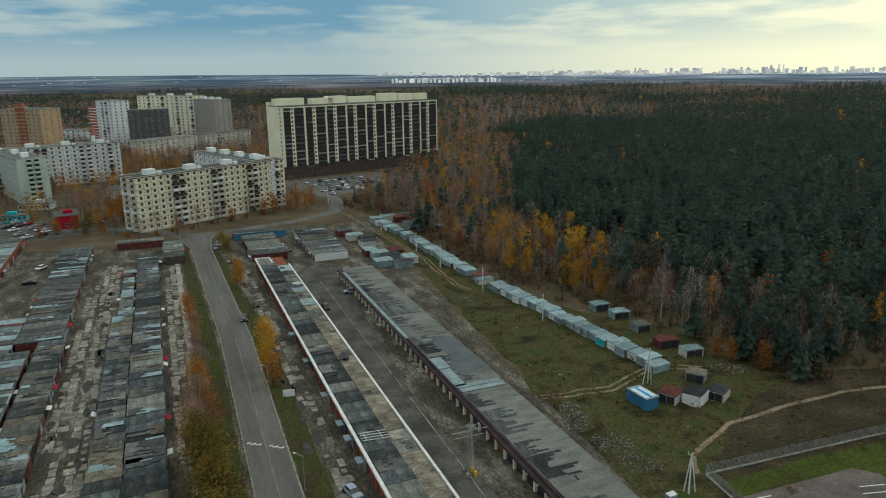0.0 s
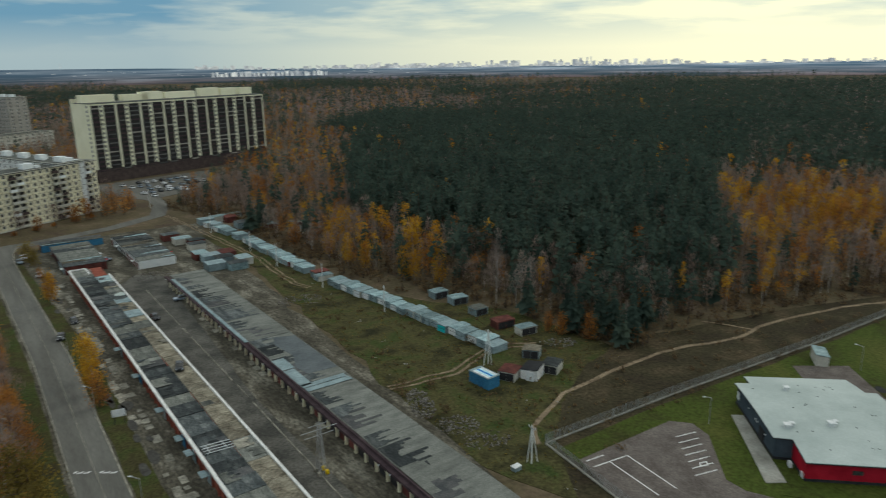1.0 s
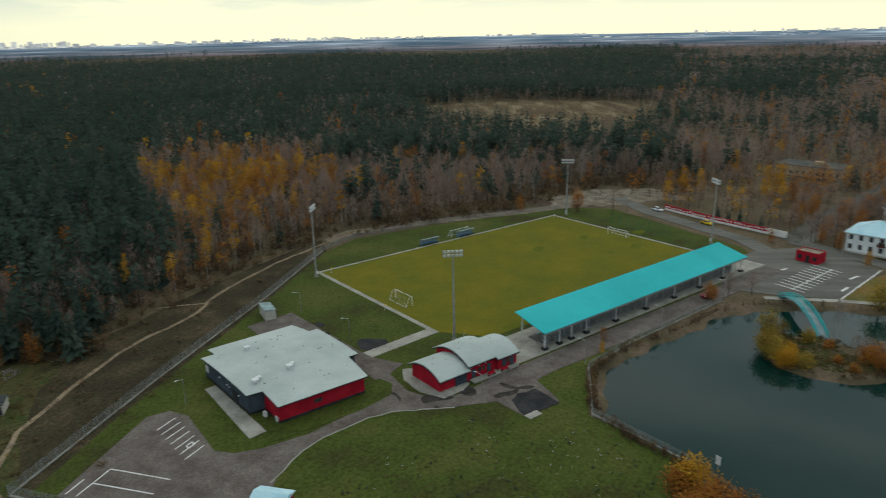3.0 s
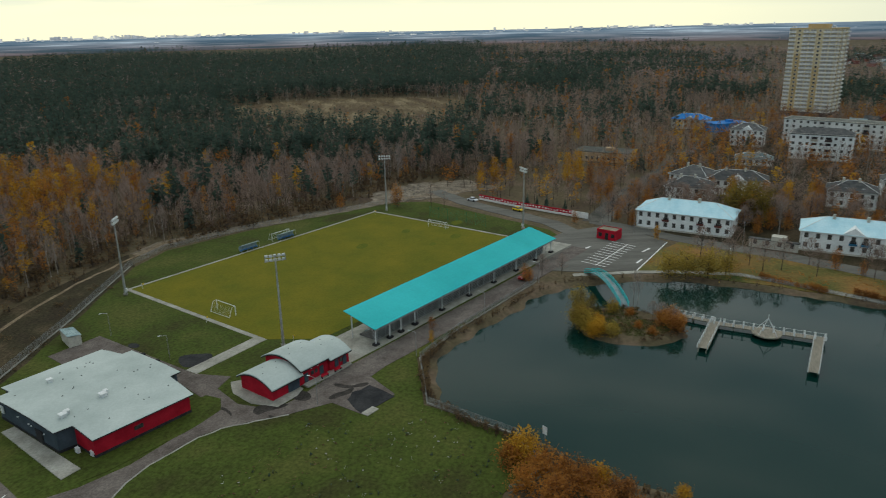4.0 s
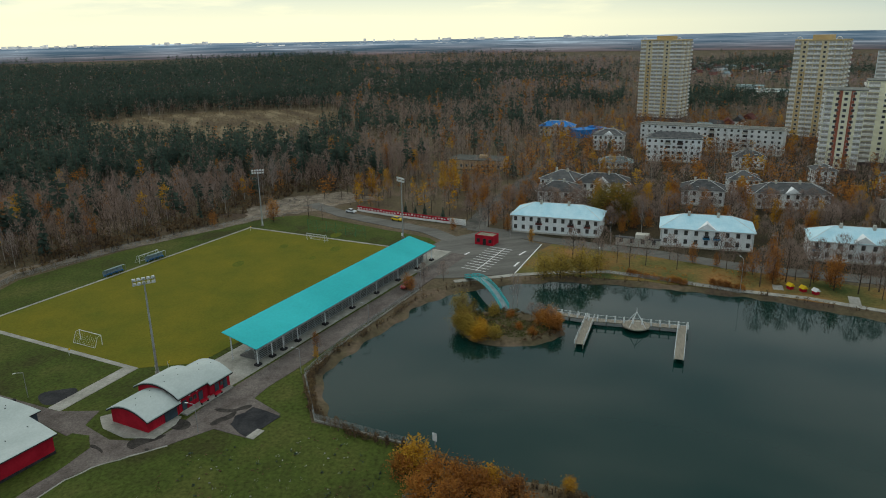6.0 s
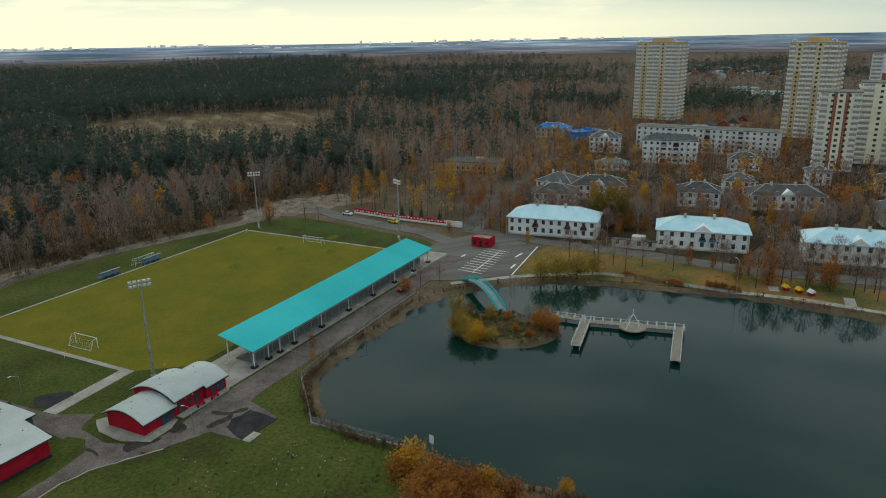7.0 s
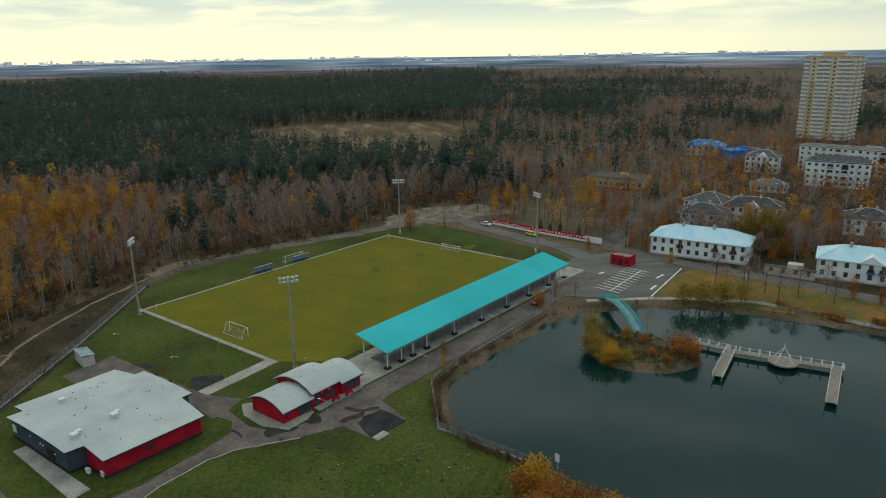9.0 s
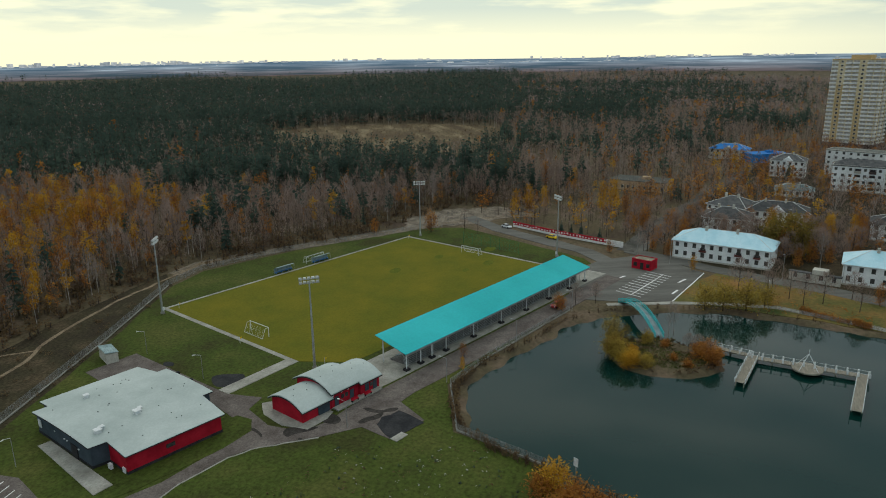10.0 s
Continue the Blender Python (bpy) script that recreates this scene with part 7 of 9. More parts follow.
# far blocks beyond the crossroads
tan, _, wide, tall = block("apartment_block", (-345, 560), (-310, 553), 22, 14, 2.75, "tan_brick", "tan brick tower with terracotta balconies", 8, (3, 4), "tan_brick", ends=3, seams=False)
part("central_bay", box(B(), wide / 2, -0.1, 0, 8.6, 0.3, tall + 1.5), M["terracotta"], tan, "terracotta central bay")
part("pediment", place(part("bay_top", box(B(), wide / 2, 1.5, tall + 1.5, 9.4, 4.0, 0.8), M["tan_brick"], tan), pose(0, 0, 0)) and box(B(), wide / 2, 1.5, tall + 2.3, 4.6, 3.4, 1.8), M["terracotta"], tan)
white, _, wide, tall = block("apartment_block", (-312, 648), (-290, 632), 16, 15, 2.75, "stucco", "slender white tower block with a red flank", 4, (1, 2), "stucco", ends=3, seams=False)
part("red_flank", box(B(), -7.0, 4, 0, 14, 8, tall - 5), M["terracotta"], white, "red flank with pale bands")
for k in range(13):
    part("pale_band", box(B(), -7.0, 4, 4 + k * 2.55, 14.2, 8.2, 0.7), M["stucco"], white)


def smoke_stack():
    t = thing("smoke_stack", pose(-220.5, 448.9, 0), "tall red and white banded brick chimney", "chimney")
    for k in range(5):
        z = 35 * k / 5
        part("band", beam(B(), (0, 0, z), (0, 0, z + 7), 1.9 - 0.2 * k, 1.7 - 0.2 * k, 14), M["terracotta"] if k % 2 == 0 else M["stucco"], t)
    part("rim", beam(B(), (0, 0, 34.6), (0, 0, 35.3), 1.25, 1.25, 14), M["roof_slate"], t)


smoke_stack()
block("apartment_block", (-286, 676), (-226, 655), 16, 16, 2.75, "cream", "far cream tower block with balconies", 12, (2, 5, 8, 11), "stucco", ends=3, seams=False, huts=3)
block("apartment_block", (-226, 655), (-199, 629), 16, 15, 2.75, "taupe", "far grey-brown tower block", 9, (), ends=3, seams=False, huts=3)
block("apartment_block", (-257, 586), (-228, 598), 14, 13, 2.72, "roof_slate", "far dark grey block", 6, (), ends=0, seams=False)
block("apartment_block", (-232, 546), (-205, 595), 13, 5, 2.75, "stucco_grey", "long low grey block among trees", 10, (), ends=0, seams=False)
block("apartment_block", (-372, 664), (-326, 664), 13, 5, 2.75, "stucco", "low white block among trees", 9, (), ends=0, seams=False)
block("apartment_block", (-200, 600), (-172, 640), 13, 5, 2.75, "stucco_grey", "low grey block among trees", 9, (), ends=0, seams=False)


def hip_house(a, b, depth, storeys, wall, roof, label, cols, blue=(), gable=True, step=2.85):
    """A house with a hipped roof; its front runs from a to b."""
    m, length = along(a, b)
    high = storeys * step + 0.4
    t = thing("house", m @ pose(0, 0, 0.05), label, "house", "hip-roofed houses")
    keep_out(m, -1.5, -1.5, length + 1.5, depth + 1.5)
    part("wall", box(B(), length / 2, depth / 2, 0, length, depth, high), M[wall], t)
    part("plinth", box(B(), length / 2, depth / 2, 0, length + 0.1, depth + 0.1, 0.5), M["stucco_grey"], t)
    part("cornice", box(B(), length / 2, depth / 2, high - 0.15, length + 0.9, depth + 0.9, 0.25), M[wall], t)
    bm = B()
    o, r = 0.6, min(depth * 0.27, 3.4)
    v = [bm.verts.new(p) for p in ((-o, -o, high + 0.1), (length + o, -o, high + 0.1), (length + o, depth + o, high + 0.1), (-o, depth + o, high + 0.1), (depth / 2, depth / 2, high + r), (length - depth / 2, depth / 2, high + r))]
    for f in ((0, 1, 5, 4), (2, 3, 4, 5), (1, 2, 5), (3, 0, 4), (3, 2, 1, 0)):
        bm.faces.new([v[k] for k in f])
    part("roof", bm, M[roof], t, "hipped roof")
    top = ((depth / 2, depth / 2, high + r + 0.02), (length - depth / 2, depth / 2, high + r + 0.02))
    for a0, b0 in ((top[0], top[1]), ((-o, -o, high + 0.12), top[0]), ((-o, depth + o, high + 0.12), top[0]), ((length + o, -o, high + 0.12), top[1]), ((length + o, depth + o, high + 0.12), top[1])):
        part("ridge_cap", beam(B(), a0, b0, 0.10, sides=4), M["panel_grey"], t)
    for f in (0.3, 0.62):
        part("chimney", box(B(), f * length, depth * 0.45, high + r * 0.6, 0.8, 0.8, r * 0.4 + 1.0), M["stucco_grey"], t)
    for f in (0.36, 0.7):
        dm = part("dormer", box(B(), f * length, depth * 0.2, high + 0.3, 1.2, 1.6, 0.9), M[wall], t)
        part("dormer_window", box(B(), f * length, depth * 0.2 - 0.82, high + 0.5, 0.8, 0.06, 0.6), M["dark"], dm)
    for s in range(storeys):
        for c in range(cols):
            place(part("window", WIN_SMALL, None, t), pose((c + 0.5) * length / cols, -0.03, 0.4 + s * step + 0.85))
        for c in range(3):
            place(part("window", WIN_SMALL, None, t), pose(0, depth, 0, 0, 0, -90) @ pose((c + 0.5) * depth / 3, -0.03, 0.4 + s * step + 0.85))
    for c in blue:
        place(part("balcony", balcony_mesh("blue" if c >= 0 else "rust"), None, t), pose((abs(c) + 0.5) * length / cols, 0, 0.4 + step) @ Matrix.Diagonal((0.7, 1, 0.55, 1)))
    if gable:
        bm = B()
        gw = 3.2
        v = [bm.verts.new(p) for p in ((length / 2 - gw, -0.45, high), (length / 2 + gw, -0.45, high), (length / 2, -0.45, high + 2.2), (length / 2 - gw, depth * 0.3, high + 0.3), (length / 2 + gw, depth * 0.3, high + 0.3), (length / 2, depth * 0.42, high + 2.2))]
        for f in ((0, 1, 2), (0, 2, 5, 3), (1, 4, 5, 2)):
            bm.faces.new([v[k] for k in f])
        bmesh.ops.recalc_face_normals(bm, faces=bm.faces)
        part("front_gable", bm, M[wall], t, "pale front gable")
    for x in (0.3, length - 0.3):
        part("downpipe", beam(B(), (x, -0.12, 0.2), (x, -0.12, high), 0.07, sides=5), M["steel"], t)
    return t


hip_house((236.5, 1.5), (229.3, -27.6), 13, 2, "stucco", "roof_snow", "white two-storey house with a pale blue tin roof", 11, (-3, -7, -9), gable=False)
hip_house((221.3, -45.8), (215.6, -72.6), 13, 2, "stucco", "roof_snow", "white two-storey house with blue balconies and pale roof", 9, (4, 5), gable=True)
hip_house((208.5, -86.5), (202.0, -113), 13, 2, "stucco", "roof_snow", "white two-storey house with a pale blue roof behind trees", 9, (0,), gable=True)
hip_house((200, -128), (194, -154), 13, 2, "stucco", "roof_snow", "white two-storey house with a pale blue roof", 9, (4, 5), gable=True)
hip_house((291, -24), (288.5, -46), 12, 2, "stucco", "roof_slate", "white house with a grey slate roof", 8, (), gable=True)
hip_house((275, -8), (272.5, -24), 12, 2, "stucco", "roof_slate", "white house with a steep dark roof", 5, (), gable=False)
hip_house((300, -10), (292, -24), 13, 2, "stucco", "roof_slate", "weathered house with a grey slate roof", 6, (), gable=False)
hip_house((278.5, -64.5), (275.2, -80), 12, 2, "stucco", "roof_slate", "pale house with a grey hipped roof", 5, (), gable=False)
hip_house((273, -90.5), (270, -117), 12, 2, "stucco", "roof_slate", "long weathered house with a grey roof", 8, (), gable=True)
hip_house((356, -106), (353.5, -120), 10, 2, "stucco", "roof_slate", "white house with a dark roof among bare trees", 5, (), gable=False)
hip_house((299.5, -88), (297.5, -100), 11, 2, "stucco", "roof_slate", "pale house with a dark roof hidden by bare trees", 5, (), gable=False)
hip_house((320, -130), (319, -139), 9, 2, "stucco", "roof_slate", "small pale house with a dark roof among trees", 3, (), gable=False)
hip_house((356, -41), (354, -57), 9, 1, "stucco", "tin_roof", "low white building with a pale tin roof", 6, (), gable=False)
hip_house((413, -43.5), (409, -60), 12, 3, "stucco", "roof_slate", "three-storey grey house with a gabled slate roof", 6, (2, 3), gable=True)
hip_house((478, -14), (472, -36), 12, 2, "stucco_grey", "bright_blue", "house with a bright blue roof", 6, (), gable=True)
hip_house((300, -150), (293, -178), 13, 2, "stucco_grey", "roof_slate", "weathered house with a grey roof", 8, (), gable=False)
hip_house((250, -128), (245, -150), 12, 2, "stucco_grey", "roof_slate", "weathered house with a grey roof among trees", 7, (), gable=False)


def long_low(a, b, depth, high, wall, roof, label, cols=10):
    m, length = along(a, b)
    t = thing("low_building", m @ pose(0, 0, 0.05), label, "low building", "low buildings")
    keep_out(m, -1.5, -1.5, length + 1.5, depth + 1.5)
    part("wall", box(B(), length / 2, depth / 2, 0, length, depth, high), M[wall], t)
    part("roof", box(B(), length / 2, depth / 2, high, length + 0.5, depth + 0.5, 0.25), M[roof], t)
    part("roof_box", box(B(), length * 0.6, depth / 2, high + 0.25, 4, 3, 1.4), M[wall], t)
    for c in range(cols):
        place(part("window", WIN_SMALL, None, t), pose((c + 0.5) * length / cols, -0.03, 1.0))


long_low((356, 35), (350, 8), 15, 4.6, "tan_brick", "roof_grey", "long brown brick building with a flat roof")
long_low((462, -40), (474, -60), 12, 5.0, "bright_blue", "bright_blue", "long bright blue hall", 8)
long_low((-168.5, 298.8), (-160.2, 303.4), 15, 5.6, "red", "roof_slate", "red two-storey building with a dark roof", 3)
long_low((-206, 312.5), (-191.5, 317.6), 6, 3.0, "turquoise", "roof_concrete", "low turquoise market stalls", 8)
long_low((-210.8, 344.1), (-196.2, 346), 8, 3.2, "panel_green", "roof_grey", "low grey-green shop building", 8)
long_low((-176, 372), (-150, 392), 16, 5.0, "stucco_grey", "roof_slate", "low nursery building with a slate roof", 8)
long_low((222, -32), (218, -45), 1.2, 2.6, "stucco_grey", "roof_slate", "low pale wall building beside the street", 4)


# far village
def far_cottages():
    r = random.Random(17)
    names = [("stucco", "roof_slate"), ("tan_brick", "rust"), ("stucco_grey", "roof_blue"), ("redbrick", "roof_slate"), ("stucco", "rust")]
    spots = []
    for _ in range(70):
        d, az = r.uniform(1120, 1480), radians(r.uniform(101, 113))
        spots.append((d * math.sin(az), d * math.cos(az)))
    for _ in range(110):
        f = r.random()
        spots.append((r.uniform(-330, -620) - 200 * f, r.uniform(740, 900) + 500 * f))
    for i in range(5):
        spots.append((480 + 13 * i, -122 - 11 * i))
    for k in range(9):
        d, az, w = r.uniform(790, 930), radians(r.uniform(105.5, 112)), r.uniform(18, 40)
        m = pose(d * math.sin(az), d * math.cos(az), 0, 0, 0, r.uniform(50, 75))
        t = thing("far_shed", m, "long pale industrial shed far behind the towers", "shed", "far sheds")
        part("wall", box(B(), 0, 0, 0, w, 12, 4.5), M["stucco_grey"], t)
        part("roof", box(B(), 0, 0, 4.5, w + 1, 13, 0.5), M["roof_white"] if k % 2 else M["tin_roof"], t)
        keep_out(m, -w / 2 - 14, -20, w / 2 + 14, 14)
    meshes = []
    for wall, roof in names:
        bm = B()
        box(bm, 0, 0, 0, 9, 8, 4.2)
        v = [bm.verts.new(p) for p in ((-5, -4.6, 4.1), (5, -4.6, 4.1), (5, 4.6, 4.1), (-5, 4.6, 4.1), (-5, 0, 8), (5, 0, 8))]
        for f in ((0, 1, 5, 4), (2, 3, 4, 5), (1, 2, 5), (3, 0, 4)):
            bm.faces.new([v[k] for k in f]).material_index = 1
        meshes.append(mesh_of(bm, "cottage", [M[wall], M[roof]]))
    for x, y in spots:
        ob = tagged(new("cottage", r.choice(meshes)), "small far cottage with a pitched roof among trees", "cottage", "far cottages")
        ob.matrix_world = pose(x, y, 0, 0, 0, r.uniform(0, 180))
        keep_out(ob.matrix_world, -8, -8, 8, 8)


far_cottages()


# ---- trees ----
class Shape:
    """Triangles with a material slot each."""

    def __init__(self):
        self.v, self.f, self.m = [], [], []

    def add(self, verts, faces, slot):
        k = len(self.v)
        self.v += verts
        self.f += [(a + k, b + k, c + k) for a, b, c in faces]
        self.m += [slot] * len(faces)

    def arrays(self):
        return np.array(self.v, float), np.array(self.f, int), np.array(self.m, int)


def stick(s, a, b, r0, r1, sides=4, slot=1):
    a, b = Vector(a), Vector(b)
    d = (b - a).normalized()
    x = d.orthogonal().normalized()
    y = d.cross(x)
    ring = []
    for p, r in ((a, r0), (b, r1)):
        for i in range(sides):
            t = 2 * math.pi * i / sides
            ring.append(tuple(p + x * (r * math.cos(t)) + y * (r * math.sin(t))))
    faces = []
    for i in range(sides):
        j = (i + 1) % sides
        faces += [(i, j, sides + j), (i, sides + j, sides + i)]
    s.add(ring, faces, slot)


def leaf(s, p, size, r, slot=0):
    """One small clump of leaves: a bent quad, turned at random."""
    q = Euler((r.uniform(-0.9, 0.9), r.uniform(-0.9, 0.9), r.uniform(0, 6.28))).to_matrix()
    w = size * r.uniform(0.6, 1.2)
    pts = [q @ Vector(c) + Vector(p) for c in ((-w, -w * 0.7, 0), (w * 0.8, -w, 0.2 * w), (w, w * 0.8, -0.1 * w), (-w * 0.7, w, 0.25 * w))]
    s.add([tuple(v) for v in pts], [(0, 1, 2), (0, 2, 3)], slot)


def frond(s, r, a, q0, q1, w, z, droop, slot=0):
    """A spray of needles: a kite that reaches outward from the stem, rolled at random."""
    out, side = Vector((math.cos(a), math.sin(a), -droop)), Vector((-math.sin(a), math.cos(a), 0))
    roll = r.uniform(-1.3, 1.3)
    across = (side * math.cos(roll) + Vector((0, 0, 1)) * math.sin(roll)) * w
    p0, m, p1 = out * q0, out * (q0 + (q1 - q0) * 0.6), out * q1
    s.add([(p.x, p.y, p.z + z) for p in (p0, m + across, p1, m - across)], [(0, 1, 2), (0, 2, 3)], slot)


def spruce(r, layers, seg, high=18.0, wide=3.2):
    """A spruce: a narrow cone of drooping sprays, shorter towards the tip."""
    s = Shape()
    stick(s, (0, 0, 0), (0, 0, high * 0.9), 0.2, 0.06, 4 if layers > 6 else 3)
    for k in range(layers):
        f = (k + r.uniform(0.2, 0.8)) / layers
        rad = (wide * (1 - f) ** 0.85 + 0.3) * r.uniform(0.85, 1.15)
        turn = r.uniform(0, 6.28)
        for i in range(seg):
            a = turn + 2 * math.pi * (i + r.uniform(-0.3, 0.3)) / seg
            q = rad * r.uniform(0.7, 1.2)
            frond(s, r, a, 0.0, q, q * r.uniform(0.34, 0.52) * min(1.5, 6 / seg), high * (0.12 + 0.84 * f) + 0.3 * q, r.uniform(0.25, 0.75))
    for i in range(3):
        frond(s, r, 2.1 * i, 0.0, 0.5, 0.4, high, 2.2)
    return s


def pine(r, tiers, per, high=18.0, wide=3.0, low=0.42):
    """A pine: a bare stem with a domed crown of layered, drooping sprays."""
    s = Shape()
    stick(s, (0, 0, 0), (0, 0, high * 0.92), 0.2, 0.07, 4 if tiers > 6 else 3)
    for k in range(tiers):
        f = (k + r.uniform(0.1, 0.9)) / tiers
        rad = wide * (0.35 + 0.65 * math.sin(math.pi * (0.28 + 0.60 * f))) * (1 - 0.72 * f ** 2.4) * r.uniform(0.8, 1.15)
        turn = r.uniform(0, 6.28)
        for i in range(per):
            z = high * (low + (0.98 - low) * f) + r.uniform(-0.4, 0.4)
            a = turn + 2 * math.pi * (i + r.uniform(-0.3, 0.3)) / per
            q1 = rad * r.uniform(0.65, 1.15)
            frond(s, r, a, q1 * r.uniform(0.0, 0.35), q1, q1 * r.uniform(0.24, 0.40) * min(1.6, 7 / per), z + 0.2 * q1, r.uniform(-0.45, 0.40))
    for i in range(3):
        frond(s, r, 2.1 * i + r.random(), 0.0, wide * 0.25, wide * 0.16, high * 0.99, 1.6)
    return s


def limbs(s, r, high, wide, count, thick=0.16, start=0.25):
    stick(s, (0, 0, 0), (r.uniform(-0.3, 0.3), r.uniform(-0.3, 0.3), high * 0.55), thick, thick * 0.55, 5)
    stick(s, (0, 0, high * 0.54), (r.uniform(-0.5, 0.5), r.uniform(-0.5, 0.5), high * 0.95), thick * 0.55, 0.03, 4)
    tips = []
    for k in range(count):
        z = high * (start + (0.85 - start) * k / count)
        a = 2.4 * k + r.uniform(-0.4, 0.4)
        q = wide * r.uniform(0.5, 0.95) * (1 - 0.5 * (z / high - start))
        tip = (q * math.cos(a), q * math.sin(a), z + high * r.uniform(0.10, 0.22))
        stick(s, (0, 0, z), tip, thick * 0.4, 0.03, 3)
        tips.append(tip)
    return tips


def broadleaf(r, count, size, high=13.0, wide=3.0, branches=8, low=0.28, lumps=9, twigs=0, trunk=0.16):
    """A leafy crown: clumps of small leaves round the limbs, with gaps between them."""
    s = Shape()
    tips = limbs(s, r, high, wide, branches, trunk, low) if branches else [(0, 0, high * 0.6)]
    if not branches:
        stick(s, (0, 0, 0), (0, 0, high * 0.6), 0.14, 0.05, 3)
    cores = []
    for k in range(lumps):
        f = r.random()
        a = r.uniform(0, 6.28)
        z = high * (low + 0.05 + (0.95 - low) * f)
        q = wide * math.sin(math.pi * min(0.98, 0.18 + 0.78 * f)) * r.uniform(0.15, 0.85)
        cores.append(Vector((q * math.cos(a), q * math.sin(a), z)))
    for k in range(count):
        c = r.choice(cores)
        d = Vector((r.gauss(0, 1), r.gauss(0, 1), r.gauss(0, 0.8))) * (wide * 0.24)
        leaf(s, c + d, size, r)
    for k in range(twigs):
        a, b = r.choice(tips), Vector((r.gauss(0, 1), r.gauss(0, 1), r.uniform(0.2, 2.0)))
        twig(s, r, Vector(a) * r.uniform(0.6, 1.0), b * 0.8, 0.05)
    return s


def twig(s, r, a, d, w, slot=0):
    a, d = Vector(a), Vector(d)
    n = d.orthogonal().normalized()
    n.rotate(Matrix.Rotation(r.uniform(0, 6.28), 3, d.normalized()))
    s.add([tuple(a - n * w), tuple(a + n * w), tuple(a + d)], [(0, 1, 2)], slot)


def bare(r, twigs, high=13.0, wide=2.2, branches=8, w=0.05, trunk=0.13, low=0.34):
    """A leafless tree: limbs and a haze of thin, steep twigs in an egg-shaped crown."""
    s = Shape()
    if branches:
        limbs(s, r, high, wide, branches, trunk, 0.3)
    else:
        stick(s, (0, 0, 0), (r.uniform(-0.3, 0.3), r.uniform(-0.3, 0.3), high * 0.92), trunk, 0.03, 3)
    for k in range(twigs):
        f = low + (1.0 - low) * r.random() ** 0.85
        a = r.uniform(0, 6.28)
        q = wide * math.sin(math.pi * min(0.96, 0.20 + 0.74 * (f - low) / (1 - low))) * math.sqrt(r.random())
        p = (q * math.cos(a), q * math.sin(a), high * f * 0.93)
        d = (math.cos(a) * r.uniform(0.0, 0.9), math.sin(a) * r.uniform(0.0, 0.9), r.uniform(0.5, 1.6))
        twig(s, r, p, Vector(d) * r.uniform(0.7, 1.3) * high / 13, w * r.uniform(0.6, 1.4))
    return s


def scatter(name, shapes, x, y, scale, mats, label, category, seed=0, squash=None):
    """Many plants of one kind, set out as one mesh."""
    r = np.random.default_rng(seed)
    n = len(x)
    if n == 0:
        return None
    pick = r.integers(0, len(shapes), n)
    turn = r.uniform(0, 2 * np.pi, n)
    V, F, MI, k = [], [], [], 0
    for i, s in enumerate(shapes):
        v, f, m = s.arrays()
        idx = np.nonzero(pick == i)[0]
        if not len(idx):
            continue
        c, sn = np.cos(turn[idx])[:, None], np.sin(turn[idx])[:, None]
        sc = scale[idx][:, None]
        wide = sc * r.uniform(0.85, 1.15, (len(idx), 1))
        px = (v[None, :, 0] * c - v[None, :, 1] * sn) * wide + x[idx][:, None]
        py = (v[None, :, 0] * sn + v[None, :, 1] * c) * wide + y[idx][:, None]
        pz = v[None, :, 2] * sc - 0.05
        V.append(np.stack([px, py, np.broadcast_to(pz, px.shape)], -1).reshape(-1, 3))
        F.append((f[None] + (np.arange(len(idx)) * len(v))[:, None, None] + k).reshape(-1, 3))
        MI.append(np.tile(m, len(idx)))
        k += len(idx) * len(v)
    V, F, MI = np.concatenate(V), np.concatenate(F), np.concatenate(MI)
    me = raw_mesh(name, V, F, MI, mats)
    return tagged(new(name, me), label, category, kind="stuff")


def raw_mesh(name, V, F, MI, mats):
    me = bpy.data.meshes.new(name)
    me.vertices.add(len(V))
    me.vertices.foreach_set("co", V.astype(np.float32).ravel())
    me.loops.add(len(F) * 3)
    me.loops.foreach_set("vertex_index", F.astype(np.int32).ravel())
    me.polygons.add(len(F))
    me.polygons.foreach_set("loop_start", (np.arange(len(F)) * 3).astype(np.int32))
    for m in mats:
        me.materials.append(m)
    me.polygons.foreach_set("material_index", MI.astype(np.int32))
    me.update(calc_edges=True)
    return me


CLEARING = [(540, 366), (585, 345), (625, 310), (655, 250), (648, 176), (570, 132), (450, 140), (436, 205), (466, 296)]
WOOD = [(-14, 304), (14, 232), (37, 199), (54, 186), (66, 166), (72, 155), (80, 142), (101, 150), (142, 155), (172, 157), (200, 141), (236, 119), (256, 112), (290, 104), (306, 78), (318, 48), (340, 44), (362, 46), (372, 6), (440, -18),
        (520, -30), (580, -60), (2600, -420), (2600, 2600), (-900, 2600), (-1200, 1160), (-640, 700), (-130, 590), (20, 570), (22, 520), (-28, 462), (-30, 400), (-46, 350)]
WEST = [(-640, 700), (-130, 590), (-110, 500), (-190, 470), (-280, 480), (-420, 540), (-700, 520), (-1600, 900), (-1200, 1160)]
EAST = [(580, -60), (2600, -420), (2600, -2200), (1000, -900), (480, -360), (560, -240)]


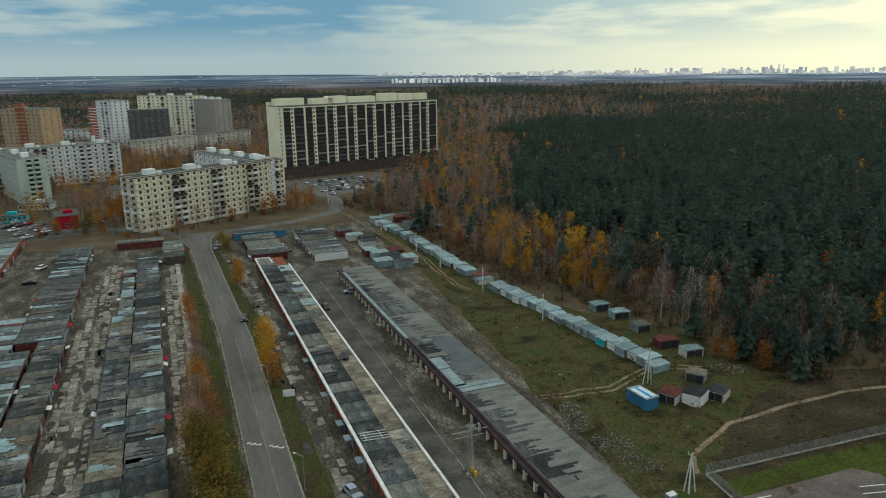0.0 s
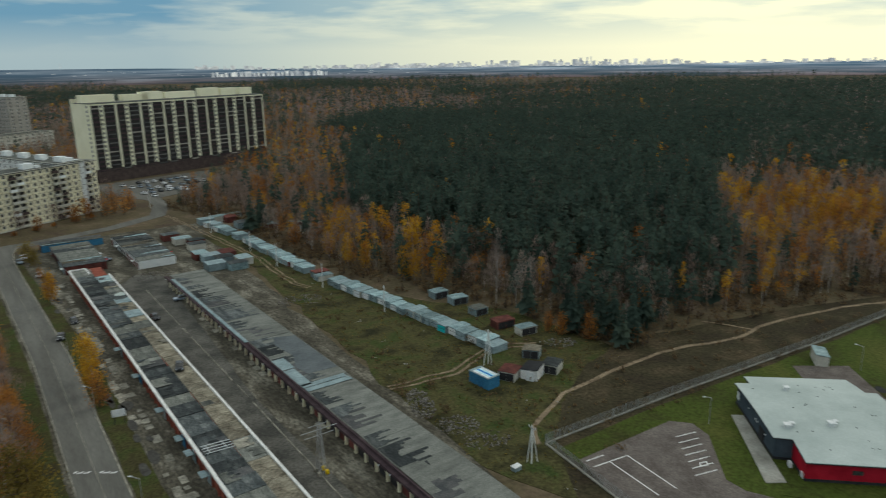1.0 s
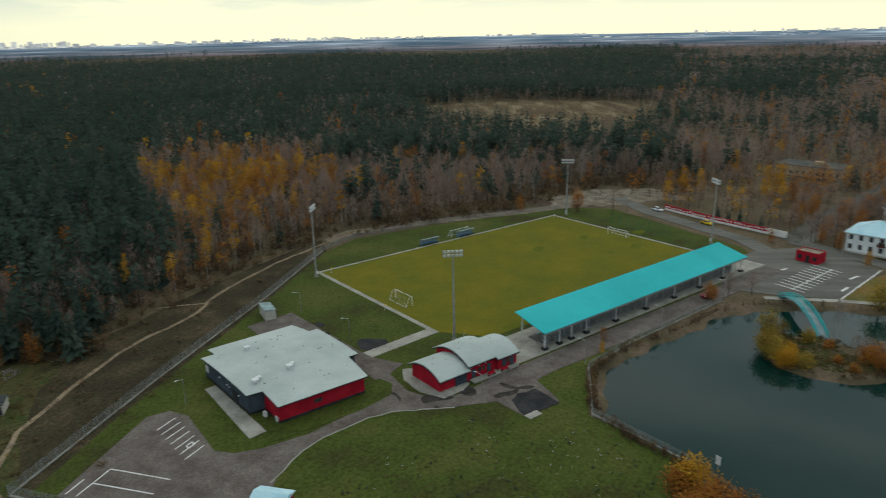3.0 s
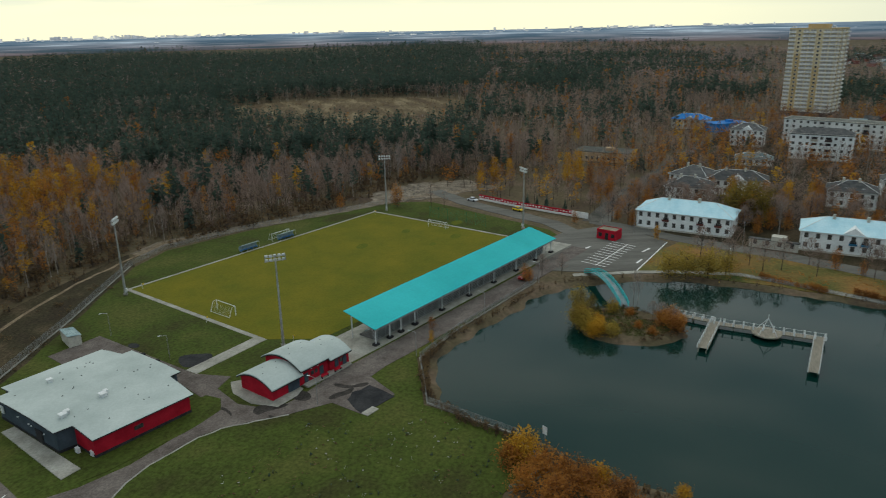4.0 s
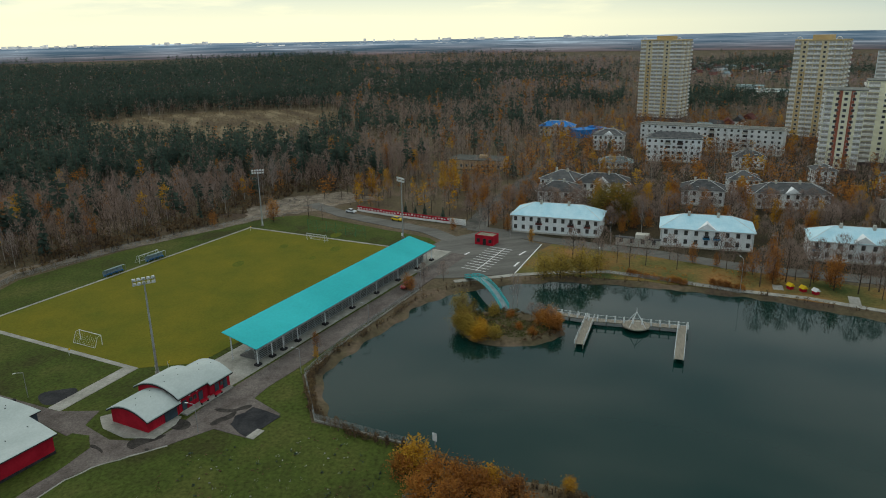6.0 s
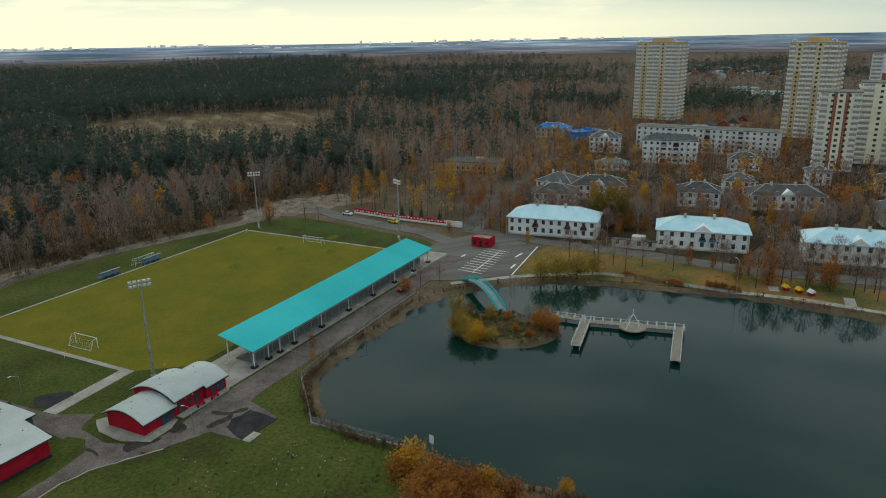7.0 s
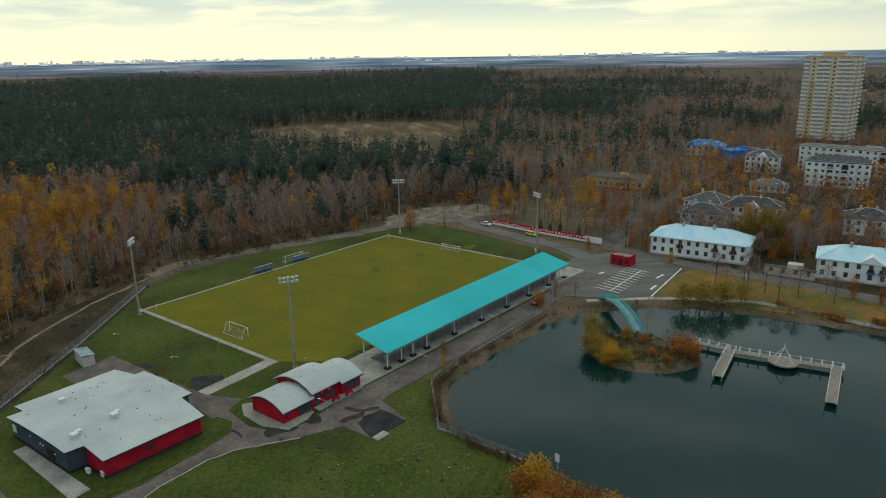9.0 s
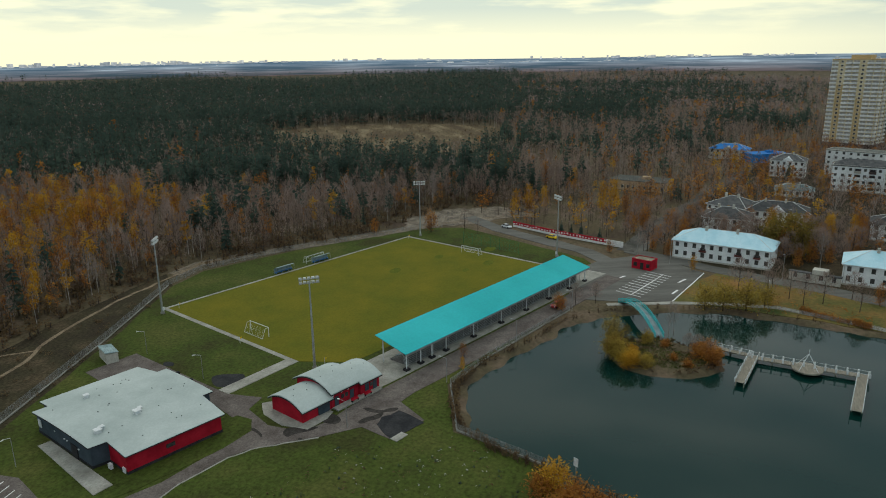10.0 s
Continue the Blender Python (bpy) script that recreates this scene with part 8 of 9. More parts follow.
def species(x, y, r):
    """0 conifer, 1 bare, 2 golden, 3 rusty, by the lie of the wood."""
    az, d = np.degrees(np.arctan2(x, y)), np.hypot(x, y)
    n = len(x)
    drift = np.array([noise.noise(Vector((a * 0.008, b * 0.008, 0))) for a, b in zip(x, y)]) + 0.45 * np.array([noise.noise(Vector((a * 0.03, b * 0.03, 9))) for a, b in zip(x, y)])
    patch = np.array([noise.noise(Vector((a * 0.0035, b * 0.0035, 4))) for a, b in zip(x, y)])
    p = np.zeros((n, 4))
    p[:] = (0.09, 0.80, 0.02, 0.09)
    west = az < -8
    p[west] = (0.05, 0.85, 0.01, 0.09)
    az = az + 3 * drift
    dark = (az > 6) & (az < 37.5)
    p[dark] = (0.93, 0.06, 0.003, 0.007)
    hut_edge = edge_distance(x, y, WOOD)
    belt = (az > -8) & (az < 18) & (hut_edge < 34) & (d < 420)
    p[belt] = (0.10, 0.36, 0.28, 0.26)
    belt2 = (az >= 14) & (az < 36) & (hut_edge < 26) & (d < 320)
    p[belt2] = (0.48, 0.43, 0.03, 0.06)
    tower_side = (az > -9) & (az < 6.5) & (d < 640)
    p[tower_side] = (0.10, 0.60, 0.07, 0.23)
    gold = (az > 36) & (az < 58) & (d > 165) & (d < 400) & (drift > -0.45)
    p[gold] = (0.05, 0.68, 0.06, 0.21)
    thin = gold & (az > 50)
    p[thin] = (0.12, 0.74, 0.02, 0.12)
    bright = (az > 37) & (az < 49.5) & (d > 185) & (d < 330) & (drift > -0.22)
    p[bright] = (0.03, 0.29, 0.36, 0.32)
    brown = (az >= 56) & (az < 80) & (d < 330)
    p[brown] = (0.10, 0.78, 0.02, 0.10)
    mixed = (az >= 37.5) & (az < 76) & (d > 400)
    p[mixed] = (0.62, 0.37, 0.0, 0.01)
    pines = (az > 48) & (az < 74) & (d > 330) & (d < 480)
    p[pines] = (0.62, 0.37, 0.0, 0.01)
    behind = (az >= 37.5) & (az < 78) & (d > 690)
    p[behind] = (0.86, 0.14, 0.0, 0.0)
    pale = (az > 62) & (az < 84) & (d > 600) & (d < 705)
    p[pale] = (0.10, 0.87, 0.0, 0.03)
    east = (az >= 76) & (d > 430)
    p[east] = (0.05, 0.89, 0.0, 0.06)
    groves = east & (patch + 0.5 * drift > 0.16) & (d > 480)
    p[groves] = (0.58, 0.38, 0.0, 0.04)
    tower_firs = (az > 100.5) & (az < 107.5) & (d > 630) & (d < 830)
    p[tower_firs] = (0.85, 0.10, 0.0, 0.05)
    ragged = (az > 62) & (az < 80) & (d > 330) & (d < 560) & (drift > 0.05)
    p[ragged] = (0.50, 0.46, 0.0, 0.04)
    firs = (az > 92) & (az < 98.5) & (d > 640) & (d < 770) & (drift > -0.3) | (az > 73) & (az < 87) & (d > 700) & (d < 1080) & (drift > -0.25) | (az > 84) & (az < 98) & (d > 930) & (d < 1060) | (az > 76) & (d > 1100) & (patch > 0.22)
    p[firs] = (0.90, 0.09, 0.0, 0.01)
    plain = (d > 850) & ~firs & (az < 30)
    p[plain] = (0.22, 0.65, 0.03, 0.10)
    strips = plain & (patch < -0.02) | (d > 1250) & (az >= 30) & (az < 76) & (patch > 0.2)
    p[strips] = (0.88, 0.09, 0.01, 0.02)
    p /= p.sum(1, keepdims=True)
    u = r.random(n)
    return (u[:, None] > p.cumsum(1)).sum(1).clip(0, 3)


def wood():
    r = np.random.default_rng(7)
    rr = random.Random(70)
    near = {
        0: [spruce(rr, 11, 6, rr.uniform(15, 19), rr.uniform(2.2, 2.9)) for _ in range(4)] + [pine(rr, 9, 7, rr.uniform(15, 19), rr.uniform(2.5, 3.3)) for _ in range(8)],
        1: [bare(rr, 150, rr.uniform(11, 15), rr.uniform(1.8, 2.6), 5, 0.07, 0.14) for _ in range(8)],
        2: [broadleaf(rr, 330, 0.20, rr.uniform(12, 17), rr.uniform(1.6, 2.4), 5, 0.36, 26, twigs=40) for _ in range(6)],
        3: [broadleaf(rr, 170, 0.19, rr.uniform(11, 16), rr.uniform(1.6, 2.4), 5, 0.34, 26, twigs=90) for _ in range(6)],
    }
    middle = {
        0: [spruce(rr, 6, 4, 17, 2.4) for _ in range(3)] + [pine(rr, 5, 4, rr.uniform(15, 18), 3.0) for _ in range(6)],
        1: [bare(rr, 34, rr.uniform(11, 14), 2.6, 0, 0.15, 0.15) for _ in range(6)],
        2: [broadleaf(rr, 50, 0.40, 14, 2.0, 0, lumps=16) for _ in range(4)],
        3: [broadleaf(rr, 44, 0.38, 14, 2.0, 0, lumps=16) for _ in range(4)],
    }
    far = {
        0: [pine(rr, 3, 3, 16, 3.4) for _ in range(4)] + [spruce(rr, 4, 3, 17, 2.6) for _ in range(2)],
        1: [bare(rr, 13, 12, 2.9, 0, 0.30, 0.16) for _ in range(4)],
        2: [broadleaf(rr, 16, 0.75, 12, 2.6, 0) for _ in range(3)],
        3: [broadleaf(rr, 16, 0.75, 12, 2.6, 0) for _ in range(3)],
    }
    mats = {0: [M["conifer"], M["bark"]], 1: [M["dark_twig"], M["bark"]], 2: [M["gold"], M["birch"]], 3: [M["orange"], M["bark"]], 4: [M["twig"], M["birch"]]}
    words = {0: ("pine_wood", "dense dark green pines and spruces of the wood"), 1: ("bare_wood", "bare brown autumn trees of the wood"), 2: ("golden_birch_wood", "golden autumn birches in the wood"),
             3: ("rusty_wood", "rust-coloured autumn trees in the wood"), 4: ("birch_wood", "bare pale-stemmed birches of the wood")}
    bands = [(100, 385, 4.2, near, 1.0), (385, 800, 5.7, middle, 1.08), (800, 1300, 9.2, far, 1.2), (1300, 1750, 11.5, far, 1.3), (1750, 2350, 16.0, far, 1.35)]
    for r0, r1, gap, shapes, grow in bands:
        side = np.arange(-r1, r1, gap)
        gx, gy = np.meshgrid(side, side)
        x = gx.ravel() + r.uniform(-0.75, 0.75, gx.size) * gap
        y = gy.ravel() + r.uniform(-0.75, 0.75, gx.size) * gap
        d, az = np.hypot(x, y), np.degrees(np.arctan2(x, y))
        ok = (d >= r0) & (d < r1) & (az > -34) & (az < 116)
        x, y = x[ok], y[ok]
        ok = (inside_many(x, y, WOOD) | inside_many(x, y, WEST) | inside_many(x, y, EAST)) & ~inside_many(x, y, CLEARING)
        x, y = x[ok], y[ok]
        bad = np.zeros(len(x), bool)
        for f in FOOT:
            bad |= inside_many(x, y, f)
        x, y = x[~bad], y[~bad]
        kind = species(x, y, r)
        if r0 > 1500:
            groves = np.array([noise.noise(Vector((a * 0.0022, b * 0.0022, 12))) for a, b in zip(x, y)]) > 0.02
            x, y, kind = x[groves], y[groves], kind[groves]
        kind[(kind == 1) & (r.random(len(x)) < (0.24 if r0 == 100 else 0.18))] = 4
        size = grow * r.triangular(0.50, 1.0, 1.28, len(x))
        edge = edge_distance(x, y, WOOD)
        size *= np.clip(0.76 + edge / 60, 0.76, 1.0)
        size *= np.where(edge_distance(x, y, CLEARING) > -95, np.where(np.hypot(x, y) < 520, 0.80, 1.0), 1.0)
        # bare trees from 800 m on take the twig colour with haze painted in
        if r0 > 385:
            mats[1] = [M["hazed_twig"], M["bark"]]
        for k in range(5):
            sel = kind == k
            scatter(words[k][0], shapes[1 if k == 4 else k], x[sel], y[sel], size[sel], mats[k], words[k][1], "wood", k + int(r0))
    # low scrub along the wood's edge, under its nearer trees and in the clearing
    pts = r.uniform((-60, 60), (340, 420), (16000, 2))
    e = edge_distance(pts[:, 0], pts[:, 1], WOOD)
    sel = (e > -5) & ((e < 9) | (r.random(len(e)) < 0.35) & (e < 70))
    x, y = pts[sel].T
    bushes = [broadleaf(rr, 26, 0.16, 2.0, 1.1, 0, 0.1) for _ in range(4)]
    scatter("scrub", bushes, x, y, r.uniform(0.7, 2.3, len(x)), [M["scrub"], M["bark"]], "brown dry scrub at the wood's edge", "scrub", 3)
    stumps = r.uniform((440, 120), (655, 385), (900, 2))
    sel = inside_many(stumps[:, 0], stumps[:, 1], CLEARING)
    x, y = stumps[sel].T
    scatter("clearing_grass", bushes, x, y, r.uniform(0.5, 1.1, len(x)), [M["scrub"], M["bark"]], "tufts of dry grass in a forest clearing", "grass", 4)


wood()
sheet("clearing_ground", CLEARING, 0.12, M["clearing"], "pale cut-over clearing with dry grass", "clearing", 12, 6)


# ---- single trees ----
def tree_kind(name, shape, mats, label, group):
    """A tree with its trunk and crown as parts, to be copied."""
    v, f, m = shape.arrays()
    t = thing(name, pose(0, 0, 0), label, "tree", group)
    for slot, part_name in ((1, "trunk"), (0, "crown")):
        ff = f[m == slot]
        used, inv = np.unique(ff.ravel(), return_inverse=True)
        me = raw_mesh(part_name, v[used], inv.reshape(-1, 3), np.zeros(len(ff), int), [mats[slot]])
        part(part_name, me, None, t)
    return t


rr = random.Random(500)
KINDS = {
    "gold": [tree_kind("birch_tree", broadleaf(rr, 1200, 0.155, 12, 2.6, 12, 0.10, 70, twigs=220), [M["gold"], M["birch"]], "golden autumn birch tree", "autumn trees") for _ in range(3)],
    "orange": [tree_kind("autumn_tree", broadleaf(rr, 800, 0.17, 10, 3.3, 12, 0.06, 60, twigs=280), [M["orange"], M["bark"]], "rust-orange autumn tree", "autumn trees") for _ in range(3)],
    "olive": [tree_kind("autumn_tree", broadleaf(rr, 1300, 0.165, 9, 3.9, 12, 0.06, 70, twigs=240), [M["olive"], M["bark"]], "fading olive-yellow autumn tree", "autumn trees") for _ in range(3)],
    "willow": [tree_kind("willow_tree", broadleaf(rr, 1500, 0.15, 8, 4.2, 14, 0.16, 60, twigs=420, trunk=0.2), [M["willow"], M["bark"]], "olive-yellow willow", "autumn trees") for _ in range(2)],
    "bare": [tree_kind("bare_tree", bare(rr, 560, 12, 3.8, 14, 0.045, 0.18), [M["dark_twig"], M["bark"]], "bare grey-brown autumn tree", "bare trees") for _ in range(4)],
    "birch": [tree_kind("bare_birch", bare(rr, 240, 15, 2.2, 12, 0.03, 0.15), [M["twig"], M["birch"]], "bare white-stemmed birch tree", "bare trees") for _ in range(3)],
    "spruce": [tree_kind("spruce_tree", spruce(rr, 16, 9, 13, 2.6), [M["conifer"], M["bark"]], "dark green spruce tree", "spruce trees") for _ in range(2)],
    "bush": [tree_kind("bush", broadleaf(rr, 1300, 0.125, 4.0, 2.9, 8, 0.04, 50, twigs=150, trunk=0.07), [M["gold"], M["bark"]], "dense golden autumn bush", "bushes") for _ in range(2)],
    "olivebush": [tree_kind("bush", broadleaf(rr, 1200, 0.125, 4.0, 2.9, 8, 0.04, 50, twigs=240, trunk=0.07), [M["willow"], M["bark"]], "dense olive-yellow bush", "bushes") for _ in range(2)],
    "rustbush": [tree_kind("bush", broadleaf(rr, 1000, 0.125, 3.8, 2.9, 8, 0.03, 50, twigs=300, trunk=0.07), [M["orange"], M["bark"]], "dense rust-brown autumn bush", "bushes") for _ in range(2)],
}
USED = {}


def tree(kind, x, y, size=1.0, label="", z=0.0):
    src = KINDS[kind][rr.randrange(len(KINDS[kind]))]
    m = pose(x, y, z, 0, 0, rr.uniform(0, 360)) @ Matrix.Scale(size, 4)
    if src.name not in USED:
        USED[src.name] = src
        src.matrix_world = m
        ob = src
    else:
        made = copy_thing(src, pose(0, 0, 0))
        made.matrix_world = m
        ob = made
    return tagged(ob, label) if label else ob


for k, x, y, s in (("orange", -70, 183, 0.75), ("orange", -67, 176, 0.6), ("bare", -61, 160, 0.6), ("orange", -50.5, 133, 0.85), ("orange", -47, 127, 0.8), ("bare", -48, 121, 0.7), ("olive", -41, 107, 1.15), ("olive", -38.5, 103, 1.1), ("orange", -44.5, 112, 1.0), ("bare", -42.5, 110, 1.0), ("bare", -47, 123, 0.9), ("bare", -53, 140, 0.85), ("olive", -34.5, 93, 1.2),
                   ("bare", -46, 117, 0.6), ("orange", -36, 96, 0.8), ("olive", -33, 88, 0.9), ("gold", -42, 154, 0.95), ("gold", -39.5, 147, 1.0), ("orange", -37, 140, 0.75), ("gold", -64, 211, 0.85), ("orange", -66, 217, 0.7), ("olive", -84.5, 262, 0.8), ("olive", -81, 256, 0.6),
                   ("bare", -57, 150, 0.7), ("orange", -62, 164, 0.6), ("orange", -55, 144, 0.75), ("orange", -44, 121, 0.7), ("olive", -36.5, 98, 0.95), ("orange", -52, 137, 0.8), ("bare", -64, 170, 0.6), ("orange", -74, 192, 0.55), ("orange", -75, 240, 0.4), ("bare", -27, 84, 0.7)):
    tree(k, x, y, s, {"orange": "rust-orange tree on the road verge", "olive": "fading olive-yellow tree on the road verge", "gold": "golden birch on the road verge", "bare": "bare tree on the road verge"}[k])
for k, x, y, s in (("rustbush", 94, 17, 1.0), ("bush", 95.5, 15.5, 1.15), ("rustbush", 92.5, 12, 1.1), ("rustbush", 91, 8, 1.15), ("rustbush", 89.5, 5, 1.1), ("bush", 90.8, 3.5, 0.9), ("rustbush", 88.5, 0, 1.0), ("rustbush", 86, 9, 1.1), ("rustbush", 85, 3, 1.1), ("rustbush", 88, 14, 1.0),
                   ("bush", 91.5, -8.5, 0.55), ("rustbush", 84, -3, 1.0), ("rustbush", 82, 8, 1.0)):
    tree(k, x, y, s, "dense autumn bush on the pond bank")
for k, x, y, s in (("olivebush", 149, 10.5, 1.05), ("bush", 147, 7.5, 0.8), ("olivebush", 146.5, 4.5, 0.75), ("willow", 157, 12.5, 0.82), ("willow", 153, 12, 0.62), ("bare", 156, -6, 0.45), ("bare", 154, -8.5, 0.4), ("rustbush", 154.5, -6.5, 0.95), ("rustbush", 152, -9, 0.9), ("rustbush", 158, -8.5, 0.9), ("bush", 151, 8, 0.7), ("birch", 167, 0.5, 0.62), ("birch", 168, -0.6, 0.58), ("olivebush", 150.5, 12.5, 1.0), ("bare", 157.5, -4, 0.4), ("rustbush", 155, -10, 0.7), ("olive", 158, 10, 0.5), ("bush", 145.6, 8.5, 0.75)):
    tree(k, x, y, s, "autumn growth on the pond island", 0.0 if k != "birch" else -0.4)
for k, x, y, s in (("orange", 176, 29, 0.5), ("orange", 174.5, 27.5, 0.45), ("bare", 181, 25, 0.55), ("bare", 184, 20, 0.5), ("willow", 187.6, -8, 0.85), ("willow", 188, -12.5, 0.95), ("willow", 189.6, -18.2, 1.0), ("willow", 193, -23, 0.75), ("bare", 204, -17, 0.9), ("bare", 207, -26, 0.9), ("bare", 195, -19, 0.8), ("bare", 200, -24, 0.75), ("bare", 203, -30, 0.7), ("gold", 222, -5, 0.45), ("orange", 237, 22, 0.45),
                   ("bare", 207, -46, 0.7), ("orange", 194, -66, 0.8), ("orange", 191, -70, 0.75), ("bare", 198, -60, 0.7), ("bare", 200, -78, 0.7), ("bare", 192, -88, 0.8), ("birch", 196, -93, 0.7), ("orange", 188, -80, 0.6), ("bare", 176, -92, 0.7), ("orange", 140, 44, 0.35), ("bare", 136, 42.5, 0.35), ("gold", 133, 42, 0.28)):
    tree(k, x, y, s, {"orange": "rust-orange tree near the pond", "willow": "olive-yellow willow leaning over the pond", "gold": "golden tree beside the street", "bare": "bare tree near the pond", "birch": "bare birch near the pond"}[k])
for x, y, s in ((258, 42, 0.4), (253.5, 34, 0.45), (251, 27, 0.4), (256, 38, 0.35), (333, 2, 0.8), (405, -52, 0.7), (396, -98, 0.7), (281, -70, 0.4)):
    tree("spruce", x, y, s, "dark spruce between houses")
for k, x, y, s in (("gold", 292, 62, 1.0), ("gold", 296, 56, 0.9), ("gold", 289, 67, 0.85), ("gold", 300, 32, 1.1), ("gold", 305, 28, 1.15), ("orange", 298, 22, 0.9), ("gold", 340, 50, 1.0), ("gold", 330, -40, 0.9), ("gold", 369, -62, 0.9), ("olive", 262, -36, 1.2), ("olive", 258, -42, 1.1), ("gold", 282, -88, 0.9), ("orange", 246, 90, 0.9),
                   ("birch", 66, 172, 1.0), ("birch", 64, 174, 0.9), ("gold", 22, 226, 0.95), ("gold", 27, 218, 0.9), ("gold", 37, 205, 0.9), ("gold", 40, 203, 0.9), ("gold", 46, 196, 1.0), ("gold", 17, 238, 1.0), ("orange", 6, 256, 0.9), ("spruce", -10, 285, 1.2), ("spruce", -6, 290, 1.3), ("spruce", 69, 151, 0.95), ("spruce", 74.3, 147, 1.0), ("spruce", 76.4, 139.5, 0.85), ("spruce", 80.4, 142.2, 0.95), ("spruce", 77, 145, 1.05), ("spruce", 83, 146, 0.9), ("spruce", 88, 149, 1.0), ("spruce", 62.6, 165, 1.05), ("spruce", 72.4, 161, 0.9), ("spruce", 72, 154, 0.85), ("orange", 71.3, 145.6, 0.7), ("orange", 66, 150.4, 0.6), ("orange", 63.5, 153, 0.5), ("birch", 57.4, 175.8, 1.0), ("bare", 209, 139, 0.5)):
    tree(k, x, y, s)


def town_trees():
    """Trees between the houses and blocks."""
    r = random.Random(91)
    count, joined = 0, {}
    areas = [((236, -330), (560, 20), 4.9, {"bare": 0.60, "birch": 0.06, "orange": 0.28, "gold": 0.06}, 0.92), ((-340, 312), (-60, 640), 7.0, {"bare": 0.55, "orange": 0.34, "gold": 0.08, "spruce": 0.03}, 0.95), ((200, -250), (246, -60), 9.0, {"bare": 0.7, "orange": 0.3}, 0.75), ((250, 18), (372, 80), 5.6, {"bare": 0.78, "gold": 0.06, "orange": 0.16}, 0.8)]
    for (x0, y0), (x1, y1), gap, odds, size in areas:
        y = y0
        while y < y1:
            x = x0
            while x < x1:
                px, py = x + r.uniform(-0.45, 0.45) * gap, y + r.uniform(-0.45, 0.45) * gap
                x += gap
                if r.random() < 0.22 or any(inside((px, py), f) for f in FOOT) or inside((px, py), WOOD):
                    continue
                if math.degrees(math.atan2(px, py)) > 118 or (px < 0 and ( inside((px, py), [(-102, 436), (-36, 480), (-28, 436), (-40, 385), (-66, 364), (-90, 395)]))):
                    continue
                if px > 0 and abs(py - (17 - (px - 240) * 0.27)) < 3:
                    continue
                if px < 0 and py < 330 and (px > -145 or px < -210):
                    continue
                if px > 0 and py > 14 and edge_distance(np.array([px]), np.array([py]), [(275, 84), (258, 66), (243, 17), (224, 20)])[0] > -7:
                    continue
                u, k = r.random(), None
                for kind, p in odds.items():
                    if u < p:
                        k = kind
                        break
                    u -= p
                grow = size * r.uniform(0.55, 1.05)
                if math.hypot(px, py) < 300 and count < 240:
                    tree(k or "bare", px, py, grow)
                    count += 1
                else:
                    joined.setdefault(k or "bare", []).append((px, py, grow))
            y += gap
    far_shapes = {"gold": [broadleaf(rr, 120, 0.40, 12, 3.2, 4, 0.10, 30) for _ in range(4)], "orange": [broadleaf(rr, 90, 0.36, 11, 3.2, 4, 0.14, 30, twigs=40) for _ in range(4)],
                  "bare": [bare(rr, 76, 12, 3.6, 4, 0.11, 0.18) for _ in range(5)], "birch": [bare(rr, 70, 15, 2.2, 6, 0.06, 0.15) for _ in range(3)], "spruce": [spruce(rr, 7, 5, 13, 2.6)]}
    looks = {"gold": ("gold", "birch", "golden autumn trees among far houses"), "orange": ("orange", "bark", "rust-orange autumn trees among far houses"), "bare": ("dark_twig", "bark", "bare brown trees among far houses"),
             "birch": ("twig", "birch", "bare birches among far houses"), "spruce": ("conifer", "bark", "dark spruces among far houses")}
    for k, rows in joined.items():
        x, y, g = np.array(rows).T
        a, b, words = looks[k]
        scatter("town_trees", far_shapes[k], x, y, g, [M[a], M[b]], words, "trees", 40)


town_trees()
for k, x, y, s in (("orange", -146, 306, 1.1), ("orange", -150, 312, 1.15), ("orange", -143, 312, 1.1), ("orange", -148, 320, 1.2), ("olive", -140, 318, 1.1), ("orange", -152, 328, 1.1), ("orange", -143, 326, 1.1), ("orange", -150, 300, 0.9), ("olive", -157, 306, 0.8), ("bare", -160, 322, 1.0), ("bare", -166, 326, 1.0), ("bare", -172, 332, 1.1), ("bare", -178, 334, 1.0), ("bare", -184, 340, 1.1), ("orange", -176, 344, 1.0), ("bare", -168, 340, 1.1), ("bare", -160, 334, 1.1),
                   ("orange", -163, 290, 0.7), ("orange", -157, 294, 0.75), ("orange", -167, 284, 0.6), ("olive", -150, 288, 0.7), ("orange", -144, 290, 0.7), ("bare", -136, 286, 0.8), ("bare", -118, 284, 0.9), ("orange", -112, 290, 0.6), ("bare", -106, 298, 0.9), ("bare", -100, 306, 0.9), ("orange", -95, 312, 0.7), ("bare", -90, 318, 0.9), ("orange", -84, 326, 0.8), ("orange", -80, 331, 0.75), ("bare", -76, 336, 0.8), ("bare", -123, 278, 0.8), ("orange", -72, 344, 0.9), ("orange", -66, 350, 0.9), ("bare", -110, 284, 0.8)):
    tree(k, x, y, s, {"orange": "rust-orange tree beside an apartment block", "olive": "olive-yellow tree beside an apartment block", "bare": "bare tree beside an apartment block"}[k])
for x, y, s in ((-120, 287, 0.5), (-115, 293, 0.45), (-109, 300, 0.5), (-103, 308, 0.45), (-97, 315, 0.5), (-92, 322, 0.4), (-86, 330, 0.5), (-80, 337, 0.45), (-131, 284, 0.6)):
    tree("rustbush", x, y, s, "low autumn bush before an apartment block")
for x, y, s in ((247, -30, 1.45), (250, -36, 1.5), (245, -38, 1.2), (254, -30, 1.1)):
    tree("olive", x, y, s, "large olive-gold tree behind white houses")
r = np.random.default_rng(55)
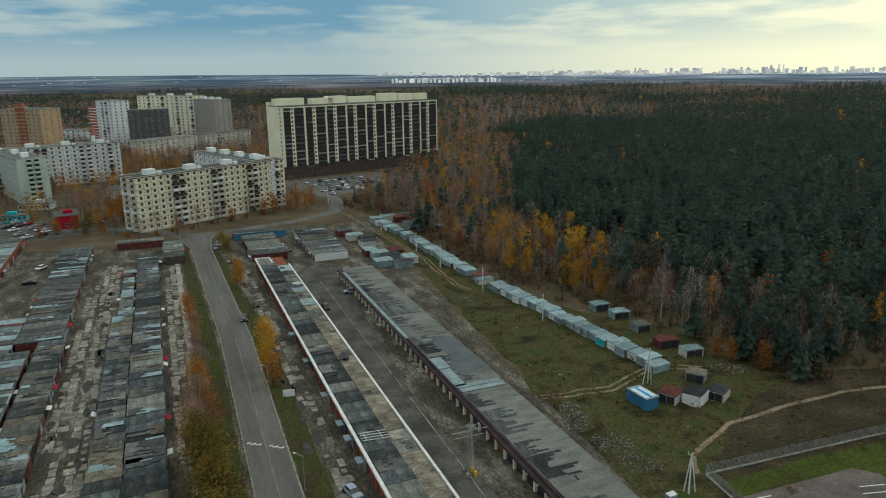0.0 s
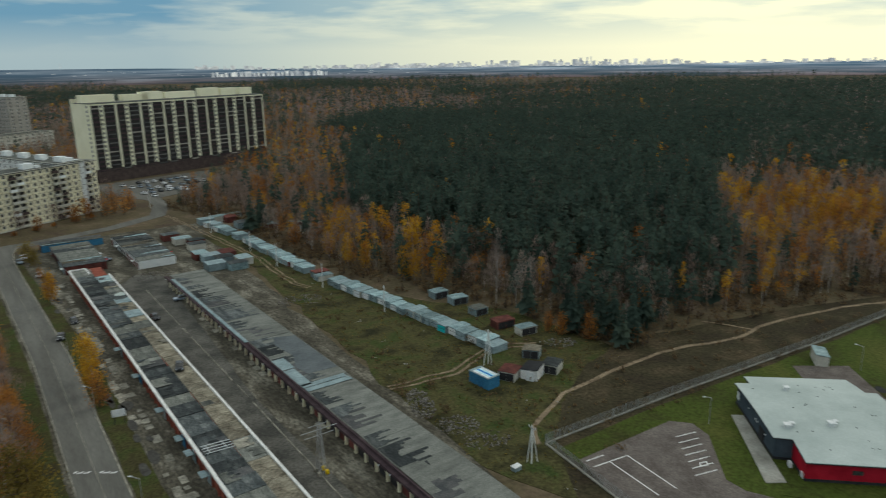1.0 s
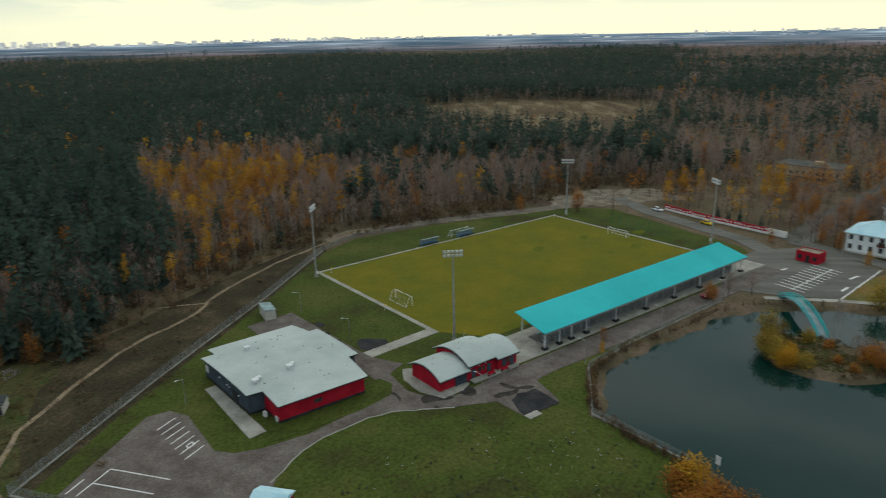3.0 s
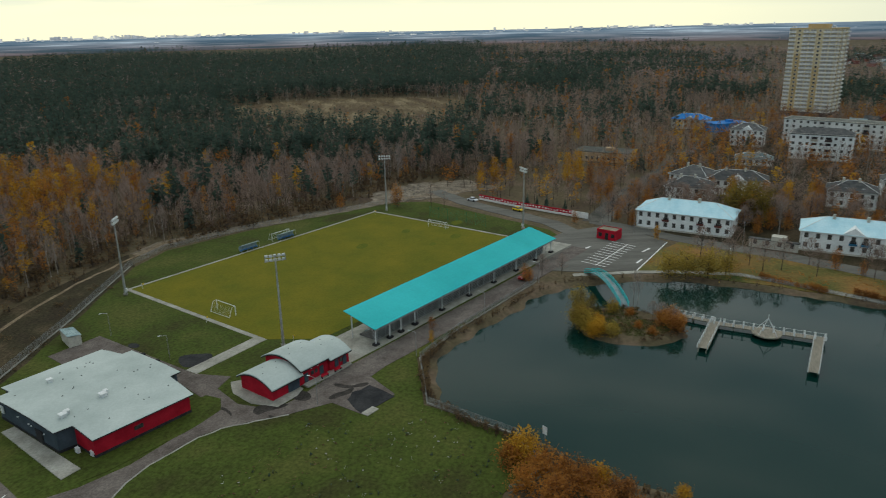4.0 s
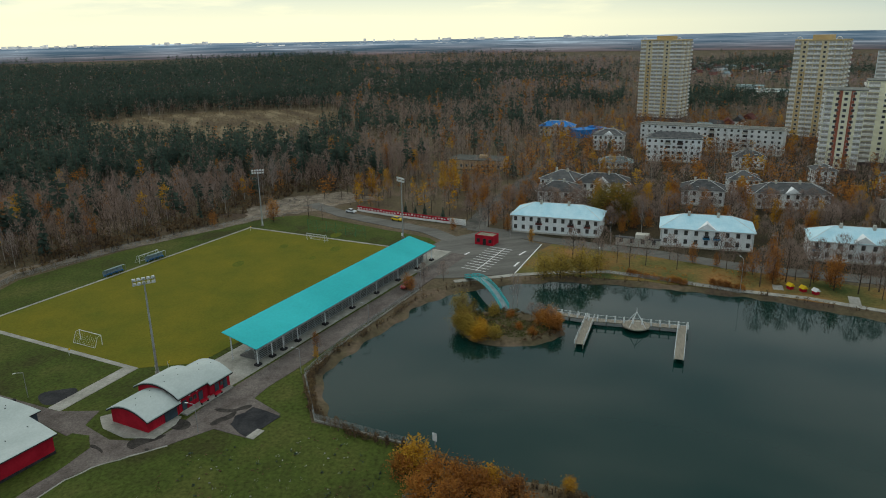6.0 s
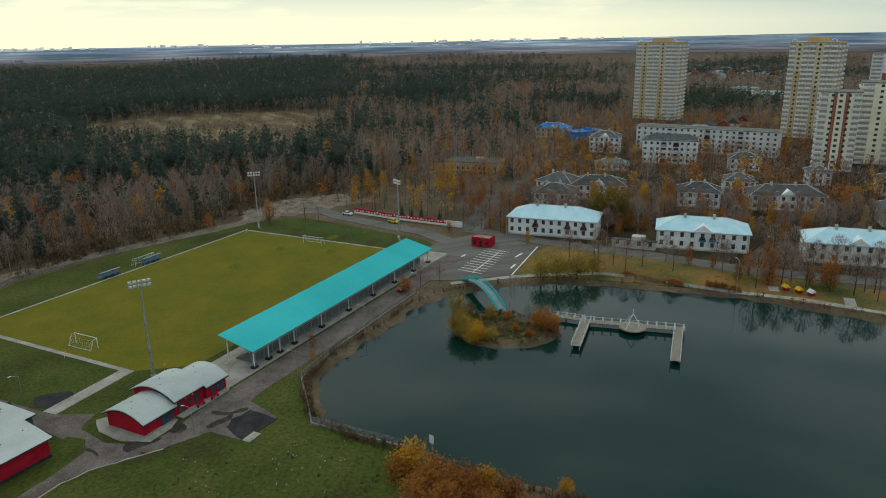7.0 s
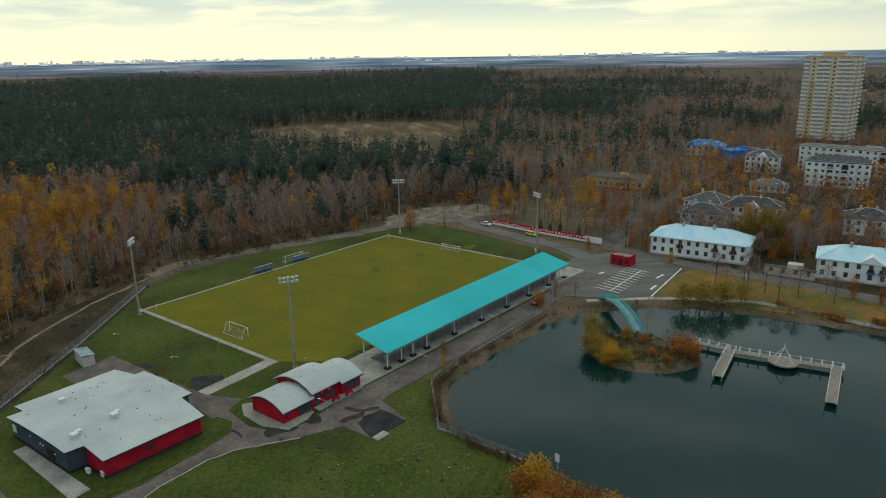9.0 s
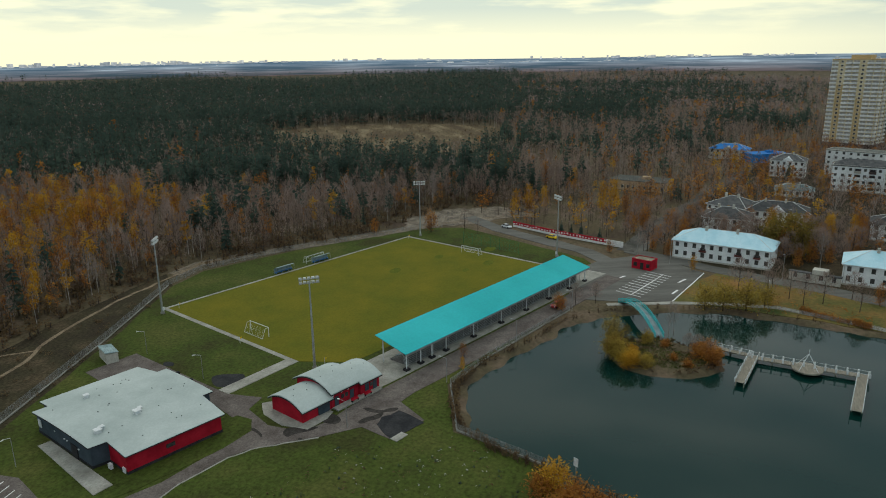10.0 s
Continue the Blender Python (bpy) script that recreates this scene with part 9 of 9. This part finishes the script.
tufts = [broadleaf(random.Random(i), 9, 0.16, 0.9, 0.5, 0, 0.1) for i in range(4)]
x, y = r.uniform((2, 86), (75, 300), (5000, 2)).T
sel = inside_many(x, y, [(4, 190), (30, 100), (42, 88), (60, 128), (78, 136), (70, 152), (58, 172), (36, 186), (14, 214), (-8, 262)])
scatter("grass_tufts", tufts, x[sel], y[sel], r.uniform(0.25, 0.6, sel.sum()), [M["olive"], M["bark"]], "brown and green tufts of dry grass", "grass", 8)
a = r.uniform(0, 1, 9000)
k = len(POND)
seg = r.integers(0, k, 9000)
P0, P1 = np.array(POND)[seg], np.array(POND)[(seg + 1) % k]
pts = P0 + (P1 - P0) * a[:, None] + r.normal(0, 2.0, (9000, 2))
rim = edge_distance(pts[:, 0], pts[:, 1], POND)
sel = (rim < -1.6) & (rim > -3.4) & ((pts[:, 0] < 130) | (r.random(9000) < 0.3))
reeds = [broadleaf(random.Random(20 + i), 20, 0.12, 1.3, 0.8, 0, 0.05) for i in range(4)]
scatter("bank_reeds", reeds, pts[sel, 0], pts[sel, 1], r.uniform(0.45, 1.1, sel.sum()), [M["scrub"], M["bark"]], "brown reeds and weeds along the pond bank", "reeds", 9)

# fallen leaves and litter on the grass, dark weeds on the lawn
flecks = []
for i in range(4):
    s, q = Shape(), random.Random(300 + i)
    for _ in range(3):
        a, b = q.uniform(-0.5, 0.5), q.uniform(-0.5, 0.5)
        leaf(s, (a, b, 0.06), 0.13, q)
    flecks.append(s)
weeds = [broadleaf(random.Random(60 + i), 16, 0.10, 0.35, 0.6, 0, 0.05) for i in range(4)]


def strewn(name, shapes, corners, count, mat, label, low, high, seed, lift=0.0):
    q = np.random.default_rng(seed)
    xs, ys = np.array(corners).T
    px, py = q.uniform((xs.min(), ys.min()), (xs.max(), ys.max()), (count, 2)).T
    lump = np.array([noise.noise(Vector((a * 0.07, b * 0.07, seed))) for a, b in zip(px, py)])
    ok = inside_many(px, py, corners) & (lump > -0.1)
    ob = scatter(name, shapes, px[ok], py[ok], q.uniform(low, high, ok.sum()), [M[mat], M["bark"]], label, "litter", seed)
    ob.location.z = lift


LAWN_SOUTH = sps([(-44, -90), (-16, -90), (-12, -98), (0, -98), (2, -110), (-16, -130), (-40, -132), (-58, -104)])
strewn("fallen_leaves", flecks, LAWN_SOUTH, 600, "scrub", "pale fallen leaves on the lawn", 0.5, 1.0, 11, 0.16)
strewn("lawn_weeds", weeds, LAWN_SOUTH, 200, "conifer", "dark weeds in the lawn", 0.5, 1.0, 12, 0.14)
FIELD_PATCH = [(4, 190), (30, 100), (42, 86), (60, 128), (78, 136), (70, 152), (58, 172), (36, 186), (14, 214), (-8, 262)]
strewn("dry_weeds", weeds, FIELD_PATCH, 1300, "scrub", "dry brown weeds in the rough field", 0.6, 1.6, 13)
strewn("pale_litter", flecks, FIELD_PATCH, 260, "pale_scrap", "pale scraps of litter in the rough field", 0.8, 1.8, 14)
strewn("pale_litter", flecks, [(-130, 100), (-36, 100), (-60, 160), (-110, 250), (-180, 250)], 500, "pale_scrap", "pale scraps of litter between the garages", 0.8, 1.8, 15)

strewn("island_grass", weeds, [(155.5 + (x - 154) * 0.86, 1 + (y - 1) * 0.86) for x, y in ISLAND], 1500, "grass_tuft", "ragged green grass on the pond island", 0.5, 1.0, 17, 0.1)
strewn("island_weeds", weeds, ISLAND, 500, "scrub", "tangled brown weeds on the pond island", 0.6, 1.3, 16, 0.1)
for k, x, y, s in (("rustbush", 152, -1, 0.45), ("rustbush", 149, -4, 0.5), ("olivebush", 160, 5, 0.7), ("rustbush", 159, 1, 0.5), ("rustbush", 152.5, 12, 0.9)):
    tree(k, x, y, s, "autumn growth on the pond island")



hr = random.Random(808)
for a, b, k in (((192.5, -31.5), (184.5, -46), 11), ((185, -52.5), (181.5, -60), 6)):
    for i in range(k):
        f = (i + hr.uniform(0.2, 0.8)) / k
        tree("rustbush", a[0] + (b[0] - a[0]) * f + hr.uniform(-0.6, 0.6), a[1] + (b[1] - a[1]) * f, hr.uniform(0.35, 0.5), "low reddish hedge bush on the pond shore")
for k, x, y, q in (("bare", 199, -33, 0.75), ("bare", 201, -38, 0.8), ("bare", 197, -46, 0.7), ("orange", 204, -52, 0.6), ("bare", 190, -76, 0.85), ("orange", 187, -84, 0.8), ("bare", 183, -92, 0.9), ("bare", 196, -84, 0.9), ("orange", 198, -72, 0.85), ("bare", 201, -92, 0.9), ("bare", 205, -60, 0.8), ("orange", 190, -62, 0.55), ("bare", 211, -84, 0.9), ("bare", 213, -79, 0.9)):
    tree(k, x, y, q, {"orange": "rust-orange tree near the pond", "bare": "bare tree near the pond"}[k])
thickets = [broadleaf(random.Random(700 + i), 60, 0.15, 1.5, 1.6, 0, 0.05, 12) for i in range(5)]
strewn("thicket", thickets, FIELD_PATCH, 240, "scrub", "dark tangled thicket on the rough field", 0.5, 1.2, 21)
strewn("thicket", thickets, [(46, 92), (82, 114), (120, 128), (160, 140), (140, 150), (95, 144), (76, 138), (58, 126)], 420, "scrub", "brown tussocks on the heath", 0.25, 0.7, 22)
strewn("fallen_leaves", flecks, [(193, 2), (220, -12), (208, -44), (194, -68), (181, -60), (188, -36), (192, -12)], 1500, "orange", "orange fallen leaves on the shore lawn", 0.7, 1.5, 23, 0.1)
strewn("fallen_leaves", flecks, LAWN_SOUTH, 260, "pale_scrap", "pale dry leaves strewn on the lawn", 0.4, 0.9, 24, 0.16)


def ball_net():
    """A green ball-stop net behind the far goal."""
    t = thing("ball_net", S @ pose(103.5, -46, 0.1, 0, 0, 90), "tall green ball-stop net on posts behind the goal", "net")
    for i in range(7):
        part("post", beam(B(), (i * 4.0, 0, 0), (i * 4.0, 0, 4.2), 0.06), M["net_green"], t)
    for i in range(14):
        part("net_cord", box(B(), 12, 0, 0.3 + i * 0.29, 24, 0.015, 0.03), M["net_green"], t)


ball_net()
tree("orange", 238, 110, 0.62, "round rust-yellow tree beside the track")
tree("bare", 200, 141.5, 0.5, "bare round bush beside the track")
t = thing("crate", pose(35.5, 97.5, 0.05, 0, 0, 25), "small white crate lying in the grass", "crate")
part("box", box(B(), 0, 0, 0, 1.5, 1.0, 0.7), M["grey_metal"], t)
part("lid", box(B(), 0, 0, 0.7, 1.6, 1.1, 0.12), M["white_metal"], t, "white lid")

for k, x, y, q in (("bare", 184.5, -65, 0.95), ("orange", 187, -69, 1.0), ("bare", 188.5, -73, 1.05), ("bare", 185, -78, 0.95), ("orange", 182.5, -83, 0.95), ("bare", 180, -88, 1.0), ("bare", 182, -94, 1.0)):
    tree(k, x, y, q, {"orange": "rust-orange tree by the playground", "bare": "bare tree by the playground"}[k])
for x, y, q in ((229, 62, 2.0), (213, 58, 1.6), (215, 76, 1.5), (196, 84, 1.8), (203, 63, 1.3)):
    stain("worn_turf", [(x + q * 1.7 * math.cos(a * 0.9), y + q * math.sin(a * 0.9)) for a in range(7)], 0.147, "darker green worn patch in the turf", "turf patch", "turf_green", 2)
